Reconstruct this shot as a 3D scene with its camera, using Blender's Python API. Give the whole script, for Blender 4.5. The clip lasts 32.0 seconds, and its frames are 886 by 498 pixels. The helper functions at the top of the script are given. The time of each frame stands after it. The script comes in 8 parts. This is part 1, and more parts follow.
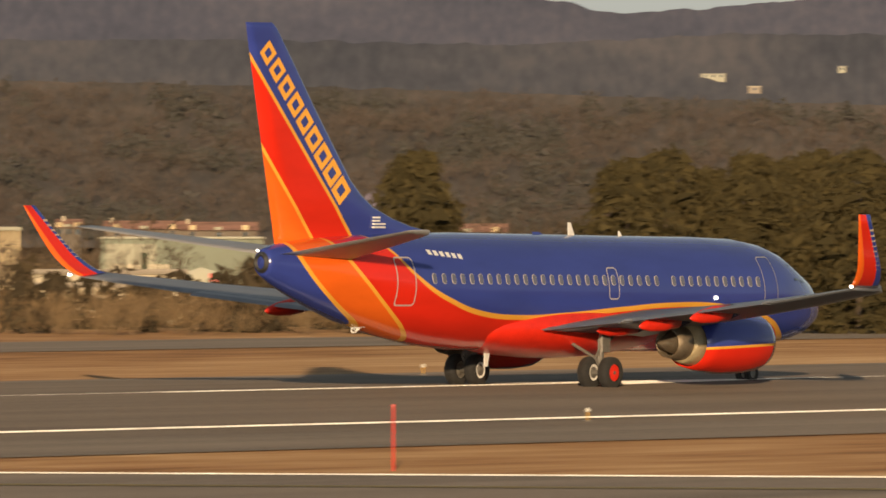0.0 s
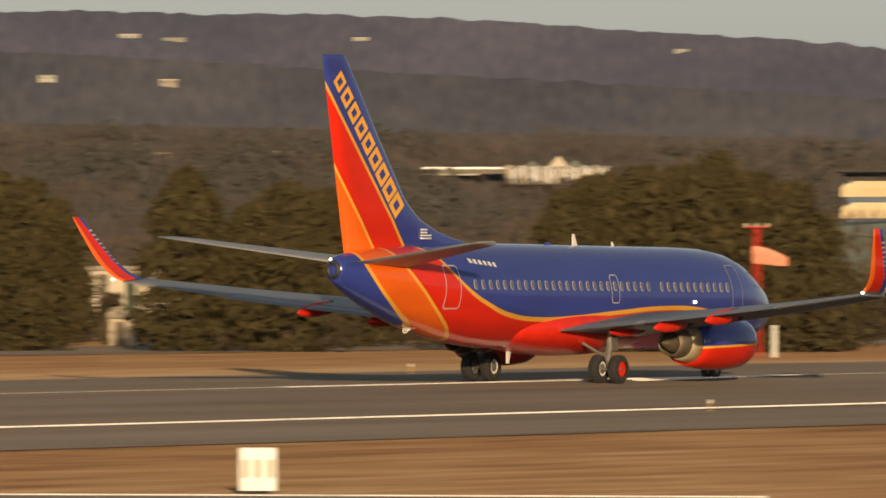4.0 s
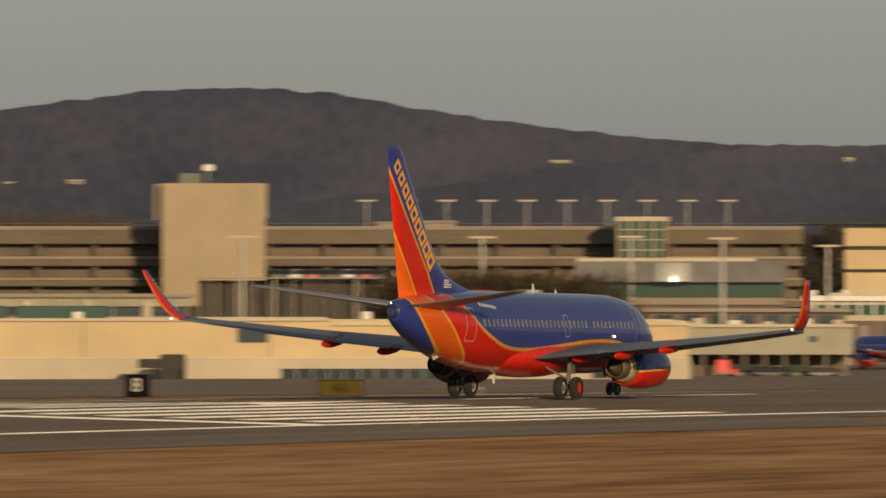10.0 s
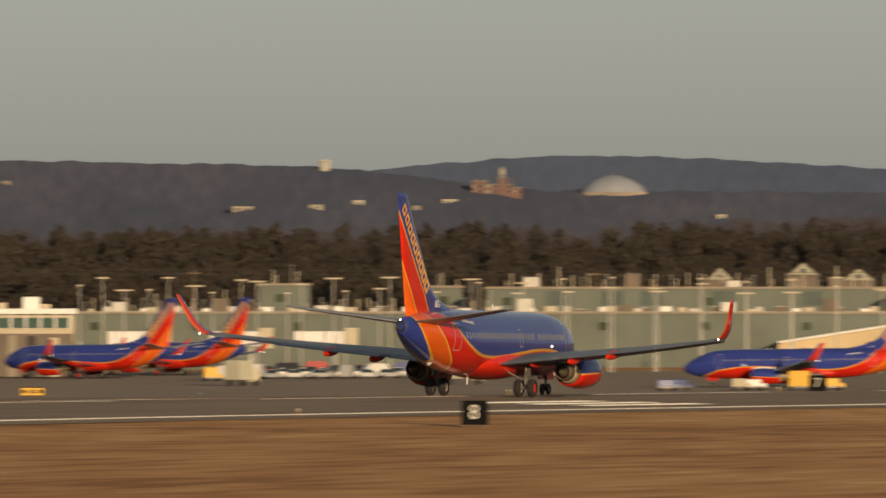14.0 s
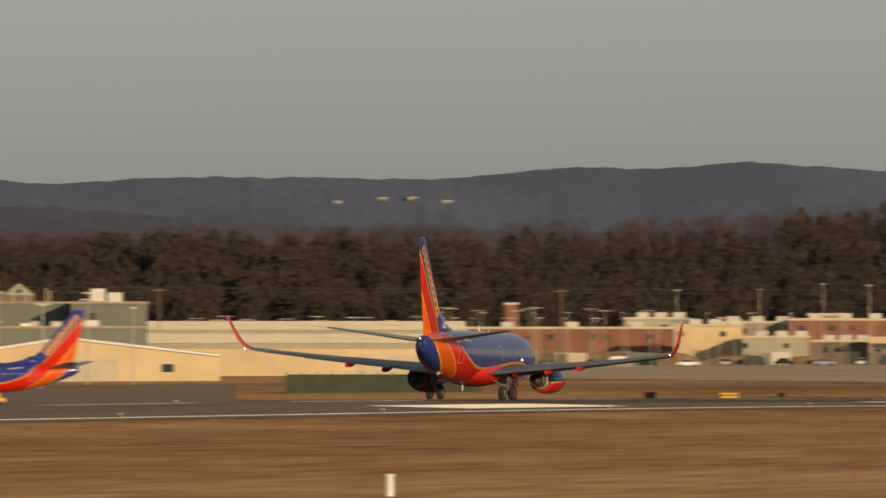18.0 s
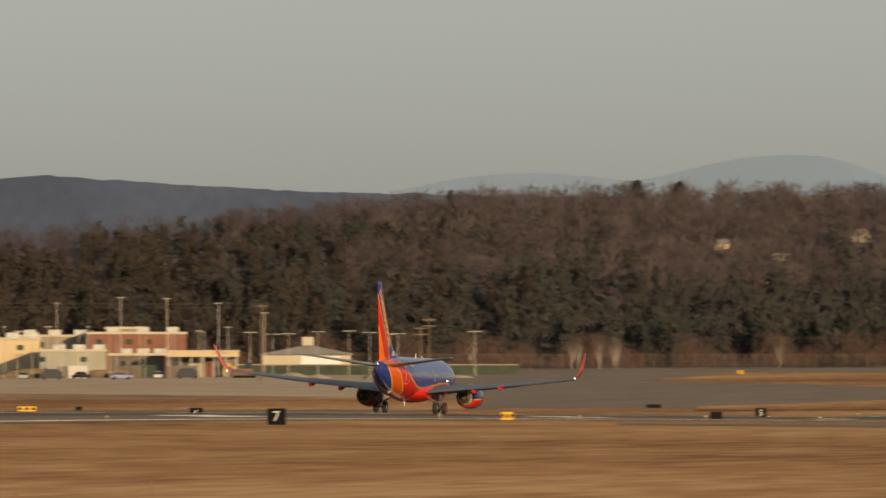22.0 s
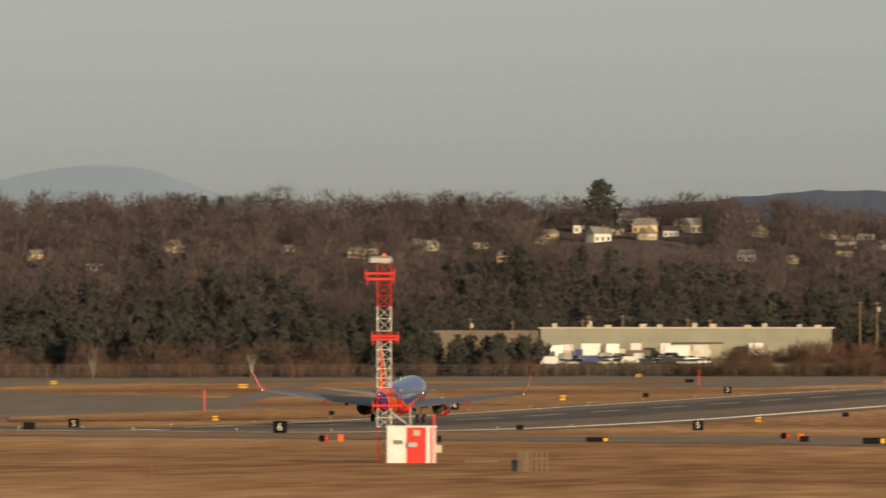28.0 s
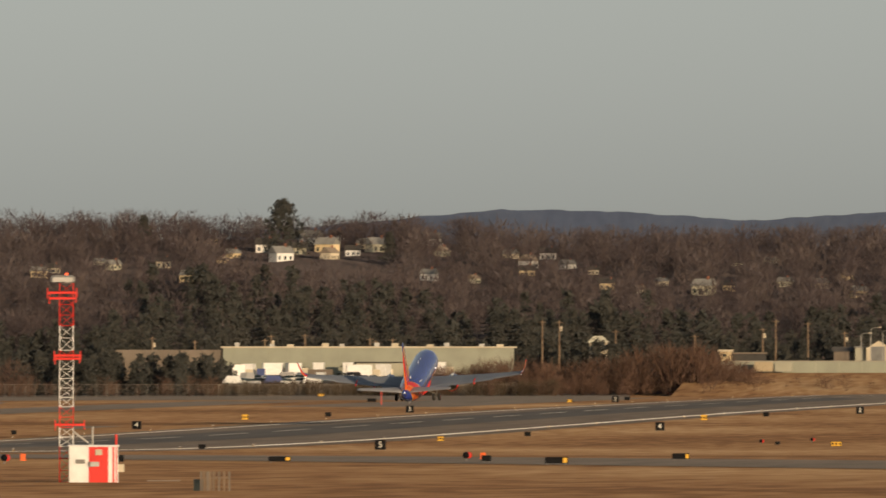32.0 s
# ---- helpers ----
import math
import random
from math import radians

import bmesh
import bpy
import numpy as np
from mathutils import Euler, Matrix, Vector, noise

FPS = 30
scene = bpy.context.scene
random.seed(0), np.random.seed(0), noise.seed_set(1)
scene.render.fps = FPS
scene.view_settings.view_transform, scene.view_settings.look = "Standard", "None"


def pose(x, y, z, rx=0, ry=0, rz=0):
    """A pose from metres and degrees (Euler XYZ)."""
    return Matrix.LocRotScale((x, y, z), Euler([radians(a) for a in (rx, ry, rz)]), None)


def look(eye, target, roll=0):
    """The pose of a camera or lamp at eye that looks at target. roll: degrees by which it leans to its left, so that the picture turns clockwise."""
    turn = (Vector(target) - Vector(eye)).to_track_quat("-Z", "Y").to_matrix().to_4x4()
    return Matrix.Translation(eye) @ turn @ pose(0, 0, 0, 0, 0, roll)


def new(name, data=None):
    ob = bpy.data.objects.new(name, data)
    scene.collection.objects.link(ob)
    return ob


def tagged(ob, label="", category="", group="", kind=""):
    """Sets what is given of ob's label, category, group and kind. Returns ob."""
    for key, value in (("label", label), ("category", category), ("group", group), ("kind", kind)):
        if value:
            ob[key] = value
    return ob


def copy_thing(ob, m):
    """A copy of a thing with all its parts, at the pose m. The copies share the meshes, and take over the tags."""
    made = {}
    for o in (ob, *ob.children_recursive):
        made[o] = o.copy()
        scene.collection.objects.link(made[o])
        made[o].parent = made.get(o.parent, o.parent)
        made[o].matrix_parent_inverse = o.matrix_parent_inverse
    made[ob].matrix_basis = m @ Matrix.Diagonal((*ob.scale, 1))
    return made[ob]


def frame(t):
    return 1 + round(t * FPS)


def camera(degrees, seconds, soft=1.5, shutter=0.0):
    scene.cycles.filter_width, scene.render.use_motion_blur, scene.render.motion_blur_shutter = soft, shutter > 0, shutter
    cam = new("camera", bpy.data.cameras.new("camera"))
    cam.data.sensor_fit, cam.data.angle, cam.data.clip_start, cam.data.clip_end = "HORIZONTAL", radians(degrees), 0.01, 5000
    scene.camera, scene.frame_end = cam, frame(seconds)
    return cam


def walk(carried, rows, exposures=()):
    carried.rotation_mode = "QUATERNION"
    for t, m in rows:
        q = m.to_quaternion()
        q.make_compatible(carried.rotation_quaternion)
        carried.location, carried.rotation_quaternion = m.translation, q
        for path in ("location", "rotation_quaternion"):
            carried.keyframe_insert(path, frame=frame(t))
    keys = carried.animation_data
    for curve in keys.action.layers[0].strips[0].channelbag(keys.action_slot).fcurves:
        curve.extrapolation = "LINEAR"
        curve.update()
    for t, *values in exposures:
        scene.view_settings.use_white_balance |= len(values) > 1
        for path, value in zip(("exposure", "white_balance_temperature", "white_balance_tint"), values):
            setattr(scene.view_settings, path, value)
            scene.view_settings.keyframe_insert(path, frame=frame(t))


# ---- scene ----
EYE = 6.5
cam = camera(4.082, 32.0, soft=1.6, shutter=0.9)
# camera on its tripod: seconds, degrees to the left of the runway heading, degrees of tilt
PAN = [
    (0, 35.9271, -0.2370), (0.5, 35.5182, -0.2132), (1, 35.0675, -0.1932), (1.5, 34.5949, -0.1813),
    (2, 34.1045, -0.1732), (2.5, 33.6359, -0.1665), (4.5, 31.2720, -0.1474), (5, 30.6240, -0.1296),
    (5.5, 29.9523, -0.1006), (6, 29.2857, -0.0567), (6.5, 28.6402, -0.0247), (7, 28.0375, -0.0127),
    (7.5, 27.3265, 0.0029), (8, 26.6486, 0.0307), (8.5, 25.9986, 0.0708), (9, 25.3924, 0.0878),
    (9.5, 24.7356, 0.0925), (10, 24.0428, 0.0956), (10.5, 23.3887, 0.1015), (11, 22.7406, 0.1076),
    (11.5, 22.1304, 0.1134), (12, 21.5300, 0.1210), (12.5, 20.8873, 0.1272), (13, 20.2548, 0.1352),
    (13.5, 19.7001, 0.1446), (14, 19.1844, 0.1555), (14.5, 18.6351, 0.1636), (15, 18.1117, 0.1755),
    (15.5, 17.6261, 0.1845), (17.5, 15.7656, 0.2184), (18, 15.3158, 0.2235), (18.5, 14.8570, 0.2377),
    (19, 14.4283, 0.2465), (19.5, 14.0023, 0.2565), (20, 13.6004, 0.2641), (20.5, 13.1741, 0.2707),
    (21, 12.7932, 0.2785), (21.5, 12.4194, 0.2830), (22, 12.0781, 0.2860), (22.5, 11.7754, 0.2884),
    (23, 11.4401, 0.2931), (23.5, 11.1363, 0.2966), (24, 10.8777, 0.2978), (24.5, 10.6212, 0.3005),
    (26.5, 9.6885, 0.3128), (27, 9.4240, 0.3221), (27.5, 9.1499, 0.3304), (28, 8.9118, 0.3344),
    (28.5, 8.6915, 0.3384), (29, 8.4927, 0.3421), (29.5, 8.3097, 0.3462), (30, 8.1185, 0.3541),
    (30.5, 7.9304, 0.3656), (31, 7.7658, 0.3809), (31.5, 7.6035, 0.4029), (32, 7.4478, 0.4235),
]
walk(cam, [(t, pose(0, 0, EYE, 90 + tilt, 0, yaw)) for t, yaw, tilt in PAN],
     exposures=[(t, stops, kelvin, 10) for t, stops, kelvin in ((0, -0.3, 6500), (2, -0.34, 6500), (5, -0.5, 6500), (8, -0.85, 6500), (10, -1.01, 6500), (12, -1.02, 6500), (13, -0.92, 6500), (14, -0.77, 6500), (17, -0.88, 6500), (19, -0.78, 6500), (20, -0.72, 6480), (24, -0.5, 6440), (28, -0.51, 6360), (32, -0.58, 6220))])

# sun low behind the camera, warm; hazy winter sky
SUN_UP, SUN_TURN = radians(7.8), radians(35.2)
world = bpy.data.worlds.new("sky")
scene.world = world
world.use_nodes = True
wn = world.node_tree
sky = wn.nodes.new("ShaderNodeTexSky")
sky.sky_type, sky.sun_disc = "NISHITA", False
sky.sun_elevation, sky.sun_rotation = SUN_UP, math.pi - SUN_TURN
sky.air_density, sky.dust_density, sky.ozone_density = 1.0, 0.8, 1.0
soft_sky = wn.nodes.new("ShaderNodeHueSaturation")
soft_sky.inputs["Saturation"].default_value = 0.22
wn.links.new(sky.outputs[0], soft_sky.inputs["Color"])
haze = wn.nodes.new("ShaderNodeMix")
haze.data_type, haze.blend_type = "RGBA", "MULTIPLY"
haze.inputs[0].default_value, haze.inputs[7].default_value = 1.0, (0.958, 1.0, 0.98, 1)
wn.links.new(soft_sky.outputs[0], haze.inputs[6])
wn.links.new(haze.outputs[2], wn.nodes["Background"].inputs["Color"])
wn.nodes["Background"].inputs["Strength"].default_value = 0.130
sun = new("sun", bpy.data.lights.new("sun", "SUN"))
sun.data.energy, sun.data.angle, sun.data.color = 6.1, radians(0.6), (1.0, 0.70, 0.40)
sun.matrix_world = look((math.sin(SUN_TURN) * math.cos(SUN_UP) * 900, -math.cos(SUN_TURN) * math.cos(SUN_UP) * 900, math.sin(SUN_UP) * 900), (0, 0, 0))


# ---- small helpers ----
def part(name, bm, material, parent, label=""):
    """Links a bmesh, or (verts, faces), as one mesh object under a thing or part."""
    me = bpy.data.meshes.new(name)
    if isinstance(bm, tuple):
        me.from_pydata(bm[0], [], bm[1])
    else:
        bm.to_mesh(me)
        bm.free()
    for m in material if isinstance(material, (list, tuple)) else [material]:
        me.materials.append(m)
    ob = new(name, me)
    if parent:
        ob.parent = parent
    if label:
        ob["label"] = label
    return ob


def shared(name, me, parent, m):
    """One more object on an existing mesh."""
    ob = new(name, me)
    ob.parent = parent
    ob.matrix_basis = m
    return ob


def smooth(ob):
    ob.data.polygons.foreach_set("use_smooth", [True] * len(ob.data.polygons))
    return ob


def join(*parts):
    """Joins (verts, faces) pairs."""
    vs, fs = [], []
    for v, f in parts:
        n = len(vs)
        vs += [tuple(p) for p in v]
        fs += [tuple(i + n for i in q) for q in f]
    return vs, fs


def box(x0, x1, y0, y1, z0, z1):
    v = [(x, y, z) for z in (z0, z1) for x, y in ((x0, y0), (x1, y0), (x1, y1), (x0, y1))]
    return v, [(3, 2, 1, 0), (4, 5, 6, 7), (0, 1, 5, 4), (1, 2, 6, 5), (2, 3, 7, 6), (3, 0, 4, 7)]


def soft_box(x0, x1, y0, y1, z0, z1, r):
    """A box with chamfered upright and top edges."""
    ring = [(x0 + r, y0), (x1 - r, y0), (x1, y0 + r), (x1, y1 - r), (x1 - r, y1), (x0 + r, y1), (x0, y1 - r), (x0, y0 + r)]
    cx, cy = (x0 + x1) / 2, (y0 + y1) / 2
    kx, ky = 1 - r / max(x1 - x0, 1e-3) * 2, 1 - r / max(y1 - y0, 1e-3) * 2
    v = [(x, y, z0) for x, y in ring] + [(x, y, z1 - r) for x, y in ring] + [(cx + (x - cx) * kx, cy + (y - cy) * ky, z1) for x, y in ring]
    f = [tuple(range(7, -1, -1)), tuple(range(16, 24))]
    f += [(k * 8 + i, k * 8 + (i + 1) % 8, k * 8 + 8 + (i + 1) % 8, k * 8 + 8 + i) for k in (0, 1) for i in range(8)]
    return v, f


def tube(p, q, r0, r1=None, n=8):
    """A tapered rod from p to q."""
    p, q = Vector(p), Vector(q)
    r1 = r0 if r1 is None else r1
    d = (q - p).normalized()
    a = d.orthogonal().normalized()
    b = d.cross(a)
    v = [c + (a * math.cos(2 * math.pi * i / n) + b * math.sin(2 * math.pi * i / n)) * r for c, r in ((p, r0), (q, r1)) for i in range(n)]
    f = [(i, (i + 1) % n, n + (i + 1) % n, n + i) for i in range(n)] + [tuple(range(n - 1, -1, -1)), tuple(range(n, 2 * n))]
    return v, f


def loft(rings, closed=True, caps=True):
    n = len(rings[0])
    v = [p for r in rings for p in r]
    m = n if closed else n - 1
    f = [(k * n + i, k * n + (i + 1) % n, (k + 1) * n + (i + 1) % n, (k + 1) * n + i) for k in range(len(rings) - 1) for i in range(m)]
    if caps:
        f += [tuple(range(n - 1, -1, -1)), tuple(range((len(rings) - 1) * n, len(rings) * n))]
    return v, f


def lathe(profile, axis="y", n=32, cx=0.0, cz=0.0, sz=1.0):
    """Turns (along, radius) pairs round the y axis, or the z axis at the origin."""
    rings = []
    for a, r in profile:
        ring = []
        for i in range(n):
            w = 2 * math.pi * i / n
            c, s = r * math.cos(w), r * math.sin(w)
            ring.append((cx + c, a, cz + s * sz) if axis == "y" else (c, s, a))
        rings.append(ring)
    return loft(rings, caps=False)


def thing(name, m, label, category, group="", kind=""):
    ob = new(name)
    ob.matrix_basis = m
    return tagged(ob, label, category, group, kind)


# bearings run to the right in steps of 1/22000 rad; 14579 is the runway heading, +y
STEP, AHEAD, LEVEL = 22000.0, 14579.0, 350.0
PROFILE_Y = [-2000, 300, 420, 490, 600, 745, 890, 970, 1090, 1205, 1350, 1500, 1650, 1813, 2117, 2422, 3000, 7000]
PROFILE_Z = [0.0, 0.0, 0.1, 0.2, 0.0, -0.6, -1.2, -1.7, -2.7, -3.8, -5.3, -6.2, -6.35, -6.0, -5.3, -5.0, -5.0, -5.0]
RUNWAY_X = -248.75
FINE_Y = np.arange(-2000.0, 7001.0, 10.0)
FINE_Z = np.convolve(np.pad(np.interp(FINE_Y, PROFILE_Y, PROFILE_Z), 5, mode="edge"), np.ones(11) / 11, mode="valid")


def ground_z(x, y):
    """Height of the ground: the runway's long profile and its crown."""
    d = abs(x - RUNWAY_X)
    side = min(d, 23) * 0.021 + max(0, min(d - 23, 20)) * 0.015
    if x < RUNWAY_X:
        # the far half lies flatter along the first third of the runway and falls away beyond its edge
        flat = min(max((1000 - y) / 350, 0.0), 1.0)
        side += flat * (min(d, 28) * 0.01 + max(0.0, min(d - 28, 52)) / 52 * 0.503 - side)
    return float(np.interp(y, FINE_Y, FINE_Z)) - side - max(0, min(-400 - x, 600)) * 0.005


def spot(u, dist, v=None):
    """The place at a bearing and distance; on the ground, or at the height step v."""
    a = (AHEAD - u) / STEP
    x, y = -dist * math.sin(a), dist * math.cos(a)
    return Vector((x, y, ground_z(x, y) if v is None else EYE + (LEVEL - v) / STEP * dist))


def on_ground(u, v):
    """Where the ray at bearing u, height step v meets the ground."""
    a = (AHEAD - u) / STEP
    d = 250.0
    for _ in range(60):
        x, y = -d * math.sin(a), d * math.cos(a)
        d += 0.6 * ((EYE - ground_z(x, y)) * STEP / max(v - LEVEL, 20) - d)
    return spot(u, d)


def facing(p):
    """Degrees by which a thing at p turns so that its -y side faces the eye."""
    return math.degrees(math.atan2(-p[0], p[1]))


def at(p, turn=None):
    return pose(p[0], p[1], p[2], 0, 0, facing(p) if turn is None else turn)


# ---- materials ----
def nodes_of(name, rough=0.6, metal=0.0):
    m = bpy.data.materials.new(name)
    m.use_nodes = True
    b = m.node_tree.nodes["Principled BSDF"]
    b.inputs["Roughness"].default_value, b.inputs["Metallic"].default_value = rough, metal
    b.inputs["Diffuse Roughness"].default_value = 1.0 if rough > 0.7 else 0.0
    return m, m.node_tree, b


def link(nt, a, b):
    nt.links.new(a, b)


def maths(nt, op, a, b=None, clamp=False):
    n = nt.nodes.new("ShaderNodeMath")
    n.operation, n.use_clamp = op, clamp
    for k, w in enumerate((a, b)):
        if w is None:
            continue
        if isinstance(w, (int, float)):
            n.inputs[k].default_value = w
        else:
            nt.links.new(w, n.inputs[k])
    return n.outputs[0]


def mixed(nt, fac, a, b):
    n = nt.nodes.new("ShaderNodeMix")
    n.data_type = "RGBA"
    for k, w in ((0, fac), (6, a), (7, b)):
        if isinstance(w, (int, float)):
            n.inputs[k].default_value = w
        elif isinstance(w, tuple):
            n.inputs[k].default_value = (*w, 1)
        else:
            nt.links.new(w, n.inputs[k])
    return n.outputs[2]


def grain(nt, scale, detail=4.0, stretch=(1, 1, 1), coords="Object"):
    tc = nt.nodes.new("ShaderNodeTexCoord")
    mp = nt.nodes.new("ShaderNodeMapping")
    mp.inputs["Scale"].default_value = stretch
    nz = nt.nodes.new("ShaderNodeTexNoise")
    nz.inputs["Scale"].default_value, nz.inputs["Detail"].default_value = scale, detail
    nt.links.new(tc.outputs[coords], mp.inputs["Vector"])
    nt.links.new(mp.outputs[0], nz.inputs["Vector"])
    return nz.outputs["Fac"]


def ramp(nt, fac, stops):
    n = nt.nodes.new("ShaderNodeValToRGB")
    el = n.color_ramp.elements
    while len(el) < len(stops):
        el.new(0.5)
    for e, (p, c) in zip(el, stops):
        e.position, e.color = p, (*c, 1)
    nt.links.new(fac, n.inputs[0])
    return n.outputs[0]


def bump(nt, b, height, strength=0.3, distance=0.02):
    n = nt.nodes.new("ShaderNodeBump")
    n.inputs["Strength"].default_value, n.inputs["Distance"].default_value = strength, distance
    nt.links.new(height, n.inputs["Height"])
    nt.links.new(n.outputs[0], b.inputs["Normal"])


def worn(name, color, rough=0.6, metal=0.0, amount=0.18, scale=1.5, relief=0.0, fine=25.0):
    """A surface of one paint with stains and grain at two scales."""
    m, nt, b = nodes_of(name, rough, metal)
    big, small = grain(nt, scale), grain(nt, fine)
    k = maths(nt, "ADD", maths(nt, "MULTIPLY", big, 0.65), maths(nt, "MULTIPLY", small, 0.35))
    dark = tuple(c * (1 - amount * 1.6) for c in color)
    light = tuple(min(1, c * (1 + amount)) for c in color)
    link(nt, ramp(nt, k, [(0.3, dark), (0.52, color), (0.72, light)]), b.inputs["Base Color"])
    if relief:
        bump(nt, b, small, relief, 0.01)
    return m


def glow(name, color, strength):
    m, nt, b = nodes_of(name)
    b.inputs["Base Color"].default_value = (*color, 1)
    b.inputs["Emission Color"].default_value = (*color, 1)
    b.inputs["Emission Strength"].default_value = strength
    return m


BLUE, RED, ORANGE, GOLD = (0.038, 0.06, 0.30), (0.70, 0.026, 0.01), (0.80, 0.135, 0.013), (0.82, 0.40, 0.05)


def livery(name, zones):
    """Paint in zones cut along lines in the aircraft's length (y) and height (z): zones(nt, y, z) gives the colour."""
    m, nt, b = nodes_of(name, 0.17)
    tc = nt.nodes.new("ShaderNodeTexCoord")
    sp = nt.nodes.new("ShaderNodeSeparateXYZ")
    link(nt, tc.outputs["Object"], sp.inputs[0])
    col = zones(nt, sp.outputs[1], sp.outputs[2])
    dirt = ramp(nt, grain(nt, 0.9, 6.0, (1, 0.25, 1)), [(0.3, (0.82, 0.82, 0.82)), (0.65, (1, 1, 1))])
    n = nt.nodes.new("ShaderNodeMix")
    n.data_type, n.blend_type = "RGBA", "MULTIPLY"
    n.inputs[0].default_value = 1.0
    link(nt, col, n.inputs[6])
    link(nt, dirt, n.inputs[7])
    link(nt, n.outputs[2], b.inputs["Base Color"])
    b.inputs["Coat Weight"].default_value, b.inputs["Coat Roughness"].default_value = 0.3, 0.06
    return m


def below(nt, d, width=0.02):
    """1 where d < 0, with a soft step."""
    return maths(nt, "SUBTRACT", 0.5, maths(nt, "DIVIDE", d, width), clamp=True)


def band(nt, d, half):
    return below(nt, maths(nt, "SUBTRACT", maths(nt, "ABSOLUTE", d), half))


def body_zones(nt, y, z):
    c = nt.nodes.new("ShaderNodeFloatCurve")
    pts = [(-16.5, 9.8), (-11.2, 6.4), (-9.75, 4.8), (-8.76, 3.82), (-7.0, 3.02), (-5.1, 2.58), (-3.15, 2.45), (-0.5, 2.51), (2.7, 2.69), (5.5, 2.82), (8.5, 2.76), (10.2, 2.52), (11.7, 2.26), (12.9, 1.8), (16.5, 0.4)]
    curve = c.mapping.curves[0]
    for p in pts[1:-1]:
        curve.points.new(0, 0)
    for p, (py, pz) in zip(curve.points, pts):
        p.location = ((py + 16.5) / 33, pz / 10)
    c.mapping.update()
    link(nt, maths(nt, "DIVIDE", maths(nt, "ADD", y, 16.5), 33.0), c.inputs["Value"])
    d1 = maths(nt, "SUBTRACT", z, maths(nt, "MULTIPLY", c.outputs[0], 10.0))
    d2 = maths(nt, "SUBTRACT", maths(nt, "ADD", y, 11.72), maths(nt, "ADD", maths(nt, "MULTIPLY", maths(nt, "SUBTRACT", 4.2, z), 0.85), maths(nt, "MULTIPLY", maths(nt, "POWER", maths(nt, "SUBTRACT", 4.2, z), 2.0), 0.27)))
    d3 = maths(nt, "SUBTRACT", maths(nt, "ADD", y, 13.73), maths(nt, "ADD", maths(nt, "MULTIPLY", maths(nt, "SUBTRACT", 4.1, z), 0.9), maths(nt, "MULTIPLY", maths(nt, "POWER", maths(nt, "SUBTRACT", 4.1, z), 2.0), 0.45)))
    col = mixed(nt, below(nt, d1), BLUE, RED)
    col = mixed(nt, band(nt, d1, 0.085), col, GOLD)
    col = mixed(nt, below(nt, d2), col, ORANGE)
    col = mixed(nt, band(nt, d2, 0.10), col, GOLD)
    col = mixed(nt, below(nt, d3), col, BLUE)
    return mixed(nt, band(nt, d3, 0.10), col, GOLD)


def fin_zones(nt, y, z):
    d1 = maths(nt, "ADD", maths(nt, "ADD", y, 10.55), maths(nt, "MULTIPLY", maths(nt, "SUBTRACT", z, 5.28), 0.905))
    d2 = maths(nt, "ADD", maths(nt, "ADD", y, 12.66), maths(nt, "MULTIPLY", maths(nt, "SUBTRACT", z, 5.24), 0.88))
    col = mixed(nt, below(nt, d1), BLUE, RED)
    col = mixed(nt, band(nt, d1, 0.09), col, GOLD)
    col = mixed(nt, below(nt, d2), col, ORANGE)
    return mixed(nt, band(nt, d2, 0.09), col, GOLD)


def winglet_zones(nt, y, z):
    d = maths(nt, "ADD", maths(nt, "ADD", y, 3.55), maths(nt, "MULTIPLY", maths(nt, "SUBTRACT", z, 3.8), 0.86))
    e = maths(nt, "ADD", maths(nt, "ADD", y, 4.34), maths(nt, "MULTIPLY", maths(nt, "SUBTRACT", z, 3.8), 0.66))
    col = mixed(nt, below(nt, d), BLUE, RED)
    return mixed(nt, below(nt, e), col, ORANGE)


def nacelle_zones(nt, y, z):
    d = maths(nt, "SUBTRACT", z, maths(nt, "ADD", 1.34, maths(nt, "MULTIPLY", y, 0.03)))
    return mixed(nt, band(nt, d, 0.045), mixed(nt, below(nt, d), BLUE, RED), GOLD)


BODY, FIN, WINGLET, NACELLE = livery("body_paint", body_zones), livery("fin_paint", fin_zones), livery("winglet_paint", winglet_zones), livery("nacelle_paint", nacelle_zones)
WING_GREY = worn("wing_grey", (0.19, 0.21, 0.245), 0.42, 0.0, 0.12, 0.7)
WING_GREY.node_tree.nodes["Principled BSDF"].inputs["Specular IOR Level"].default_value = 0.3
BARE_METAL = worn("bare_metal", (0.6, 0.6, 0.6), 0.28, 0.9, 0.1, 2)
HOT_METAL = worn("exhaust_metal", (0.24, 0.195, 0.14), 0.5, 0.7, 0.25, 2)
GEAR_GREY = worn("gear_grey", (0.19, 0.18, 0.16), 0.45, 0.3, 0.2, 5)
RUBBER = worn("tyre_rubber", (0.022, 0.021, 0.02), 0.8, 0, 0.3, 6)
RED_PAINT = worn("red_paint", RED, 0.35, 0, 0.12, 2)
ORANGE_PAINT = worn("orange_paint", ORANGE, 0.35, 0, 0.12, 2)
GOLD_PAINT = worn("gold_paint", GOLD, 0.35, 0, 0.08, 3)
RIM = worn("window_rim", (0.5, 0.46, 0.42), 0.4, 0.2, 0.1, 2)
WHITE_PAINT = worn("white_paint", (0.78, 0.77, 0.73), 0.45, 0, 0.1, 2)
DARK = worn("dark_recess", (0.02, 0.02, 0.022), 0.6, 0, 0.2, 2)
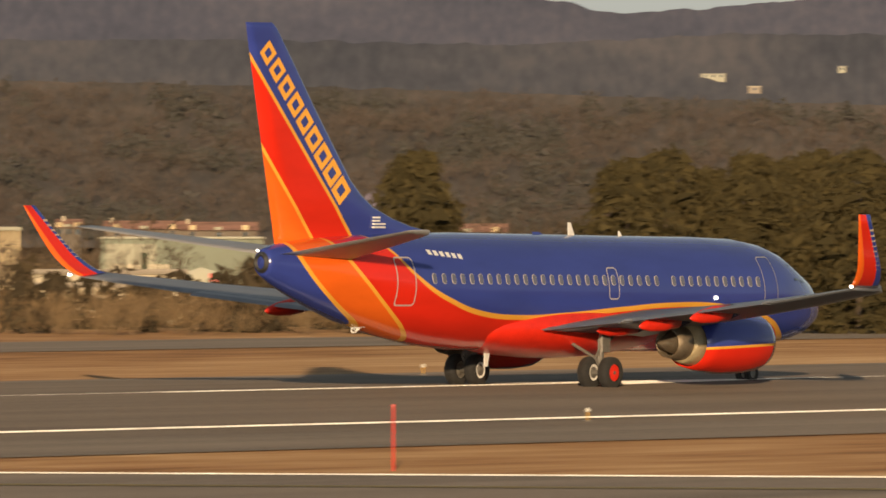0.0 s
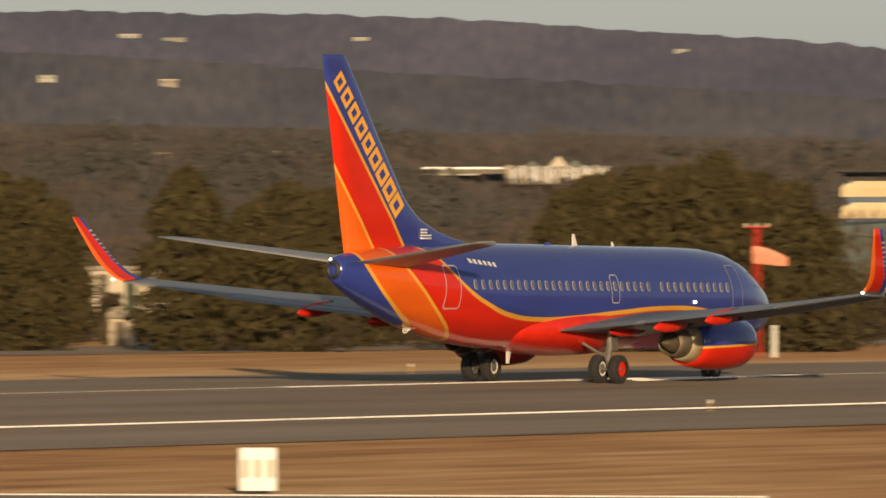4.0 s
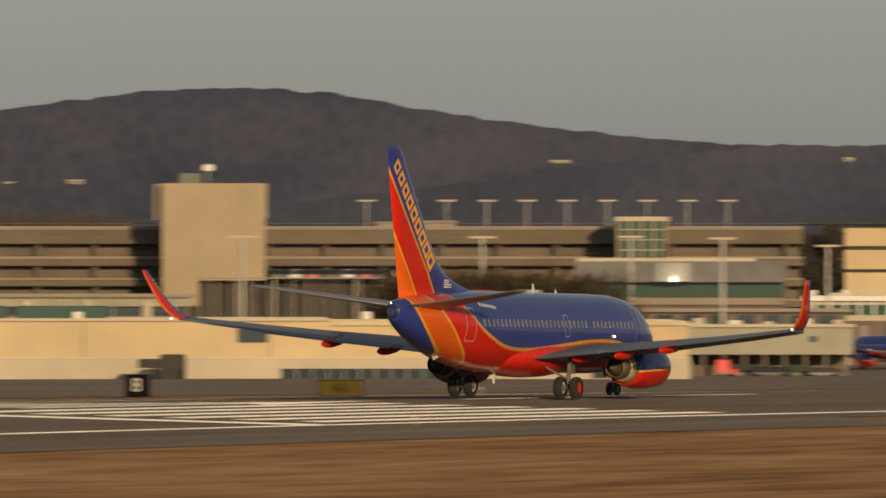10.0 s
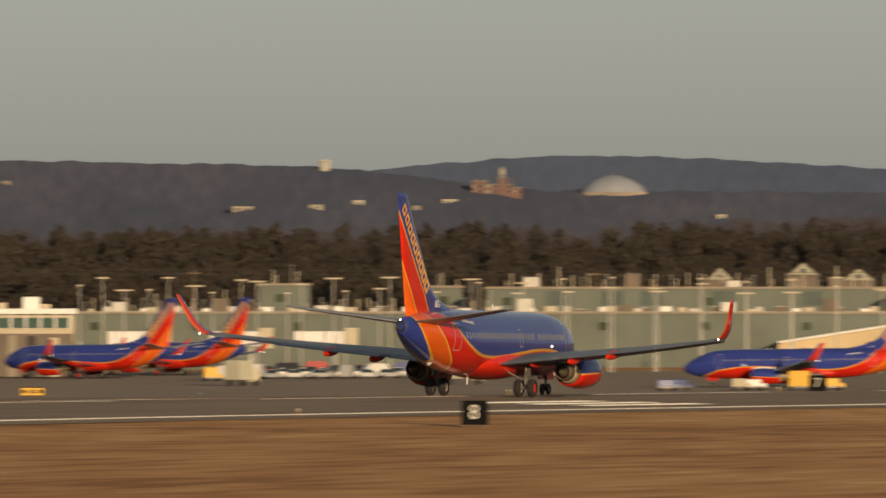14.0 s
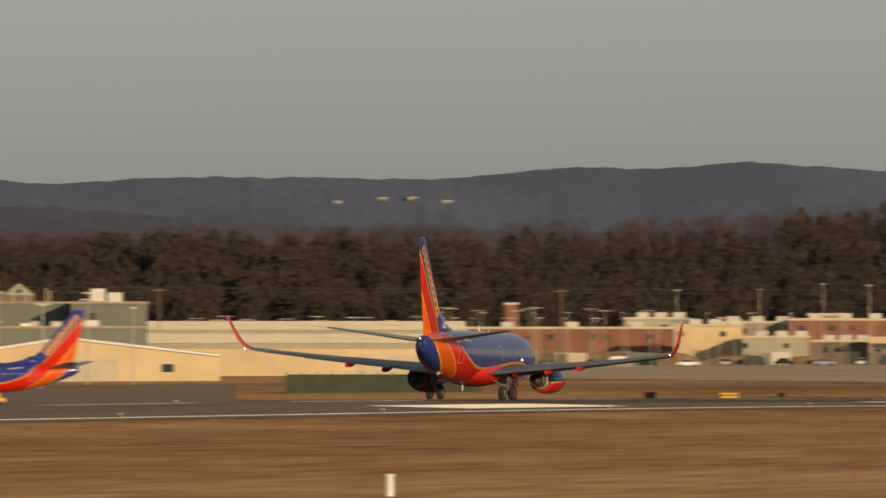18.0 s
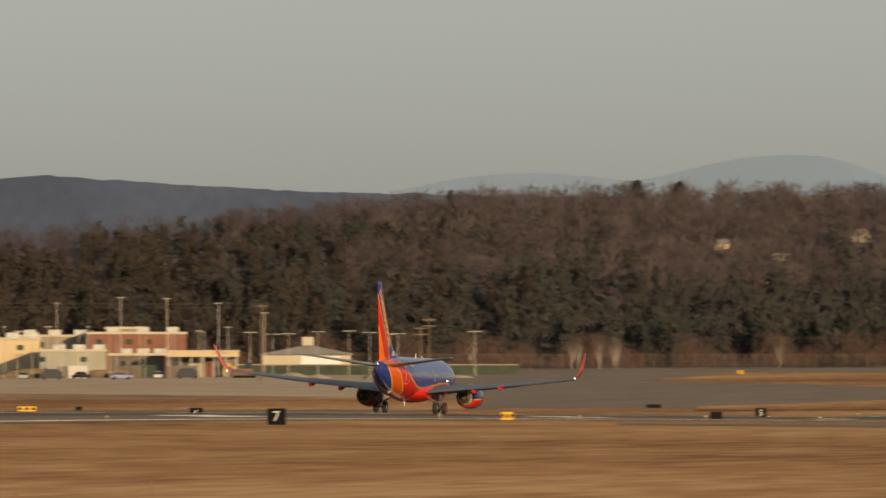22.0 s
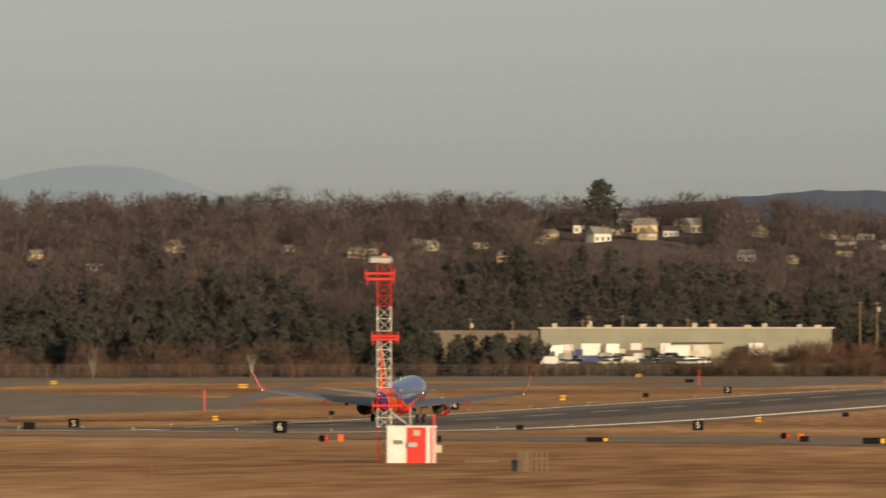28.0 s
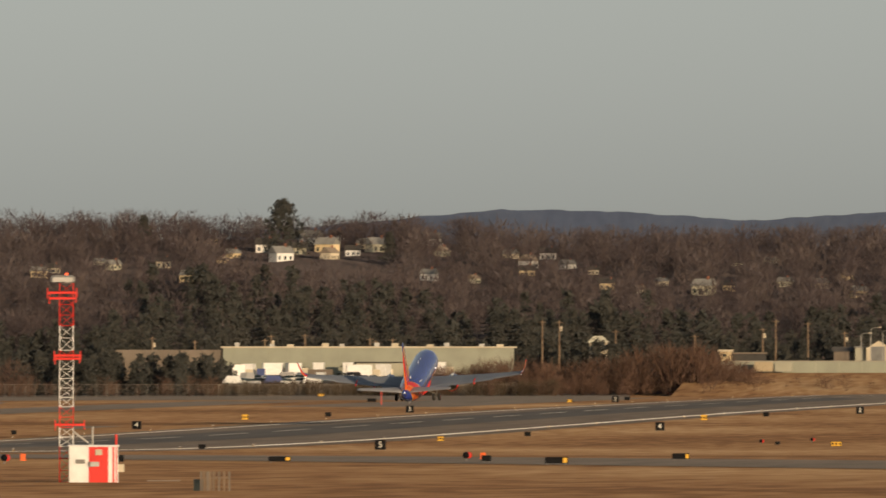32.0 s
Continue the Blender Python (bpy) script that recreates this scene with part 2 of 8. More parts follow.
BLACK_PAINT = worn("black_paint", (0.008, 0.008, 0.009), 0.65, 0, 0.25, 3)
BLACK_PAINT.node_tree.nodes["Principled BSDF"].inputs["Specular IOR Level"].default_value = 0.1
YELLOW = worn("sign_yellow", (0.75, 0.42, 0.02), 0.5, 0, 0.1, 3)
GLASS_DARK, nt_, b_ = nodes_of("window_glass", 0.08)
b_.inputs["Base Color"].default_value = (0.03, 0.045, 0.05, 1)
CABIN_GLASS, nt_, b_ = nodes_of("cabin_glass", 0.12)
b_.inputs["Base Color"].default_value = (0.13, 0.14, 0.19, 1)
LAMP_WHITE = glow("lamp_white", (1.0, 0.92, 0.78), 6.0)
LAMP_RED = glow("lamp_red", (1.0, 0.12, 0.04), 2.0)

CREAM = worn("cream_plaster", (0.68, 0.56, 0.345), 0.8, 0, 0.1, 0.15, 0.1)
PALE = worn("pale_plaster", (0.61, 0.545, 0.415), 0.8, 0, 0.1, 0.2, 0.1)
GARAGE = worn("garage_concrete", (0.2, 0.162, 0.118), 0.9, 0, 0.2, 0.15, 0.2)
FENCE_WIRE = worn("fence_wire", (0.31, 0.27, 0.225), 0.7, 0.2, 0.15, 1)
CONCRETE = worn("concrete", (0.36, 0.31, 0.245), 0.85, 0, 0.14, 0.12, 0.2)
# weathered concrete; its dark tone also stands for shade in recesses
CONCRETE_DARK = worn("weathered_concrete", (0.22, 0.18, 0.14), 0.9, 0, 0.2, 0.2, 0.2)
TAN_PANEL = worn("tan_panel", (0.48, 0.395, 0.26), 0.8, 0, 0.08, 0.2)
GREEN_PANEL = worn("grey_green_panel", (0.133, 0.153, 0.127), 0.7, 0, 0.12, 0.2)
BRICK = worn("brick_wall", (0.285, 0.128, 0.083), 0.85, 0, 0.2, 0.3)
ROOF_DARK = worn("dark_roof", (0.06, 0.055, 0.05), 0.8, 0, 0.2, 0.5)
ROOF_GREY = worn("grey_roof", (0.22, 0.22, 0.21), 0.8, 0, 0.2, 0.5)
GREY_CREAM = worn("weathered_cream", (0.44, 0.425, 0.33), 0.8, 0, 0.12, 0.2)
WAREHOUSE_WALL = worn("grey_green_cladding", (0.35, 0.36, 0.285), 0.8, 0, 0.12, 0.2)
GREEN_DARK = worn("dark_green_screen", (0.055, 0.075, 0.045), 0.8, 0, 0.25, 0.6)
HANGAR_TEAL = worn("teal_grey_panel", (0.075, 0.10, 0.088), 0.7, 0, 0.12, 0.2)
DRUM = worn("bright_drum", (0.8, 0.77, 0.7), 0.3, 0.4, 0.06, 1)
STEEL = worn("galvanised_steel", (0.4, 0.39, 0.36), 0.5, 0.5, 0.15, 1)
WOOD_POLE = worn("weathered_wood", (0.24, 0.17, 0.11), 0.85, 0, 0.2, 1)
GLASS_GREEN, nt_, b_ = nodes_of("green_glass", 0.12)
b_.inputs["Base Color"].default_value = (0.05, 0.095, 0.07, 1)
b_.inputs["Specular IOR Level"].default_value = 0.2


def foliage(name, stops, rough=0.85, thin=0.0):
    """Leaves or twigs in varied tones; thin: how much light goes through them."""
    m, nt, b = nodes_of(name, rough)
    g = nt.nodes.new("ShaderNodeNewGeometry")
    tone = ramp(nt, maths(nt, "ADD", maths(nt, "MULTIPLY", g.outputs["Random Per Island"], 0.6), maths(nt, "MULTIPLY", grain(nt, 0.05, 3.0), 0.4)), stops)
    link(nt, tone, b.inputs["Base Color"])
    b.inputs["Specular IOR Level"].default_value = 0.1
    if thin:
        through_leaf, both = nt.nodes.new("ShaderNodeBsdfTranslucent"), nt.nodes.new("ShaderNodeMixShader")
        both.inputs[0].default_value = thin
        link(nt, tone, through_leaf.inputs["Color"])
        link(nt, b.outputs[0], both.inputs[1])
        link(nt, through_leaf.outputs[0], both.inputs[2])
        link(nt, both.outputs[0], nt.nodes["Material Output"].inputs["Surface"])
    return m


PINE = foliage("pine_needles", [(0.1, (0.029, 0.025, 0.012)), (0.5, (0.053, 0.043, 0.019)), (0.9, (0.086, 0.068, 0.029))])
# WOOD_ and HILL_ tones are paler and bluer than PINE and BARE: haze in colour
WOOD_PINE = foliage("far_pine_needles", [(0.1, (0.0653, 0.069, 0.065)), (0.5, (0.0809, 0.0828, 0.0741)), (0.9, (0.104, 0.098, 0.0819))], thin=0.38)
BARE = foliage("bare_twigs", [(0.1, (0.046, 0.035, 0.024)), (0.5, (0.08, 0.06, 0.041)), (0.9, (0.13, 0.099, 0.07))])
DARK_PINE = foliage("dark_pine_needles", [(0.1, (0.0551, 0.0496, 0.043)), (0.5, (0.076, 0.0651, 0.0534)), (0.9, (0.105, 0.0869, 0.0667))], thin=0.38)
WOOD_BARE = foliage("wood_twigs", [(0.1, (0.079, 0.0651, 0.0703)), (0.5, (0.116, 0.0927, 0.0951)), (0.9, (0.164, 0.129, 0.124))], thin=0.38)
EDGE_TWIGS = foliage("edge_twigs", [(0.1, (0.06, 0.04, 0.035)), (0.5, (0.098, 0.066, 0.056)), (0.9, (0.145, 0.10, 0.08))])
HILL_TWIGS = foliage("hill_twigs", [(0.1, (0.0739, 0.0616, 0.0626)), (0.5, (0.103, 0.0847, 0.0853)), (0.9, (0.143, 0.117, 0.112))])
TAN_SCRUB = foliage("tan_scrub", [(0.1, (0.12, 0.08, 0.045)), (0.5, (0.18, 0.125, 0.07)), (0.9, (0.25, 0.175, 0.1))])
SCRUB = foliage("dark_scrub", [(0.1, (0.026, 0.021, 0.013)), (0.5, (0.05, 0.039, 0.024)), (0.9, (0.085, 0.064, 0.038))])
BRUSH = foliage("red_brush", [(0.1, (0.068, 0.04, 0.031)), (0.5, (0.112, 0.068, 0.05)), (0.9, (0.16, 0.105, 0.075))])
# slope trees are greyed towards their hillside, with distance haze in the tone
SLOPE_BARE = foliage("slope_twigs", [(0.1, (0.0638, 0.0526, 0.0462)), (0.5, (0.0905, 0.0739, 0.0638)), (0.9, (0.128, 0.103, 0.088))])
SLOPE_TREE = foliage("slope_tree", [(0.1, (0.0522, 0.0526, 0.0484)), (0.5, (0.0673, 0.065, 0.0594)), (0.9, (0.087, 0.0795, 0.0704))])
HEAP_GRAVEL = worn("washed_gravel", (0.25, 0.215, 0.175), 0.95, 0, 0.3, 0.3, 0.4, 0.8)
SPOIL = worn("bare_spoil", (0.20, 0.145, 0.085), 0.95, 0, 0.3, 0.3, 0.4, 0.8)
GRAVEL = worn("pale_gravel", (0.20, 0.165, 0.125), 0.95, 0, 0.25, 0.08, 0.3, 0.8)
BARK = worn("bark", (0.10, 0.075, 0.055), 0.9, 0, 0.3, 2)
BIRCH = worn("pale_bark", (0.33, 0.29, 0.24), 0.8, 0, 0.2, 2)


def terrain(name, low, mid, high, scale, clump, rough=0.95):
    """Wooded land seen from far: stands of trees at two scales, laid along the slope's own map."""
    m, nt, b = nodes_of(name, rough)
    uv = dict(coords="UV")
    k = maths(nt, "ADD", maths(nt, "MULTIPLY", grain(nt, scale, 6.0, (0.5, 1.3, 1), **uv), 0.55), maths(nt, "MULTIPLY", grain(nt, clump * 1.6, 5.0, (1.0, 0.7, 1), **uv), 0.45))
    woods = ramp(nt, k, [(0.36, low), (0.5, mid), (0.64, high)])
    link(nt, woods, b.inputs["Base Color"])
    b.inputs["Specular IOR Level"].default_value = 0.05
    return m


GRASS, nt_, b_ = nodes_of("dry_grass", 0.95)
k_ = maths(nt_, "ADD", maths(nt_, "MULTIPLY", grain(nt_, 0.03, 6.0, (0.5, 0.25, 1)), 0.55), maths(nt_, "MULTIPLY", grain(nt_, 0.4, 6.0, (1, 0.25, 1)), 0.45))
link(nt_, ramp(nt_, k_, [(0.40, (0.105, 0.056, 0.026)), (0.47, (0.165, 0.095, 0.046)), (0.54, (0.205, 0.128, 0.066)), (0.63, (0.27, 0.19, 0.11))]), b_.inputs["Base Color"])
b_.inputs["Specular IOR Level"].default_value = 0.1
bump(nt_, b_, grain(nt_, 2.0, 4.0), 0.5, 0.1)


def paving(name, color, amount=0.25):
    m, nt, b = nodes_of(name, 0.85)
    k = maths(nt, "ADD", maths(nt, "MULTIPLY", grain(nt, 0.05, 6.0, (6, 0.5, 1)), 0.6), maths(nt, "MULTIPLY", grain(nt, 3.0, 5.0), 0.4))
    lo, hi = tuple(c * (1 - amount * 1.4) for c in color), tuple(c * (1 + amount) for c in color)
    link(nt, ramp(nt, k, [(0.34, lo), (0.5, color), (0.66, hi)]), b.inputs["Base Color"])
    b.inputs["Specular IOR Level"].default_value = 0.28
    bump(nt, b, grain(nt, 30.0, 3.0), 0.3, 0.01)
    return m


ASPHALT, OLD_ASPHALT, RUBBERED = paving("runway_asphalt", (0.088, 0.072, 0.058)), paving("taxiway_asphalt", (0.095, 0.081, 0.068)), paving("rubbered_asphalt", (0.045, 0.043, 0.042))
PAINT_LINE = worn("runway_paint", (0.86, 0.83, 0.75), 0.75, 0, 0.25, 0.6, 0.0, 4.0)
PAINT_DULL = worn("rubbed_paint", (0.34, 0.32, 0.29), 0.8, 0, 0.35, 0.3, 0.0, 4.0)
PAINT_YELLOW = worn("taxi_line_paint", (0.32, 0.22, 0.05), 0.7, 0, 0.25, 0.6, 0.0, 4.0)


# ---- ground, runway, hills ----
def strip(name, x0, x1, y0, y1, lift, material, label="", category="", kind="structure", parent=None):
    """A ribbon of paving or paint that lies on the ground along the runway's heading."""
    xs = sorted({x0, x1, *[RUNWAY_X + d for d in (-80, -43, -28, -23, 0, 23, 43) if x0 < RUNWAY_X + d < x1]})
    ys = sorted({y0, y1, *[float(y) for y in FINE_Y if y0 < y < y1]})
    v = [(x, y, ground_z(x, y) + lift) for y in ys for x in xs]
    n = len(xs)
    f = [(k * n + i, k * n + i + 1, (k + 1) * n + i + 1, (k + 1) * n + i) for k in range(len(ys) - 1) for i in range(n - 1)]
    ob = part(name, (v, f), material, parent)
    return tagged(ob, label, category, "", kind) if parent is None else ob


def quad_patch(name, corners, lift, material, parent=None, label="", category="", cuts=24):
    """A four-cornered patch draped over the ground; corners are (x, y)."""
    a, b, c, d = [Vector(p) for p in corners]
    v, f = [], []
    for j in range(cuts + 1):
        for i in range(cuts + 1):
            p = a.lerp(b, i / cuts).lerp(d.lerp(c, i / cuts), j / cuts)
            v.append((p.x, p.y, ground_z(p.x, p.y) + lift))
    m = cuts + 1
    f = [(j * m + i, j * m + i + 1, (j + 1) * m + i + 1, (j + 1) * m + i) for j in range(cuts) for i in range(cuts)]
    ob = part(name, (v, f), material, parent)
    return tagged(ob, label, category, "", "structure") if parent is None else ob


xs_ = [-4800, -3000, -1800, -1200, -1000, -800, -600, -500, -400, -345, *[RUNWAY_X + d for d in (-80, -43, -28, -23, 0, 23, 43)], -170, -120, -60, 0, 100, 300, 800, 2500, 4800]
strip_rows = [float(y) for y in FINE_Y if -600 <= y <= 4900]
v_ = [(x, y, ground_z(x, y)) for y in strip_rows for x in xs_]
n_ = len(xs_)
f_ = [(k * n_ + i, k * n_ + i + 1, (k + 1) * n_ + i + 1, (k + 1) * n_ + i) for k in range(len(strip_rows) - 1) for i in range(n_ - 1)]
ground = tagged(part("ground", (v_, f_), GRASS, None), "dry tan winter grass of a wide airfield", "ground", "", "structure")

runway = strip("runway", -277, -221, -300, 3010, 0.03, ASPHALT, "grey asphalt runway with white markings", "runway")
strip("shoulder", -221, -211, -300, 540, 0.03, OLD_ASPHALT, "worn asphalt shoulder beside the runway", "pavement")
strip("shoulder", -281, -277, -300, 590, 0.03, OLD_ASPHALT, "worn asphalt shoulder beside the runway", "pavement")
strip("rubber_marks", RUNWAY_X - 10, RUNWAY_X + 9, 900, 2500, 0.045, RUBBERED, "dark tyre rubber along the runway centre", "rubber marks")
strip("apron", -900, -402, 640, 1900, 0.03, OLD_ASPHALT, "wide grey asphalt apron before the terminal", "apron")
strip("taxiway_link", -402, -376, 700, 1900, 0.03, OLD_ASPHALT, "asphalt link between taxiway and apron", "taxiway")
strip("taxiway_link", -352, -296, 610, 1600, 0.03, OLD_ASPHALT, "asphalt link between runway and taxiway", "taxiway")
strip("far_apron", -700, -300, 2310, 2660, 0.03, OLD_ASPHALT, "grey asphalt by the boundary fence", "apron")
strip("taxiway_link", -352, -296, 1690, 1890, 0.03, OLD_ASPHALT, "asphalt link between runway and taxiway", "taxiway")
quad_patch("side_taxiway", [tuple(on_ground(10250, 547))[:2], tuple(on_ground(12900, 566))[:2], tuple(on_ground(12900, 582))[:2], tuple(on_ground(10250, 551.5))[:2]], 0.03, OLD_ASPHALT, None, "narrow grey taxiway on the near side", "taxiway")
near_taxi = quad_patch("near_taxiway", [tuple(on_ground(-400, 834))[:2], tuple(on_ground(2900, 851))[:2], tuple(on_ground(2900, 960))[:2], tuple(on_ground(-400, 960))[:2]], 0.04, OLD_ASPHALT, None, "worn asphalt taxiway close to the viewer", "taxiway")
for v0, v1, mat in ((838, 841, PAINT_LINE), (860, 863, PAINT_YELLOW)):
    quad_patch("taxi_line", [tuple(on_ground(-400, v0 - 3))[:2], tuple(on_ground(2900, v0 + 13))[:2], tuple(on_ground(2900, v1 + 13))[:2], tuple(on_ground(-400, v1 - 3))[:2]], 0.055, mat, near_taxi)
strip("taxiway", -376, -352, -100, 2500, 0.03, OLD_ASPHALT, "grey asphalt taxiway beyond the runway", "taxiway")
for side in (-1, 1):
    strip("edge_line", RUNWAY_X + side * 22.9 - 0.5, RUNWAY_X + side * 22.9 + 0.5, -300 if side > 0 else 500, 3000, 0.05, PAINT_LINE, parent=runway)
strip("centre_line", RUNWAY_X - 0.12, RUNWAY_X + 0.12, 120, 490, 0.045, PAINT_LINE, parent=runway)
for k in range(60):
    y = 560 + 61 * k
    if y < 2950:
        strip("centre_stripe", RUNWAY_X - 0.4, RUNWAY_X + 0.4, y, y + 37, 0.062, PAINT_LINE if y < 1250 else PAINT_DULL, parent=runway)
# arrows of the displaced threshold, then its bars and the touchdown marks
for k in range(6):
    y = 205 + 61 * k
    strip("arrow_shaft", RUNWAY_X - 0.5, RUNWAY_X + 0.5, y, y + 26, 0.05, PAINT_LINE, parent=runway)
    v_ = [(RUNWAY_X + x, y + dy, ground_z(RUNWAY_X + x, y + dy) + 0.055) for x, dy in ((-2.3, 22), (-0.6, 24), (0, 40), (0.6, 24), (2.3, 22))]
    part("arrow_head", (v_, [(0, 1, 2), (2, 3, 4), (1, 3, 2)]), PAINT_LINE, runway)
strip("threshold_bar", RUNWAY_X - 22.4, RUNWAY_X + 22.4, 492, 495, 0.05, PAINT_LINE, parent=runway)
for side in (-1, 1):
    for k in range(6):
        x = RUNWAY_X + side * (3.2 + k * 3.3)
        strip("threshold_stripe", x - 0.75, x + 0.75, 499, 545, 0.05, PAINT_LINE, parent=runway)
    for y, n in ((700, 3), (1010, 2), (1160, 2), (1310, 1)):
        for k in range(n):
            x = RUNWAY_X + side * (11 + k * 3.3)
            strip("touchdown_stripe", x - 0.9, x + 0.9, y - 11, y + 12, 0.06, PAINT_LINE, parent=runway)
    strip("aiming_mark", RUNWAY_X + side * 14 - 4, RUNWAY_X + side * 14 + 4, 850, 896, 0.06, PAINT_LINE, parent=runway)


def ridge(name, foot, crest, pts, material, label, rough=1.0, seed=0, step=8, back=120, rounded=False):
    """A wooded rise: from its foot to a crest line given by bearings and height steps, and down again behind."""
    us = np.arange(pts[0][0], pts[-1][0] + 1, step)
    vs = np.interp(us, [p[0] for p in pts], [p[1] for p in pts])
    bell = np.hanning(21)
    vs = np.convolve(np.pad(vs, 10, mode="edge"), bell / bell.sum(), mode="valid")
    # the crest has two rows of points, so that its front is not shaded with its back
    rows, verts = 16, []
    for row in range(rows):
        k = min(row, rows - 3)
        s = k / (rows - 3)
        d = foot + (crest - foot) * s + (back if row == rows - 1 else 0)
        for u, v in zip(us, vs):
            p = spot(u, d)
            top = EYE + (LEVEL - v) / STEP * crest
            h = (3 * s * s - 2 * s ** 3) * 0.45 + 0.55 * s if rounded else 0.8 * s + 0.2 * s * s
            z = -7 + (top + 7) * h - (40 if row == rows - 1 else 0)
            n = noise.fractal(Vector((u / 160.0 + seed, d / 130.0, 0)), 1.0, 2.0, 4) * 5.0 * rough * math.sin(math.pi * s) ** 1.1
            n += (noise.noise(Vector((u / 47.0, seed, k))) * 0.75 + noise.noise(Vector((u / 17.0, seed, k * 1.7))) * 0.3) * rough * s
            verts.append((p.x, p.y, z + n))
    n = len(us)
    faces = [(k * n + i, k * n + i + 1, (k + 1) * n + i + 1, (k + 1) * n + i) for k in range(rows - 1) if k != rows - 3 for i in range(n - 1)]
    ob = tagged(part(name, (verts, faces), material, None), label, "hill", "", "structure")
    if rough > 0.1:
        ob.data.polygons.foreach_set("use_smooth", [True] * len(faces))
    uv = ob.data.uv_layers.new(name="slope")
    at_loop = np.zeros(len(ob.data.loops), dtype=np.int32)
    ob.data.loops.foreach_get("vertex_index", at_loop)
    flat = np.array([((us[i % n] / STEP) * crest, verts[i][2] + 0.02 * (i // n)) for i in range(len(verts))])
    uv.data.foreach_set("uv", flat[at_loop].ravel())
    return ob


# distant ridges: aerial haze is mixed into the forest colours as blue and violet
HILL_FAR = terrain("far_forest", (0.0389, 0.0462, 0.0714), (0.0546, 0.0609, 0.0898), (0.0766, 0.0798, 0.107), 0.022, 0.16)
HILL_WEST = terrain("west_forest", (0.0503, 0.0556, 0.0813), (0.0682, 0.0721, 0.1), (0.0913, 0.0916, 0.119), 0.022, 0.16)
HILL_HAZE_BLUE = terrain("blue_forest", (0.056, 0.072, 0.114), (0.066, 0.084, 0.131), (0.08, 0.098, 0.146), 0.022, 0.16)
HILL_HAZE_VIOLET = terrain("violet_forest", (0.042, 0.05, 0.076), (0.056, 0.064, 0.092), (0.076, 0.08, 0.108), 0.024, 0.2)
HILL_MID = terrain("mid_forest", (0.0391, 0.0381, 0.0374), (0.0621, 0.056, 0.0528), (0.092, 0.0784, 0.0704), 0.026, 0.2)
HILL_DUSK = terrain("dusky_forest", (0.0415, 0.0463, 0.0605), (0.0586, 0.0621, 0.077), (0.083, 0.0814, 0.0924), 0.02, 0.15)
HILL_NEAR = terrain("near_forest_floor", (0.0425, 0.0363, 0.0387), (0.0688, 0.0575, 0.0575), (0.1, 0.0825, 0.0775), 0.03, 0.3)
# pale blue base colour carries the haze over the farthest mountain
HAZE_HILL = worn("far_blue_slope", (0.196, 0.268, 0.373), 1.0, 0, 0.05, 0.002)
FAR_A = [(-700, -60), (600, -50), (800, -30), (985, 2), (1085, 25), (1180, 20), (1330, 8), (1500, -8), (1700, -12), (1900, -5), (2087, -6), (2387, 4), (2687, 26), (2950, 40), (3150, 60), (3250, 40), (3330, 26), (3410, 22), (3550, 36), (3620, 58), (3750, 70), (3950, 86), (4118, 97), (4282, 114), (4420, 132), (4600, 165), (4850, 235)]
FAR_B = [(4200, 114), (4295, 115), (4402, 93), (4602, 62), (4845, 31), (5000, 28), (5145, 36), (5345, 72), (5613, 108), (5823, 126), (6300, 150), (6958, 155), (7188, 172), (7400, 200)]
FAR_D = [(6800, 190), (6958, 165), (7188, 140), (7418, 124), (7627, 128), (7827, 138), (8007, 150), (8177, 138), (8400, 137), (8701, 141), (8941, 117), (9041, 125), (9245, 109), (9405, 122), (9702, 139), (10300, 150)]
FAR_C = [(11350, 160), (11653, 134), (11785, 119), (11900, 118), (12035, 121), (12265, 138), (12503, 121), (13300, 125)]
MID_A = [(-700, 135), (0, 142), (700, 158), (1500, 185), (2300, 202), (3000, 216), (3600, 236), (4300, 252), (4900, 262), (5150, 300)]
MID_B = [(4700, 275), (4900, 250), (5400, 195), (5700, 150), (5943, 129), (6263, 131), (6631, 137), (6958, 143), (7068, 150), (7200, 166), (7350, 186), (8000, 190), (8200, 206), (8400, 222), (9200, 240)]
NEAR_A = [(5900, 330), (6300, 305), (7000, 300), (7600, 292), (8200, 268), (8900, 262), (9200, 245), (9455, 224), (9695, 200), (9942, 174), (10300, 164), (10970, 169), (11600, 171), (11935, 190), (12200, 192), (12503, 188), (13300, 185)]
ridge("blue_hill", 4900, 4960, [(9850, 140), (9930, 122), (10000, 110), (10100, 105), (10190, 110), (10280, 122), (10320, 114), (10380, 98), (10440, 84), (10500, 75), (10560, 73), (10620, 75), (10660, 86), (10700, 104), (10760, 124), (10860, 150)], HAZE_HILL, "mountain on the horizon, coloured pale blue for haze", 0.02, 3, 8, 8)
ridge("far_hill", 4100, 4700, FAR_A, HILL_WEST, "wooded mountain ridge, brown and haze violet", 1.6, 11)
ridge("far_hill", 4100, 4720, FAR_B, HILL_FAR, "wooded mountain ridge in haze grey violet", 1.4, 23)
ridge("far_hill", 4100, 4700, FAR_D, HILL_HAZE_BLUE, "wooded mountain ridge in haze blue grey", 1.2, 37)
ridge("far_hill", 4100, 4700, FAR_C, HILL_HAZE_BLUE, "wooded ridge in haze grey blue", 1.0, 31)
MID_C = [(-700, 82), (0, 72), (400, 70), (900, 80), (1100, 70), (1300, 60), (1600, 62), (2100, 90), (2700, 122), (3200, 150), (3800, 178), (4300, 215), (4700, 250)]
ridge("far_hill", 3850, 4080, MID_C, HILL_DUSK, "wooded ridge before the mountain, green dulled with haze blue", 1.3, 71, back=15)
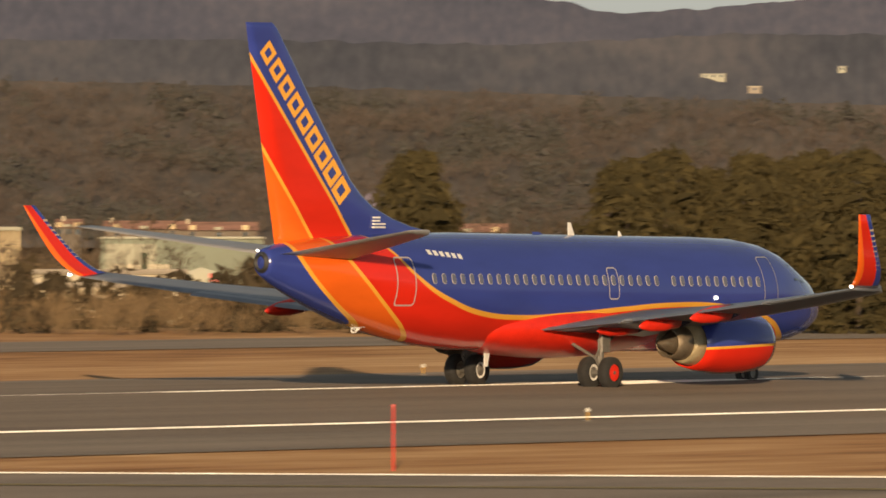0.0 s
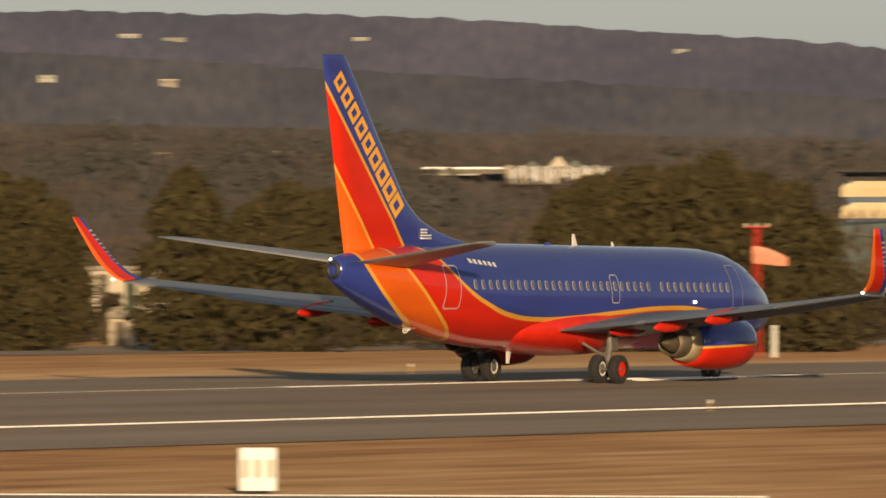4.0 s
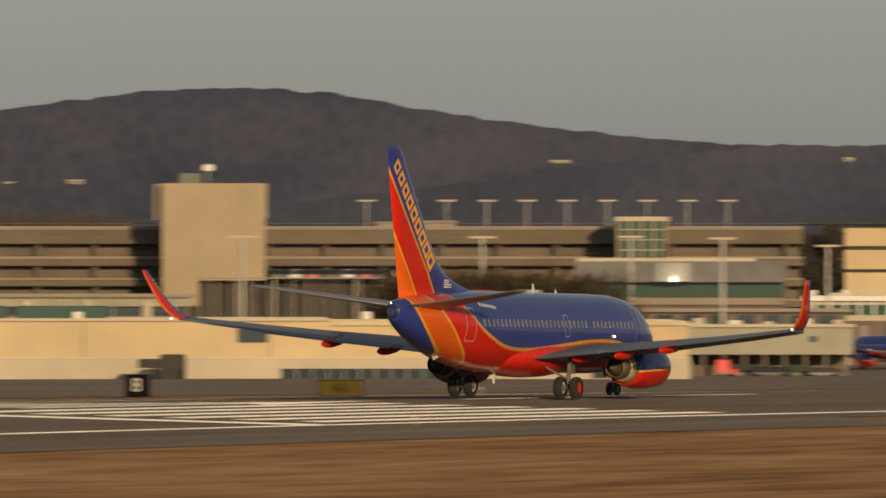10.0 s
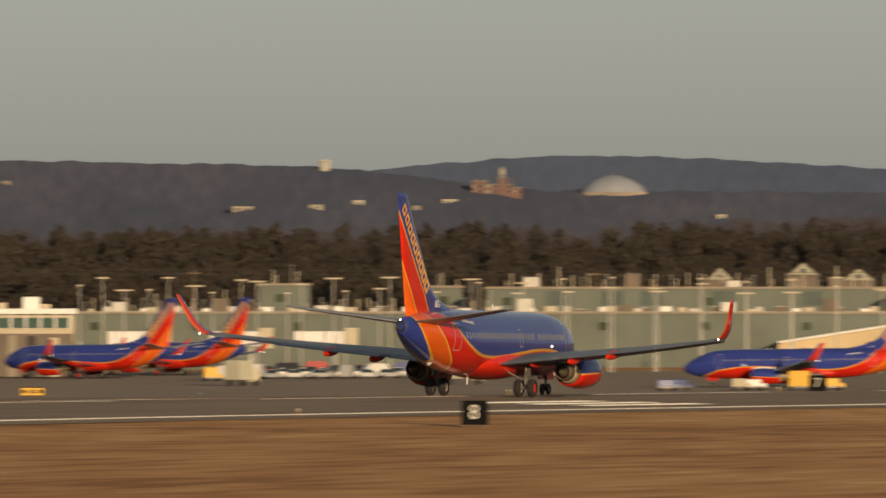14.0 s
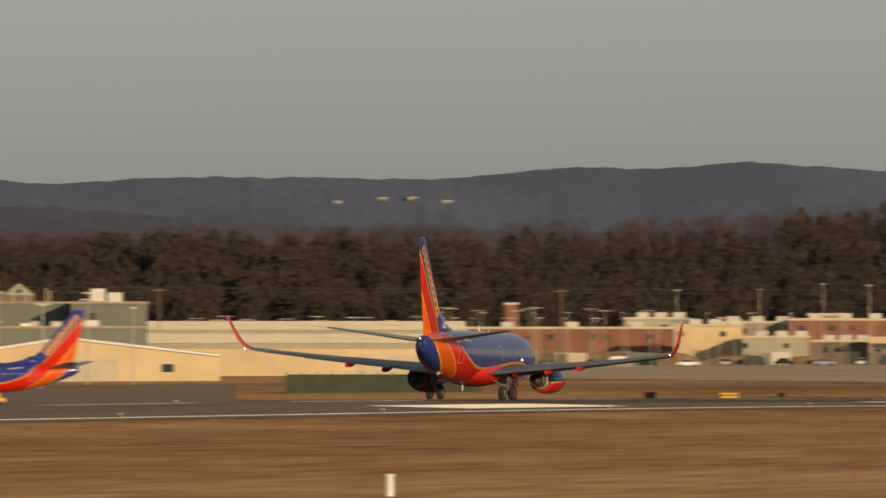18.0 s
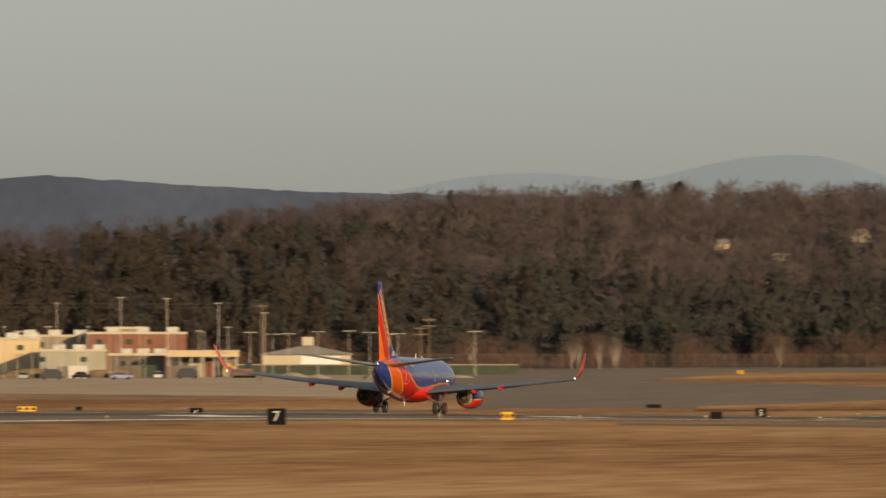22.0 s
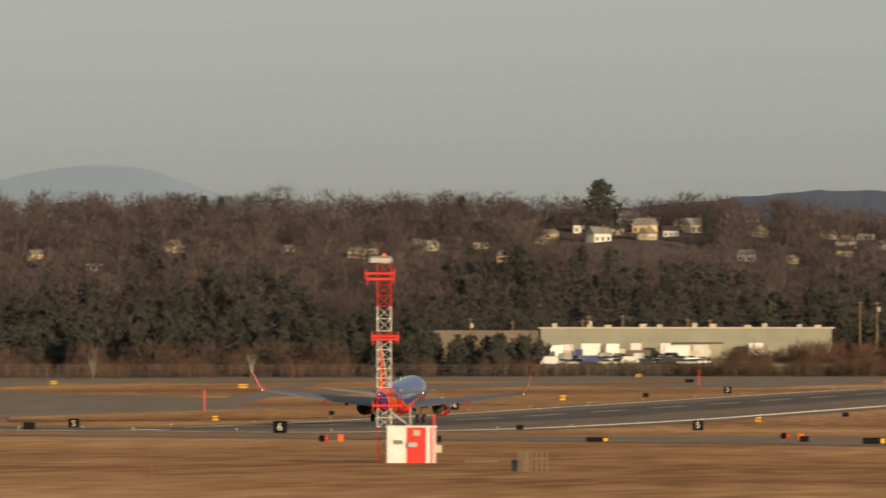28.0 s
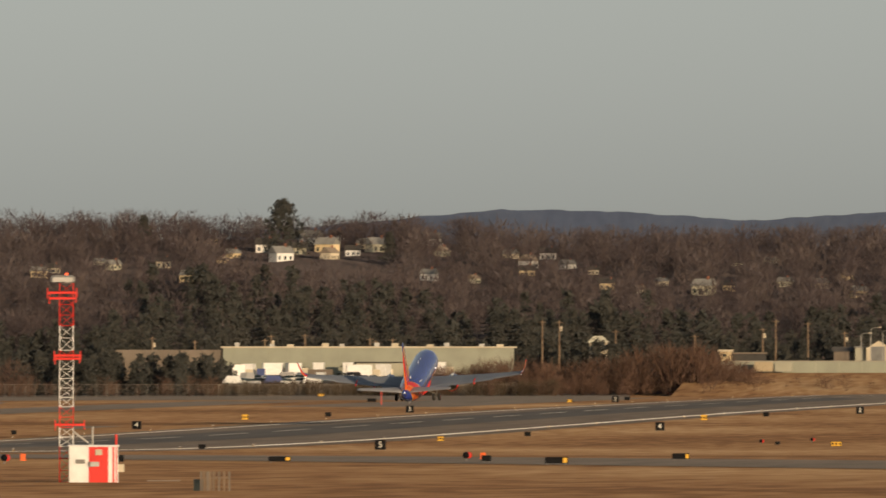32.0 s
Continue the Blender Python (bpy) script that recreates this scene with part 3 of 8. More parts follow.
ridge("mid_hill", 3350, 3900, MID_B, HILL_HAZE_VIOLET, "forested slope in haze grey violet", 1.2, 53)
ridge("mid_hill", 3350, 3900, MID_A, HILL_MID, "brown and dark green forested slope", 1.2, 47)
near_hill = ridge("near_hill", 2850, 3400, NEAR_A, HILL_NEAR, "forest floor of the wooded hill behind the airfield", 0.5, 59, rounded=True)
# raised yard before the warehouse
yard = [spot(11320, 2788), spot(11900, 2788), spot(11900, 2846), spot(11320, 2846)]
v_ = [(p.x, p.y, p.z - 0.5) for p in yard] + [(p.x, p.y, p.z + (2.3 if k < 2 else 4.0)) for k, p in enumerate(yard)]
tagged(part("raised_yard", (v_, [(4, 5, 6, 7), (0, 1, 5, 4), (1, 2, 6, 5), (2, 3, 7, 6), (3, 0, 4, 7)]), GRAVEL, None), "raised gravel yard before the warehouse", "yard", "", "structure")

quad_patch("gravel_ground", [tuple(on_ground(8780, 456))[:2], tuple(on_ground(9960, 463))[:2], tuple(on_ground(9940, 506))[:2], tuple(on_ground(8740, 492))[:2]], 0.065, GRAVEL, None, "pale gravel ground before the hangars", "ground")
quad_patch("far_taxiway", [tuple(on_ground(9780, 445))[:2], tuple(on_ground(12050, 441))[:2], tuple(on_ground(12050, 455))[:2], tuple(on_ground(9780, 462))[:2]], 0.04, OLD_ASPHALT, None, "grey taxiway along the boundary fence", "taxiway")
quad_patch("far_taxiway", [tuple(on_ground(9700, 462))[:2], tuple(on_ground(10950, 459))[:2], tuple(on_ground(10800, 500))[:2], tuple(on_ground(9900, 522))[:2]], 0.05, OLD_ASPHALT, None, "broad grey taxiway joining the runway", "taxiway")
quad_patch("grass_verge", [tuple(on_ground(8330, 507))[:2], tuple(on_ground(10030, 504))[:2], tuple(on_ground(9980, 526))[:2], tuple(on_ground(8330, 533))[:2]], 0.08, GRASS, None, "dry grass verge between runway and hangars", "grass")
quad_patch("grass_island", [tuple(on_ground(10290, 474))[:2], tuple(on_ground(10500, 459))[:2], tuple(on_ground(10900, 462))[:2], tuple(on_ground(10770, 486))[:2]], 0.08, GRASS, None, "dry grass island between taxiways", "grass")
quad_patch("grass_island", [tuple(on_ground(10390, 520))[:2], tuple(on_ground(11050, 497))[:2], tuple(on_ground(11050, 519))[:2], tuple(on_ground(10390, 527))[:2]], 0.09, GRASS, None, "dry grass wedge between runway and taxiway", "grass")
bank = [spot(12120, 2738), spot(12960, 2738), spot(12960, 2836), spot(12160, 2836)]
v_ = [(p.x, p.y, p.z - 0.2 + (5.2 if k > 1 else 0)) for k, p in enumerate(bank)] + [(p.x, p.y, p.z - 1) for p in bank]
tagged(part("grass_bank", (v_, [(0, 1, 2, 3), (4, 5, 1, 0), (5, 6, 2, 1), (6, 7, 3, 2), (7, 4, 0, 3)]), GRASS, None), "dry grass bank rising to the road", "bank", "", "structure")


# ---- the aircraft: y forward from the main gear, x to its right, z up from the ground ----
STATIONS = [(16.62, 2.56, 0.05, 0.05), (16.45, 2.57, 0.34, 0.36), (16.05, 2.62, 0.64, 0.66), (15.4, 2.72, 0.98, 1.04), (14.5, 2.84, 1.27, 1.36), (13.6, 3.0, 1.52, 1.62), (12.6, 3.10, 1.71, 1.80),
            (11.2, 3.14, 1.84, 1.94), (9.0, 3.15, 1.88, 2.0), (4.0, 3.21, 1.88, 2.0), (0.0, 3.27, 1.88, 2.0), (-5.0, 3.34, 1.88, 2.0), (-7.0, 3.43, 1.86, 1.9), (-9.0, 3.58, 1.73, 1.73),
            (-11.0, 3.79, 1.45, 1.45), (-12.6, 4.01, 1.12, 1.16), (-13.8, 4.17, 0.82, 0.90), (-14.7, 4.29, 0.56, 0.66), (-15.1, 4.34, 0.40, 0.50), (-15.25, 4.35, 0.33, 0.42)]
ST_Y = [s[0] for s in STATIONS][::-1]


def section(y):
    """Centre height, half width and half height of the fuselage at y."""
    return [float(np.interp(y, ST_Y, [s[k] for s in STATIONS][::-1])) for k in (1, 2, 3)]


def skin(y, z, off=0.012):
    """Half width of the fuselage's side at (y, z)."""
    zc, w, h = section(y)
    s = max(0.0, 1 - ((z - zc) / h) ** 2)
    return w * math.sqrt(s) + off


def skin_band(points, width, side=1, closed=True, off=0.012):
    """A painted band along (y, z) points on the fuselage's side."""
    n = len(points)
    v, f = [], []
    for i, (y, z) in enumerate(points):
        a, b = points[i - 1] if (closed or i) else points[i], points[(i + 1) % n] if (closed or i < n - 1) else points[i]
        t = Vector((b[0] - a[0], b[1] - a[1])).normalized()
        for s in (-0.5, 0.5):
            py, pz = y - t.y * width * s, z + t.x * width * s
            v.append((side * skin(py, pz, off), py, pz))
    m = n if closed else n - 1
    for i in range(m):
        j = (i + 1) % n
        q = (2 * i, 2 * j, 2 * j + 1, 2 * i + 1)
        f.append(q if side > 0 else q[::-1])
    return v, f


def round_rect(y0, y1, z0, z1, r, n=4):
    pts = []
    for cy, cz, a0 in ((y1 - r, z1 - r, 0), (y0 + r, z1 - r, 90), (y0 + r, z0 + r, 180), (y1 - r, z0 + r, 270)):
        pts += [(cy + r * math.cos(radians(a0 + 90 * k / n)), cz + r * math.sin(radians(a0 + 90 * k / n))) for k in range(n + 1)]
    dense = []
    for i, p in enumerate(pts):
        q = pts[(i + 1) % len(pts)]
        m = max(1, int(math.hypot(q[0] - p[0], q[1] - p[1]) / 0.2))
        dense += [(p[0] + (q[0] - p[0]) * k / m, p[1] + (q[1] - p[1]) * k / m) for k in range(m)]
    return dense


def foil(chord_front, chord_back, thick, place):
    """A ring of an aerofoil section; place(y, t) gives the point for a chord place and an offset."""
    ring = []
    for s in (1.0, 0.75, 0.5, 0.3, 0.14, 0.05, 0.012):
        ring.append(place(chord_front + (chord_back - chord_front) * s, thick * 0.62 * (1 - s) ** 0.8 * min(1, (s * 9) ** 0.5) * 1.25 + 0.004))
    ring.append(place(chord_front, 0.0))
    for s in (0.012, 0.05, 0.14, 0.3, 0.5, 0.75, 1.0):
        ring.append(place(chord_front + (chord_back - chord_front) * s, -(thick * 0.38 * (1 - s) ** 0.8 * min(1, (s * 9) ** 0.5) * 1.25 + 0.004)))
    return ring


COWL_TAN = worn("core_cowl_metal", (0.38, 0.31, 0.19), 0.5, 0.3, 0.25, 2)
FAIRING = worn("fairing_paint", (0.03, 0.032, 0.06), 0.5, 0, 0.15, 2)


def wing_line(x):
    """Leading edge, trailing edge, height and thickness of the wing at x metres from the centre line."""
    le = 5.15 - (x - 1.6) * 0.525
    te = float(np.interp(x, [0, 1.6, 5.6, 17.2], [-2.15, -2.1, -2.05, -4.55]))
    z = 2.0 + (x - 1.6) * 0.098 + max(0, x - 8) ** 2 * 0.0022
    return le, te, z, (le - te) * 0.115


FIN_LINES = ((4.7, -5.2, -14.5), (5.2, -5.4, -14.62), (5.38, -6.0, -14.66), (5.55, -7.0, -14.69), (5.8, -8.0, -14.75), (6.2, -9.15, -14.84), (6.6, -9.8, -14.93), (7.1, -10.4, -15.04), (9.4, -12.3, -15.55), (11.3, -13.78, -15.97), (12.2, -14.5, -16.17), (12.39, -14.75, -16.2))


def fin_skin(side, y, z):
    """Distance of the fin's painted side from the centre plane, a little proud."""
    zs = [r[0] for r in FIN_LINES]
    le, te = [float(np.interp(z, zs, [r[k] for r in FIN_LINES])) for k in (1, 2)]
    s = min(max((le - y) / (le - te), 0.0), 1.0)
    w = (le - te) * 0.085 if z > 6 else 0.42
    return w * (0.38 if side > 0 else 0.62) * (1 - s) ** 0.8 * min(1, (s * 9) ** 0.5) * 1.25 + 0.02


def winglet_line(s):
    """Place across, height, leading and trailing edge of the winglet, s from its root to its tip."""
    return 16.46 + 0.34 * math.sin(min(1, 2.2 * s) * math.pi / 2) + 1.03 * s, 3.66 + s ** 1.3 * 2.45, -2.82 - 2.3 * s - 0.15 * s * s, -4.5 - 1.42 * s


def build_aircraft(name, m, label):
    plane = thing(name, m, label, "aircraft")
    rings = []
    for y, zc, w, h in STATIONS:
        rings.append([(w * math.cos(2 * math.pi * i / 48), y, zc + h * math.sin(2 * math.pi * i / 48)) for i in range(48)])
    fuselage = smooth(part("fuselage", loft(rings), BODY, plane, "blue, red and orange painted fuselage with gold stripes"))
    smooth(part("tail_exhaust", lathe([(-15.2, 0.33), (-15.38, 0.24), (-15.38, 0.2), (-15.2, 0.18), (-15.2, 0.0)], cz=4.36, sz=1.2, n=20), DARK, plane, "dark metal exhaust of the tail cone"))
    # belly fairing
    rings = []
    for k in range(13):
        s = k / 12
        y = 6.3 - 11.0 * s
        g = max(0.02, math.sin(math.pi * min(max(s, 0.004), 0.996))) ** 0.45
        rings.append([((1.0 + 1.05 * g) * math.cos(a), y, 2.05 + (0.25 + 0.8 * g) * math.sin(a)) for a in [2 * math.pi * i / 24 for i in range(24)]])
    smooth(part("belly_fairing", loft(rings), RED_PAINT, plane, "red wing root fairing"))
    # cabin windows and doors on both sides
    win = bpy.data.meshes.new("cabin_window")
    rim = [(y, z) for y, z in round_rect(-0.105, 0.105, -0.165, 0.165, 0.09, 3)]
    n = len(rim)
    v = [(0.0, y * 1.2, z * 1.12) for y, z in rim] + [(0.012, y, z) for y, z in rim]
    win.from_pydata(v, [], [(i, (i + 1) % n, n + (i + 1) % n, n + i) for i in range(n)] + [tuple(range(n, 2 * n))])
    win.materials.append(RIM)
    win.materials.append(CABIN_GLASS)
    win.polygons[n].material_index = 1
    tilt = math.degrees(math.asin(0.46 / 2.0)) * 0.94
    for side in (1, -1):
        for k in range(38):
            y = -8.0 + 0.5065 * k
            z = 3.7 - 0.011 * (y - 1.4)
            if k in (26,):
                continue
            shared("cabin_window", win, fuselage, pose(side * skin(y, z, 0.006), y, z, 0, -tilt if side > 0 else 180 + tilt, 0) if side > 0 else pose(side * skin(y, z, 0.006), y, z, 0, tilt, 180))
        for y0, y1, z0, z1, w, nm in ((-9.85, -8.98, 2.9, 4.52, 0.05, "cabin_door"), (11.1, 11.98, 2.65, 4.45, 0.03, "cabin_door"), (1.85, 2.42, 3.05, 4.12, 0.045, "exit_hatch")):
            part(nm, skin_band(round_rect(y0, y1, z0, z1, 0.13), w, side), RIM, fuselage, "white outlined door in the fuselage")
        part("small_hatch", skin_band(round_rect(-10.3, -10.05, 1.98, 2.14, 0.03, 2), 0.05, side), WHITE_PAINT, fuselage)
        # registration as plain bars
        for k in range(6):
            y0 = -7.9 + k * 0.31
            part("registration_bar", skin_band([(y0, 4.7 - 0.03 * k), (y0 + 0.2, 4.69 - 0.03 * k)], 0.17, side, False, 0.014), WHITE_PAINT, fuselage)
        # small white emissive spot on each side of the forward fuselage
        part("inspection_light", lathe([(8.02, 0.0), (8.04, 0.06), (8.16, 0.06), (8.18, 0.0)], n=10, cx=side * skin(8.1, 3.05, 0.01), cz=3.05), LAMP_WHITE, fuselage, "small glowing white spot on the fuselage side")
    # flight deck glass
    for side in (1, -1):
        for y0, y1, z0, z1 in ((14.15, 14.75, 3.55, 4.02), (13.45, 14.08, 3.62, 4.2)):
            pts = [(y0 + (y1 - y0) * i / 5, (z0 + z1) / 2) for i in range(6)]
            part("cockpit_window", skin_band(pts, z1 - z0, side, False, 0.02), GLASS_DARK, fuselage, "dark flight deck window")
    # wings
    for side in (1, -1):
        rings = []
        for x in (0.9, 1.6, 3.5, 5.6, 8.0, 10.5, 13.0, 15.2, 16.2, 16.5):
            le, te, z, th = wing_line(x)
            ring = foil(le, te, th, lambda y, t, x=x, z=z, te=te: (side * x, y, z + t + (y - te) * 0.012))
            rings.append(ring if side > 0 else ring[::-1])
        wing = smooth(part("wing", loft(rings), WING_GREY, plane, "grey metal swept wing"))
        # leading edge slat and trailing edge flaps, set a little out
        rings = []
        for x in (2.6, 5.6, 9.0, 13.0, 16.4):
            le, te, z, th = wing_line(x)
            c = 0.05 * (le - te) + 0.18
            ring = [(side * x, le + 0.16, z - 0.12), (side * x, le + 0.05, z + 0.03), (side * x, le - c, z + th * 0.42), (side * x, le - c + 0.03, z + th * 0.42 - 0.05), (side * x, le - 0.03, z - 0.12)]
            rings.append(ring if side > 0 else ring[::-1])
        smooth(part("slat", loft(rings), BARE_METAL, wing, "bare metal leading edge slat"))
        for xs in ((2.1, 3.6, 5.3), (5.9, 8.5, 12.2)):
            rings = []
            for x in xs:
                le, te, z, th = wing_line(x)
                ring = [(side * x, te + 0.55, z + 0.10), (side * x, te + 0.1, z + 0.06), (side * x, te - 0.22, z - 0.05), (side * x, te + 0.1, z - 0.04), (side * x, te + 0.5, z - 0.06)]
                rings.append(ring if side > 0 else ring[::-1])
            part("flap", loft(rings), WING_GREY, wing, "grey trailing edge flap, slightly lowered")
        # flap track fairings: long canoes that hang below the trailing edge, tail down
        for x, y0, z0, z1 in ((3.5, -1.1, 2.0, 2.24), (6.4, -2.62, 2.2, 2.5), (9.1, -3.4, 2.52, 2.84)):
            prof = ((0.0, 0.02), (0.06, 0.4), (0.2, 0.8), (0.42, 1.0), (0.66, 0.92), (0.85, 0.6), (1.0, 0.05))
            rings = []
            for q, r in prof:
                y, z = y0 + 3.4 * q, z0 + (z1 - z0) * q
                rings.append([(side * x + 0.21 * r * math.cos(a), y, z + 0.29 * r * math.sin(a)) for a in [2 * math.pi * i / 16 for i in range(16)]])
            fair = smooth(part("flap_fairing", loft(rings[4:]), FAIRING, wing, "flap track fairing under the wing"))
            smooth(part("fairing_tip", loft(rings[:5]), RED_PAINT, fair, "red tapered fairing tip"))
        # winglet: a blended curve, then the blade leaning out
        rings = []
        for k in range(10):
            s = k / 9
            x, z, le, te = winglet_line(s)
            lean = min(1, s * 2.4) * 0.92
            ring = foil(le, te, 0.12 * (1 - s) + 0.05, lambda y, t, x=x, z=z, lean=lean: (side * (x - t * lean), y, z + t * (1 - lean)))
            rings.append(ring if side > 0 else ring[::-1])
        tip = smooth(part("winglet", loft(rings), WINGLET, wing, "red and blue upturned winglet"))
        for k in range(9):
            x, z, le, te = winglet_line(0.34 + k * 0.06)
            y = le * 0.8 + te * 0.2
            part("winglet_bar", box(side * x - 0.05, side * x + 0.05, y - 0.09, y + 0.11, z, z + 0.08), TITLE_DULL, tip)
        part("nav_light", lathe([(-4.6, 0.01), (-4.66, 0.04), (-4.78, 0.05), (-4.84, 0.01)], n=10, cx=side * 16.7, cz=3.7), LAMP_WHITE, wing, "bright white tip light")
        # tailplane
        rings = []
        for s in (0, 0.15, 0.4, 0.7, 0.93, 1.0):
            x, le, te, z = 0.35 + 6.75 * s, -11.0 - 4.05 * s, -14.75 - 1.7 * s, 4.6 + 0.8 * s
            if s == 1.0:
                le -= 0.25
            ring = foil(le, te, (le - te) * 0.09, lambda y, t, x=x, z=z: (side * x, y, z + t - (y + 14.2) * 0.045))
            rings.append(ring if side > 0 else ring[::-1])
        smooth(part("tailplane", loft(rings), TAIL_GREY, plane, "grey and orange horizontal tailplane"))
        # engine
        cx = side * 4.83
        aft = Matrix.Translation((0, -0.95, -0.04))
        prof = [(7.1, 0.80), (7.25, 0.86), (7.22, 0.95), (6.9, 1.05), (6.0, 1.12), (4.8, 1.11), (3.9, 1.0), (3.3, 0.88), (3.3, 0.84), (3.7, 0.86)]
        nac = smooth(part("engine_nacelle", lathe(prof, cx=cx, cz=1.62, sz=0.97), NACELLE, plane, "blue over red engine cowling with a gold line"))
        nac.matrix_basis = aft
        smooth(part("inlet_lip", lathe([(6.85, 1.036), (7.1, 0.99), (7.26, 0.90), (7.22, 0.83), (6.9, 0.79)], cx=cx, cz=1.62, sz=0.97), BARE_METAL, nac, "polished inlet lip"))
        smooth(part("inlet_duct", lathe([(7.0, 0.80), (6.1, 0.78), (6.05, 0.25), (6.45, 0.02)], cx=cx, cz=1.62), DARK, nac))
        smooth(part("core_nozzle", lathe([(2.95, 0.60), (2.75, 0.58), (2.15, 0.50), (2.15, 0.46), (2.5, 0.44)], cx=cx, cz=1.62), HOT_METAL, nac, "brown metal exhaust nozzle"))
        smooth(part("core_cowl", lathe([(4.2, 0.80), (3.5, 0.79), (3.2, 0.74), (2.9, 0.66), (2.9, 0.58)], cx=cx, cz=1.62), COWL_TAN, nac, "tan metal core cowl"))
        smooth(part("exhaust_plug", lathe([(2.7, 0.42), (2.3, 0.32), (1.75, 0.14), (1.55, 0.01)], cx=cx, cz=1.62), HOT_METAL, nac))
        smooth(part("fan_duct", lathe([(3.32, 0.85), (3.6, 0.8), (3.6, 0.6)], cx=cx, cz=1.62), DARK, nac))
        le, te, z, th = wing_line(4.83)
        pyl = [[(cx - w, y, zb), (cx + w, y, zb), (cx + w, y, zt), (cx - w, y, zt)] for y, zb, zt, w in ((6.3, 2.55, 2.66, 0.05), (5.2, 2.5, 2.85, 0.16), (3.6, 2.35, 2.75, 0.2), (2.6, 2.15, 2.5, 0.2), (1.2, 2.1, 2.4, 0.1), (0.2, 2.2, 2.35, 0.04))]
        part("pylon", loft(pyl), WHITE_PAINT, plane, "pale engine pylon")
        # main gear
        gx = side * 2.86
        leg = part("main_gear_leg", join(tube((gx, 0, 0.55), (gx, 0.02, 1.05), 0.07, 0.07, 12), tube((gx, 0.02, 1.0), (gx * 1.02, 0.05, 2.1), 0.105, 0.12, 12), tube((gx, -0.1, 0.6), (gx, -0.12, 1.7), 0.018, n=6), tube((gx + 0.09, -0.1, 0.7), (gx + 0.1, -0.14, 1.6), 0.014, n=6), tube((gx, 0.0, 0.95), (gx * 0.45, -0.1, 1.75), 0.06), tube((gx, 0.05, 1.3), (gx, 1.0, 2.0), 0.05), tube((gx, -0.05, 0.7), (gx, -0.28, 1.05), 0.04), tube((gx, -0.28, 1.05), (gx, -0.05, 1.4), 0.04), tube((gx - 0.5, 0, 0.55), (gx + 0.5, 0, 0.55), 0.08)), GEAR_GREY, plane, "grey main landing gear leg")
        part("gear_door", soft_box(gx + side * 0.2, gx + side * 0.25, -0.22, 0.26, 1.25, 1.95, 0.02), GEAR_GREY, leg, "grey gear door")
        for off in (-0.43, 0.43):
            tyre = [(-0.2, 0.30), (-0.21, 0.46), (-0.15, 0.535), (0, 0.555), (0.15, 0.535), (0.21, 0.46), (0.2, 0.30)]
            whl = thing_part("main_wheel", pose(gx + off, 0, 0.555, 0, 0, 90), leg)
            smooth(part("tyre", lathe(tyre, n=28), RUBBER, whl, "black tyre"))
            outer = off * side > 0
            hub = [(-0.16, 0.02), (-0.17, 0.12), (-0.12, 0.2), (-0.15, 0.30), (0.15, 0.30), (0.12, 0.2), (0.17, 0.12), (0.16, 0.02)]
            part("hub", lathe(hub, n=20), GEAR_GREY, whl, "grey wheel hub")
            if outer:
                k = -side
                part("hub_cap", lathe([(0.178 * k, 0.0), (0.178 * k, 0.2), (0.165 * k, 0.29), (0.12 * k, 0.3)], n=20), RED_PAINT, whl, "red hub cap")
            if not outer:
                part("hub_ring", lathe([(0.155, 0.20), (0.16, 0.28), (-0.16, 0.28), (-0.155, 0.20)], n=20), WHITE_PAINT, whl)
    # fin with its dorsal fillet
    rings = []
    for z, le, te in FIN_LINES:
        w = (le - te) * 0.085 if z > 6 else 0.42
        rings.append(foil(le, te, w, lambda y, t, z=z: (-t, y, z)))
    fin = smooth(part("fin", loft(rings), FIN, plane, "tall blue, red and orange tail fin"))
    # the fin's title as plain gold blocks running down the leading edge
    for side in (1, -1):
        for k in range(9):
            s = k / 8
            z = 11.37 - 4.59 * s
            y = -15.05 + 3.89 * s
            size = 0.5 + 0.1 * s
            d, e = Vector((0, 0.6465, -0.763)), Vector((0, 0.763, 0.6465))
            c = Vector((0, y, z))
            q = [c + d * a * size * 0.58 + e * b * size * 0.66 for a, b in ((-1, -1), (1, -1), (1, 1), (-1, 1))]
            v, f = letter_block(q, k)
            part("title_block", ([(side * fin_skin(side, p[1], p[2]), p[1], p[2]) for p in v], f), GOLD_PAINT, fin, "plain gold block in the row of lettering")
        flag = Vector((side * 0.10, -9.33, 5.5))
        for k in range(4):
            part("flag_stripe", box(flag.x - 0.16, flag.x + 0.16, flag.y - 0.06, flag.y + (0.56 if k < 2 else 0.26), flag.z + k * 0.11, flag.z + k * 0.11 + 0.055), WHITE_PAINT, fin)
    # nose gear, aerials, drain mast
    leg = part("nose_gear_leg", join(tube((0, 12.6, 0.35), (0, 12.7, 1.6), 0.08), tube((0, 12.6, 0.9), (0, 11.7, 1.5), 0.04), tube((-0.25, 12.6, 0.345), (0.25, 12.6, 0.345), 0.05)), GEAR_GREY, plane, "grey nose gear leg")
    for off in (-0.2, 0.2):
        smooth(part("tyre", lathe([(-0.09, 0.17), (-0.1, 0.28), (-0.06, 0.34), (0.06, 0.34), (0.1, 0.28), (0.09, 0.17)], n=24), RUBBER, leg, "black tyre")).matrix_basis = pose(off, 12.6, 0.345, 0, 0, 90)
        part("hub", lathe([(-0.06, 0.02), (-0.07, 0.17), (0.07, 0.17), (0.06, 0.02)], n=16), GEAR_GREY, leg).matrix_basis = pose(off, 12.6, 0.345, 0, 0, 90)
    for side in (1, -1):
        part("nose_gear_door", soft_box(side * 0.3 - 0.02, side * 0.3 + 0.02, 12.0, 13.3, 0.95, 1.5, 0.01), BODY, plane)
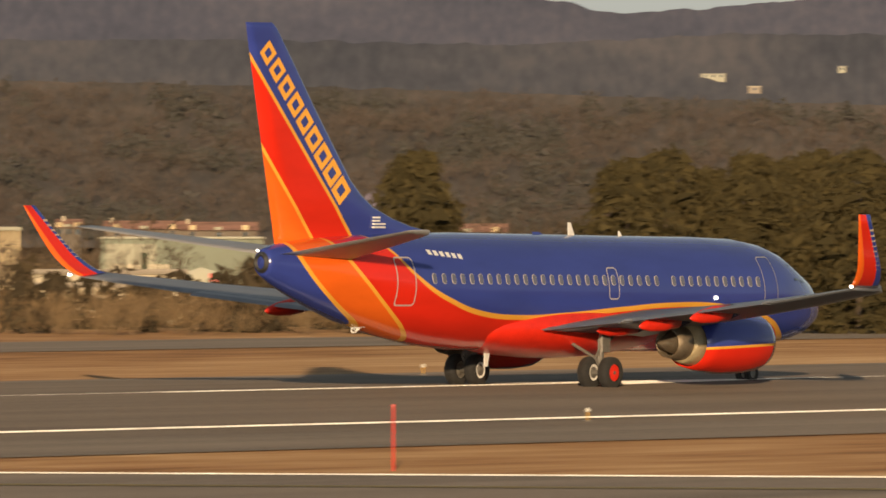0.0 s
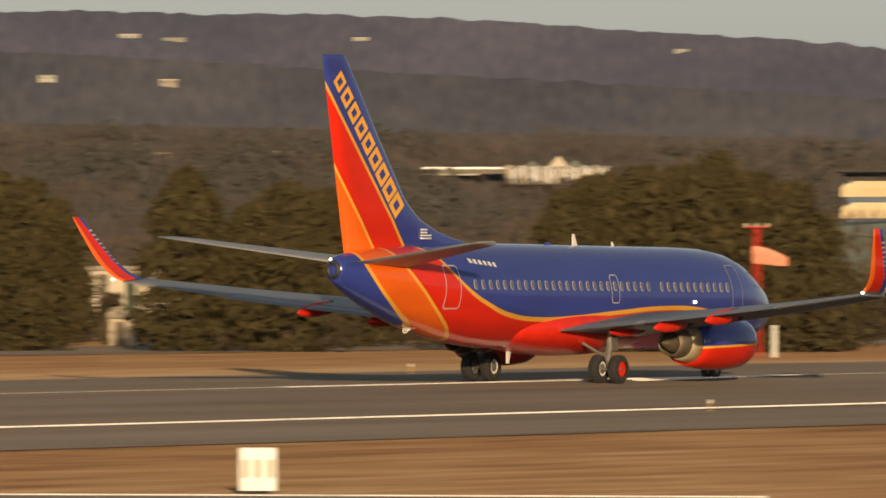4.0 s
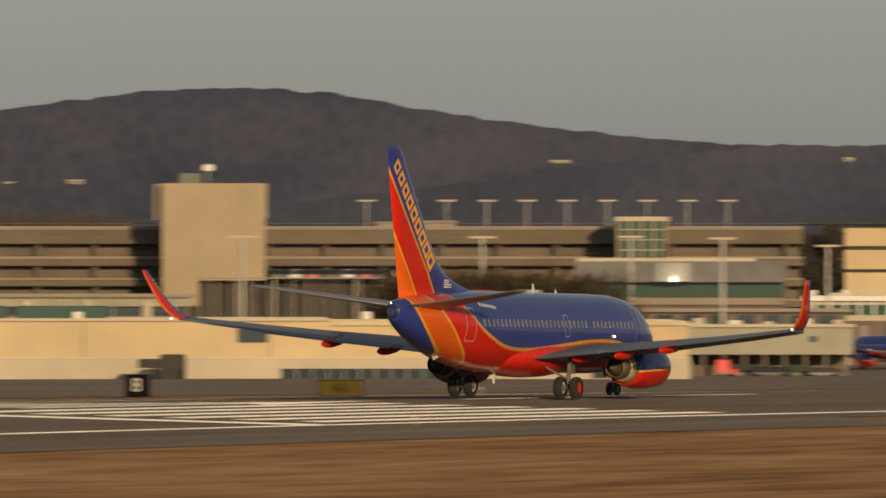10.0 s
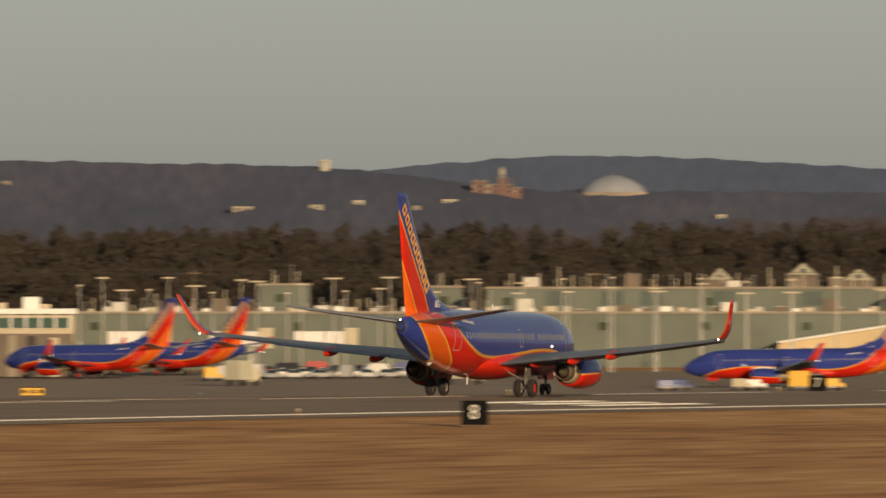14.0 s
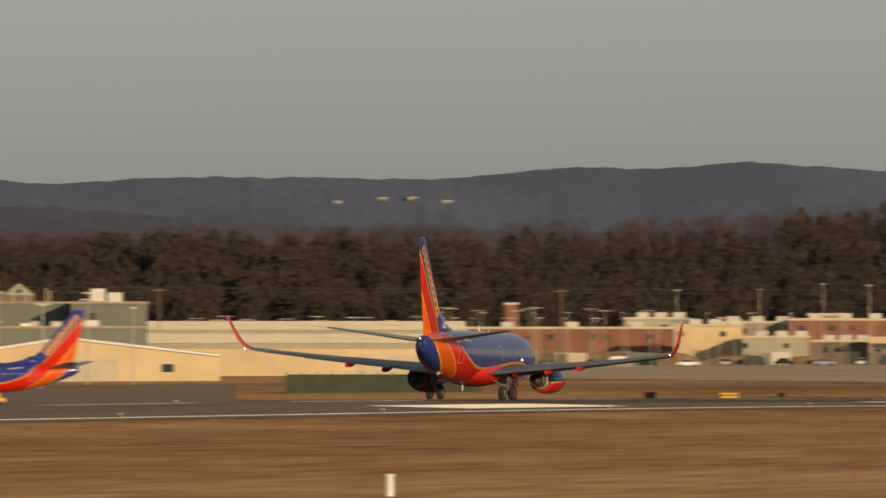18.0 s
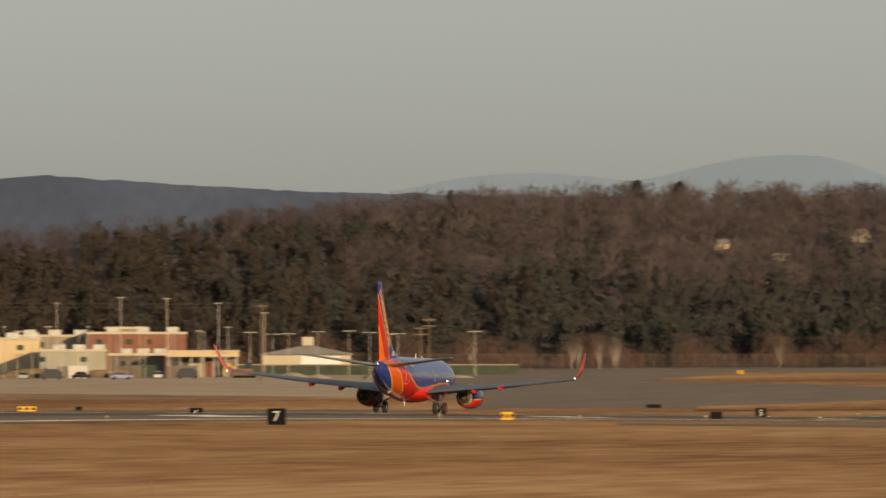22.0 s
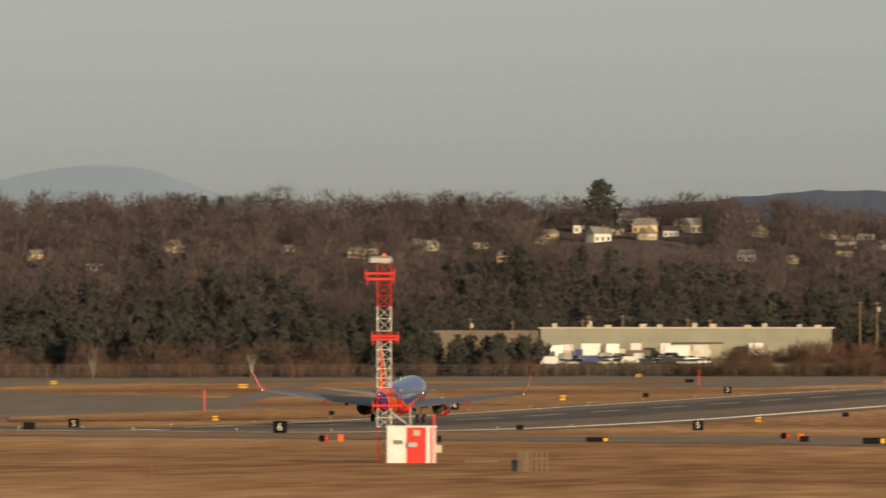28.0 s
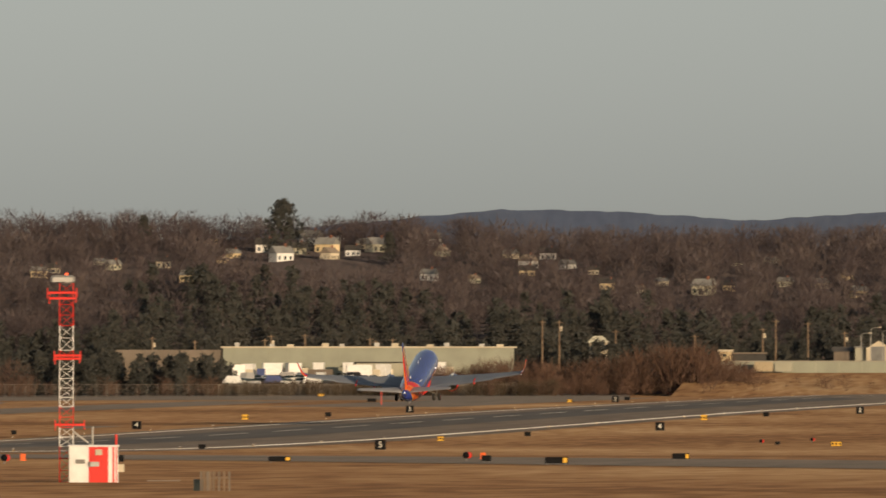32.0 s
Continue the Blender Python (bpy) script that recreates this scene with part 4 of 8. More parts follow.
    for y, h, c, mt in ((2.15, 0.42, 0.32, WHITE_PAINT), (5.0, 0.12, 0.15, WHITE_PAINT), (0.3, 0.1, 0.7, BODY)):
        part("aerial", loft([[(-0.03, y + c / 2, 5.2), (0.03, y + c / 2, 5.2), (0.03, y - c / 2, 5.2), (-0.03, y - c / 2, 5.2)], [(-0.01, y - 0.05, 5.25 + h), (0.01, y - 0.05, 5.25 + h), (0.01, y - c / 2 - 0.05, 5.25 + h), (-0.01, y - c / 2 - 0.05, 5.25 + h)]]), mt, plane, "small blade aerial")
    part("drain_mast", loft([[(-0.03, -2.5, 1.35), (0.03, -2.5, 1.35), (0.03, -2.8, 1.35), (-0.03, -2.8, 1.35)], [(-0.02, -2.65, 0.74), (0.02, -2.65, 0.74), (0.02, -2.82, 0.74), (-0.02, -2.82, 0.74)]]), WHITE_PAINT, plane, "white drain mast under the belly")
    part("tail_light", lathe([(-15.4, 0.01), (-15.47, 0.05), (-15.55, 0.01)], n=8, cz=4.76), LAMP_WHITE, plane, "white tail light")
    return plane


def thing_part(name, m, parent):
    """A small axle mesh that carries the pieces of a wheel."""
    ob = part(name, tube((0, -0.2, 0), (0, 0.2, 0), 0.06, n=10), GEAR_GREY, parent)
    ob.matrix_basis = m
    return ob


def letter_block(q, k):
    """A plain open frame as flat faces, no character."""
    mid = sum(q, Vector((0, 0, 0))) / 4
    inner = [c.lerp(mid, 0.55) for c in q]
    return [tuple(p) for p in (*q, *inner)], [(i, (i + 1) % 4, 4 + (i + 1) % 4, 4 + i) for i in range(4)]


TITLE_DULL = worn("faded_gold", (0.42, 0.34, 0.28), 0.5, 0, 0.1, 3)
TAIL_GREY = worn("tailplane_grey", (0.3, 0.3, 0.31), 0.4, 0.0, 0.1, 0.9)
airliner = build_aircraft("airliner", pose(RUNWAY_X, 349, 0), "blue, red and orange twin-engine airliner rolling for take-off on the runway")


# ---- airfield furniture ----
def text_mesh(words, size):
    c = bpy.data.curves.new("text", "FONT")
    c.body, c.size, c.extrude, c.align_x, c.align_y = words, size, 0.006, "CENTER", "CENTER"
    ob = bpy.data.objects.new("text", c)
    me = bpy.data.meshes.new_from_object(ob)
    bpy.data.objects.remove(ob)
    return me


def sign(p, w, h, face, words="", bars=0, ink=None, label="", turn=None, name="airfield_sign", deep=0.28):
    """A boxed airfield sign on two short legs; words are set on its face, unreadable ones are bars."""
    s = thing(name, at(p, turn), label, "sign", "signs along the runway")
    part("housing", soft_box(-w / 2, w / 2, -deep / 2, deep / 2, 0.12, 0.12 + h, 0.03), BLACK_PAINT if face is not WHITE_PAINT else WHITE_PAINT, s)
    part("face", soft_box(-w / 2 + 0.04, w / 2 - 0.04, -deep / 2 - 0.012, -deep / 2, 0.16, 0.08 + h, 0.004), face, s)
    for x in (-w / 2 + 0.15, w / 2 - 0.15):
        part("leg", tube((x, 0, -0.25), (x, 0, 0.14), 0.035), GEAR_GREY, s)
    if words:
        me = text_mesh(words, h * 0.86)
        me.materials.append(ink)
        ob = new("lettering", me)
        ob.parent = s
        ob.matrix_basis = pose(0, -deep / 2 - 0.02, 0.12 + h * 0.5, 90, 0, 0)
    for k in range(bars):
        x = -w / 2 + w * (k + 0.5) / bars
        part("bar", box(x - w * 0.28 / bars, x + w * 0.28 / bars, -deep / 2 - 0.018, -deep / 2 - 0.01, 0.12 + h * 0.3, 0.12 + h * 0.72), ink, s)
    return s


NUMERAL = worn("sign_white", (0.75, 0.72, 0.62), 0.5, 0, 0.06, 3)
for k in range(8, 2, -1):
    y = 1813 + (4 - k) * 304.8
    sign((-204.9, y, ground_z(-204.9, y)), 1.35, 1.22, BLACK_PAINT, str(k), 0, NUMERAL, "black distance sign with white numeral %d on dry grass" % k, 4)
for k in range(8, 1, -1):
    y = 1813 + (4 - k) * 304.8
    sign((-282.6, y, ground_z(-282.6, y)), 1.35, 1.2, BLACK_PAINT, str(k), 0, NUMERAL, "black distance sign with white numeral %d beyond the runway" % k, 4)
p_ = on_ground(5166, 578)
sign(p_, 2.3, 0.85, YELLOW, "A1", 0, BLACK_PAINT, "yellow taxiway sign with black letters A1")
# yellow, black and striped guidance signs: bearing, height step, width, height in metres
for u, v, w, h in ((4216, 591, 1.25, 0.8), (6486, 553, 1.7, 0.6), (9205, 531, 1.6, 0.5), (10055, 546, 1.15, 0.75), (10754, 527, 0.9, 0.7), (10468, 462, 1.5, 0.7), (10803, 469, 1.9, 0.8), (11369, 491, 1.1, 0.9), (11715, 529, 0.9, 0.65), (11503, 449, 1.4, 0.6), (12181, 492, 1.1, 0.9), (12415, 538, 1.4, 0.6), (11943, 460, 1.1, 0.6)):
    sign(on_ground(u, v), w, h, YELLOW, "", 3, BLACK_PAINT, "yellow guidance sign with black marks on dry grass")
for u, v, w, h in ((6171, 561, 1.9, 0.75), (9065, 531, 0.9, 0.5), (9297, 527, 0.9, 0.5), (10425, 543, 1.15, 0.7), (10960, 517, 0.75, 0.6), (11293, 543, 0.9, 0.55), (11516, 485, 1.0, 0.7), (11869, 520, 0.9, 0.6), (11796, 566, 0.65, 0.4), (11593, 459, 1.8, 0.7), (12291, 485, 1.0, 0.7), (12311, 535, 0.6, 0.4), (12045, 456, 1.1, 0.7), (10314, 523, 2.0, 0.5)):
    sign(on_ground(u, v), w, h, BLACK_PAINT, "", 0, None, "black backed guidance sign on short legs")
for u, v, w, h in ((11430, 566, 1.5, 0.32), (11920, 570, 1.5, 0.42), (12140, 562, 1.2, 0.4)):
    s = sign(on_ground(u, v), w, h, BLACK_PAINT, "", 0, YELLOW, "low black guidance sign with a yellow end panel")
    part("end_panel", soft_box(w * 0.28, w / 2 - 0.05, -0.17, -0.152, 0.17, 0.07 + h, 0.005), YELLOW, s)
sign(on_ground(1998, 846), 0.98, 1.12, WHITE_PAINT, "", 3, PALE, "sunlit white sign board near the taxiway")
sign(on_ground(12125, 446), 1.6, 0.5, RED_PAINT, "", 2, NUMERAL, "red holding sign beyond the runway")


def edge_light(m):
    s = thing("runway_light", m, "small pale runway edge light on a stem", "light", "runway edge lights")
    part("base", lathe([(0.0, 0.14), (0.05, 0.14), (0.07, 0.09), (0.07, 0.0)], "z", 12), GEAR_GREY, s)
    part("stem", tube((0, 0, 0.05), (0, 0, 0.33), 0.022), YELLOW, s)
    smooth(part("lens", lathe([(0.32, 0.05), (0.36, 0.075), (0.43, 0.06), (0.46, 0.0)], "z", 12), NUMERAL, s))
    return s


first = None
for side in (1, -1):
    for k in range(42):
        x, y = RUNWAY_X + side * 25.2, 195 + 60.6 * k
        m = pose(x, y, ground_z(x, y))
        first = copy_thing(first, m) if first else edge_light(m)


def marker(p, h, material, label, r=0.07, name="marker_post"):
    s = thing(name, at(p), label, "marker")
    part("post", tube((0, 0, -0.1), (0, 0, h), r, r * 0.9, 10), material, s)
    part("cap", lathe([(h - 0.02, r * 1.15), (h + 0.05, r * 1.1), (h + 0.07, 0.0)], "z", 10), material, s)
    return s


marker(on_ground(696, 834), 1.72, RED_PAINT, "slim red marker post on dry grass", 0.035)
marker(on_ground(8604, 702), 0.75, WHITE_PAINT, "white marker post leaning in the grass", 0.16)
for u, v in ((10115, 643), (10642, 628), (9426, 672), (9187, 694)):
    marker(on_ground(u, v), 0.42, BRICK, "small rust orange marker stake in the grass", 0.035)
for u, v, h in ((10735, 510, 3.2), (11610, 463, 3.0)):
    marker(on_ground(u, v), h, RED_PAINT, "red painted pole beyond the runway", 0.11)
# ball-headed monitors in the grass
for u, v in ((10943, 568), (11760, 563), (12282, 533), (12372, 530)):
    p = on_ground(u, v)
    s = thing("approach_light", at(p), "dark cylindrical light fitting with a red rear on dry grass", "light", "light fittings in the grass")
    smooth(part("drum", lathe([(-0.28, 0.0), (-0.28, 0.2), (0.2, 0.24), (0.26, 0.16), (0.26, 0.0)], n=16, cz=0.42), BLACK_PAINT, s))
    part("rear", lathe([(0.26, 0.0), (0.27, 0.16), (0.2, 0.22)], n=16, cx=0.2, cz=0.42), RED_PAINT, s)
    part("stand", tube((0, 0, -0.1), (0, 0, 0.3), 0.05), GEAR_GREY, s)
for u, v in ((10976, 562), (11790, 560), (3886, 591)):
    p = on_ground(u, v)
    s = thing("orange_marker", at(p), "small orange marker box in the grass", "marker")
    part("box", soft_box(-0.2, 0.2, -0.15, 0.15, 0, 0.5, 0.05), ORANGE_PAINT if u > 4000 else RED_PAINT, s)
    if u < 4000:
        smooth(part("lens", lathe([(0.45, 0.22), (0.6, 0.3), (0.8, 0.24), (0.86, 0.0)], "z", 14), LAMP_RED, s, "red glowing lens"))


def lattice(p, h, half, legs_mat, bands, label):
    """A square lattice mast in painted bands with rungs and diagonals."""
    s = thing("glide_path_mast", p, label, "mast")
    z = 0.0
    for z1, mat in bands:
        rods = []
        for x, y in ((-half, -half), (half, -half), (half, half), (-half, half)):
            rods.append(tube((x, y, z), (x, y, z1), 0.028, n=6))
        n = max(1, round((z1 - z) / 0.55))
        for k in range(n):
            a, b = z + (z1 - z) * k / n, z + (z1 - z) * (k + 1) / n
            for (x0, y0), (x1, y1) in (((-half, -half), (half, -half)), ((half, -half), (half, half)), ((half, half), (-half, half)), ((-half, half), (-half, -half))):
                rods.append(tube((x0, y0, a), (x1, y1, a), 0.016, n=5))
                rods.append(tube((x0, y0, a), (x1, y1, b) if k % 2 else (x1, y1, b), 0.013, n=5))
        part("mast_section", join(*rods), mat, s, "red lattice section" if mat is RED_PAINT else "white lattice section")
        z = z1
    return s


mast_at = on_ground(11053, 600)
mast = lattice(at(mast_at), 10.6, 0.36, None, [(1.9, RED_PAINT), (2.9, WHITE_PAINT), (4.0, RED_PAINT), (6.5, WHITE_PAINT), (7.0, RED_PAINT), (8.3, WHITE_PAINT), (10.55, RED_PAINT)], "red and white lattice antenna mast beside a striped equipment hut")
for z, x0, x1 in ((10.05, -1.0, 0.55), (9.75, -0.9, 0.5), (6.72, -0.65, 0.75), (6.55, -0.6, 0.7), (3.05, -0.6, 0.95)):
    part("antenna_arm", join(soft_box(x0, x1, -0.55, -0.38, z - 0.06, z + 0.06, 0.03), tube((x0, -0.5, z - 0.3), (x0, -0.5, z + 0.25), 0.03), tube((x1, -0.5, z - 0.25), (x1, -0.5, z + 0.25), 0.03)), RED_PAINT, mast, "red antenna element")
part("beacon", lathe([(10.55, 0.3), (10.68, 0.34), (10.8, 0.2), (10.84, 0.0)], "z", 12), STEEL, mast, "pale beacon on the mast head")
part("cap", soft_box(-0.85, 0.45, -0.45, 0.45, 10.62, 10.98, 0.12), STEEL, mast, "pale grey cover on the mast head")
part("beacon_light", lathe([(10.98, 0.08), (11.05, 0.09), (11.12, 0.0)], "z", 10), LAMP_RED, mast)
part("cable_run", tube((0.36, -0.4, 2.7), (1.35, -0.4, 1.95), 0.05), STEEL, mast)
hut_at = spot(11101, (mast_at - Vector((0, 0, mast_at.z))).length - 0.5)
hut = thing("equipment_hut", at(hut_at), "small equipment hut painted in white and red stripes", "hut")
part("wall", soft_box(-1.3, 1.3, -0.9, 1.2, -0.1, 1.9, 0.02), WHITE_PAINT, hut)
for x0, x1 in ((-0.25, 0.78), (1.0, 1.1), (1.18, 1.24)):
    part("red_stripe", box(x0, x1, -0.915, -0.9, 0.0, 1.88), RED_PAINT, hut, "red painted stripe")
part("roof", soft_box(-1.36, 1.36, -0.96, 1.26, 1.9, 1.98, 0.03), WHITE_PAINT, hut)
part("vent", soft_box(-0.95, -0.45, -0.96, -0.9, 1.0, 1.22, 0.01), GEAR_GREY, hut, "grey louvred vent")
part("lamp_box", soft_box(0.1, 0.45, -1.02, -0.9, 1.45, 1.75, 0.02), PALE, hut)
part("cabinet", soft_box(-0.2, 0.3, -1.15, -0.92, 0.85, 1.1, 0.02), STEEL, hut, "grey wall cabinet")
part("side_box", soft_box(1.3, 1.62, -0.6, -0.2, 0.55, 0.95, 0.02), PALE, hut)
part("side_box", soft_box(1.3, 1.6, -0.6, -0.2, 1.1, 1.45, 0.02), BLACK_PAINT, hut)
part("pole", tube((1.2, -0.5, 1.9), (1.2, -0.5, 2.55), 0.06), RED_PAINT, hut, "red pole")
part("pole", tube((-0.05, -0.3, 1.9), (-0.05, -0.3, 2.95), 0.05), STEEL, hut)
for u, w in ((11302, 0.3), (11323, 0.5)):
    p = spot(u, 606)
    s = thing("slatted_screen", at(p), "low weathered wooden slat screen in the grass", "screen")
    for k in range(5):
        x = -w + 2 * w * k / 4
        part("slat", box(x - 0.05, x + 0.05, -0.03, 0.03, -0.05, 0.95), WOOD_POLE if k % 2 else CONCRETE_DARK, s)
    part("rail", box(-w, w, 0.03, 0.06, 0.6, 0.7), WOOD_POLE, s)
p_ = spot(11288, 607)
s = thing("utility_box", at(p_), "small grey-green utility box on the grass", "box")
part("case", soft_box(-0.28, 0.28, -0.2, 0.2, -0.05, 0.5, 0.03), GREEN_PANEL, s)
part("lid", soft_box(-0.3, 0.3, -0.22, 0.22, 0.5, 0.56, 0.02), GREEN_PANEL, s)
slab = on_ground(11225, 598)
s = thing("concrete_pad", at(slab), "flat pale concrete pad in the grass", "pad")
part("slab", soft_box(-0.9, 0.9, -1, 1, -0.1, 0.04, 0.02), CONCRETE_DARK, s)

# windsock
ws = thing("windsock", at(on_ground(2881, 602)), "faded orange windsock on a red lattice pole", "windsock")
part("pole", join(*[tube((0.24 * a, 0.24 * b, -0.1), (0.13 * a, 0.13 * b, 6.3), 0.028) for a, b in ((-1, -1), (1, -1), (0, 1))], *[tube(((-0.24 + 0.008 * k) * (-1) ** k, -0.2, 0.45 * k), ((0.24 - 0.008 * k) * (-1) ** k, -0.2, 0.45 * k + 0.45), 0.018) for k in range(14)]), RED_PAINT, ws)
rings = [[(x, 0 + r * math.cos(a), 5.0 - 0.35 * max(0, x) ** 1.3 * 0.6 + r * math.sin(a)) for a in [2 * math.pi * i / 14 for i in range(14)]] for x, r in ((-0.2, 0.46), (0.3, 0.44), (0.8, 0.38), (1.2, 0.30), (1.5, 0.2))]
SOCK = worn("sock_cloth", (0.75, 0.32, 0.2), 0.9, 0, 0.12, 3)
smooth(part("sock", loft(rings, caps=False), SOCK, ws, "faded orange cloth sock"))
part("crossbar", tube((-0.55, 0, 6.35), (0.55, 0, 6.35), 0.035), RED_PAINT, ws)
for x in (-0.5, 0.0, 0.5):
    part("lamp", lathe([(6.36, 0.09), (6.5, 0.08), (6.56, 0.0)], "z", 10), PALE, ws, "small pale lamp").matrix_basis = pose(x, 0, 0)
for u, v in ((2912, 602),):
    marker(on_ground(u, v), 1.5, NUMERAL, "pale post beside the windsock", 0.14)


def pole_lamp(p, h, heads=2, label="tall grey lamp pole", mat=None, arm=1.2, r=0.14):
    s = thing("lamp_pole", at(p), label, "lamp pole", "lamp poles")
    part("pole", tube((0, 0, -0.3), (0, 0, h), r, r * 0.6, 10), mat or STEEL, s)
    for k in range(heads):
        x = (k - (heads - 1) / 2) * arm
        part("lamp_head", soft_box(x - (0.42 if r > 0.12 else 0.3), x + (0.42 if r > 0.12 else 0.3), -0.3, 0.3, h - 0.1, h + (0.14 if r > 0.12 else 0.06), 0.05), PALE if r > 0.12 else STEEL, s, "lamp head")
    if heads > 1:
        part("crossarm", tube((-(heads - 1) / 2 * arm, 0, h), ((heads - 1) / 2 * arm, 0, h), 0.06), mat or STEEL, s)
    return s


# ---- buildings: each stands square to the eye's bearing at its middle ----
class Front:
    """A building's front: turns bearings and height steps into local metres."""

    def __init__(self, name, u0, u1, v0, v1, dist, depth, label, category="building", turn=0):
        self.u, self.d = (u0 + u1) / 2, dist
        p = spot(self.u, dist)
        self.base = p.z
        self.ob = thing(name, at(p, facing(p) + turn), label, category)
        self.depth = depth

    def x(self, u):
        return (u - self.u) / STEP * self.d

    def z(self, v):
        return EYE + (LEVEL - v) / STEP * self.d - self.base

    def block(self, name, u0, u1, v0, v1, material, y0=0.0, y1=None, label="", r=0.05):
        """v1 None: down to the ground."""
        z0 = -0.5 if v1 is None else self.z(v1)
        return part(name, soft_box(self.x(u0), self.x(u1), y0, self.depth if y1 is None else y1, z0, self.z(v0), r), material, self.ob, label)


# low cream service building close beyond the runway
b = Front("service_building", 3910, 5783, 438, None, 960, 40, "long low cream service building with a pale lower wall")
b.block("wall", 3910, 5783, 441, None, CREAM)
b.block("lower_wall", 3908, 5785, 505, None, PALE, -0.25, 0.0, "paler lower wall band")
b.block("roof_edge", 3902, 5150, 437, 441, PALE, -0.4)
b.block("roof_edge", 5150, 5790, 445, 449, PALE, -0.4)
for u0, u1, v0, v1 in ((4128, 4530, 505, 524), (5060, 5396, 525, 543), (5610, 5725, 523, 542), (4984, 5037, 455, 478)):
    b.block("window_band", u0, u1, v0, v1, GLASS_DARK, -0.31, -0.24, "dark strip of windows", 0.01)
    n = max(1, int((u1 - u0) / 28))
    for k in range(n + 1):
        u = u0 + (u1 - u0) * k / n
        b.block("mullion", u - 0.6, u + 0.6, v0, v1, PALE, -0.34, -0.3, "", 0.005)
for u in (4018, 4300, 4700, 5215, 5600):
    b.block("roof_vent", u - 9, u + 9, 424, 438, STEEL, 8, 10, "grey roof vent")
for u0, u1 in ((4270, 4570), (4590, 4750)):
    b.block("skylight", u0, u1, 415, 438, GLASS_GREEN, 15, 24, "dark glazed roof light")
for k in range(5):
    b.block("panel_joint", 5700 - k * 330, 5703 - k * 330, 445, 505, CONCRETE, -0.01, 0.02, "", 0.004)
# front hall beside it, with a glazed upper floor
b = Front("car_rental_hall", 4140, 4900, 395, None, 1120, 22, "low hall with glazed upper floor and white columns")
b.block("wall", 4140, 4900, 415, None, GARAGE)
b.block("glazing", 4150, 4890, 416, 430, GLASS_DARK, -0.2, 0.3, "dark glazing")
b.block("fascia", 4490, 4898, 399, 415, GREY_CREAM, -0.5, 0.4, "pale grey fascia")
b.block("grey_front", 4142, 4490, 411, 437, CONCRETE_DARK, -0.5, 0.4, "plain grey-brown front")
for k in range(3, 7):
    u = 4178 + k * 106
    b.block("pier", u, u + 17, 402, 438, PALE, -0.75, 0.3, "bright pale pier between the windows", 0.3)
b.block("roof", 4120, 4910, 393, 399, CONCRETE, -1.2)
for k in range(14):
    u = 4170 + k * 54
    b.block("column", u - 1.5, u + 1.5, 398, 445, CONCRETE, -0.9, -0.5, "pale column")
b = Front("roadway_canopy", 4912, 5282, 363, None, 1470, 5, "white flat canopy on many slim columns before the garage", "canopy")
b.block("roof", 4912, 5282, 363.5, 366, CONCRETE, -0.5)
for k in range(22):
    u = 4916 + k * 17 + 4 * math.sin(k * 2.9)
    b.block("column", u, u + (2.4 if k % 4 == 0 else 1.3), 352 if k % 5 == 0 else 366, None, PALE if k % 3 else CONCRETE, 0.2, 0.5, "slim white column", 0.03)
# near-black wall added behind the columns as the canopy's shade
b.block("back_wall", 4914, 5280, 369, None, ROOF_DARK, 4, 5, "near-black backing for the shade under the canopy")

b = Front("service_loader", 4806, 4896, 498, None, 948, 4, "dark high loader parked before the cream building", "loader")
b.block("mast_body", 4846, 4892, 500, 556, ROOF_DARK, 0, 3.2, "dark tall body", 0.15)
b.block("platform", 4808, 4852, 508, 524, ROOF_DARK, 0.2, 3.0, "dark raised platform", 0.1)
b.block("cab", 4838, 4856, 532, 558, GLASS_DARK, 0.3, 2.6, "dark cab", 0.1)
b.block("chassis", 4830, 4894, 554, 564, CONCRETE_DARK, 0, 3.2)
b.block("bumper", 4864, 4890, 556, 563, YELLOW, -0.1, 0.1, "yellow bumper", 0.03)
for u in (4838, 4884):
    part("wheel", lathe([(-0.2, 0), (-0.2, 0.45), (0.2, 0.45), (0.2, 0)], n=14), RUBBER, b.ob).matrix_basis = pose(b.x(u), 0.2, 0.45, 0, 0, 90)
b = Front("elevated_roadway", 5268, 5600, 418, None, 1215, 8, "raised concrete roadway with a pale rail before the terminal", "roadway")
b.block("deck", 5268, 5600, 424, 432, CONCRETE_DARK, 0, 8)
b.block("rail", 5268, 5600, 417.5, 419, CONCRETE, -0.05, 0.05, "pale rail", 0.02)
for k in range(34):
    b.block("rail_post", 5270 + k * 10, 5271 + k * 10, 418, 425, CONCRETE, 0.0, 0.08, "", 0.01)
for k in range(7):
    b.block("pier", 5290 + k * 48, 5297 + k * 48, 431, None, CONCRETE_DARK, 2, 5)
roadway = b

# control tower
tw = spot(3242, 1750)
tower = thing("control_tower", at(tw), "tall cream control tower with a dark green glazed cab", "control tower")
m_ = 1750 / STEP


def tz(v):
    return EYE + (LEVEL - v) * m_ - tw.z


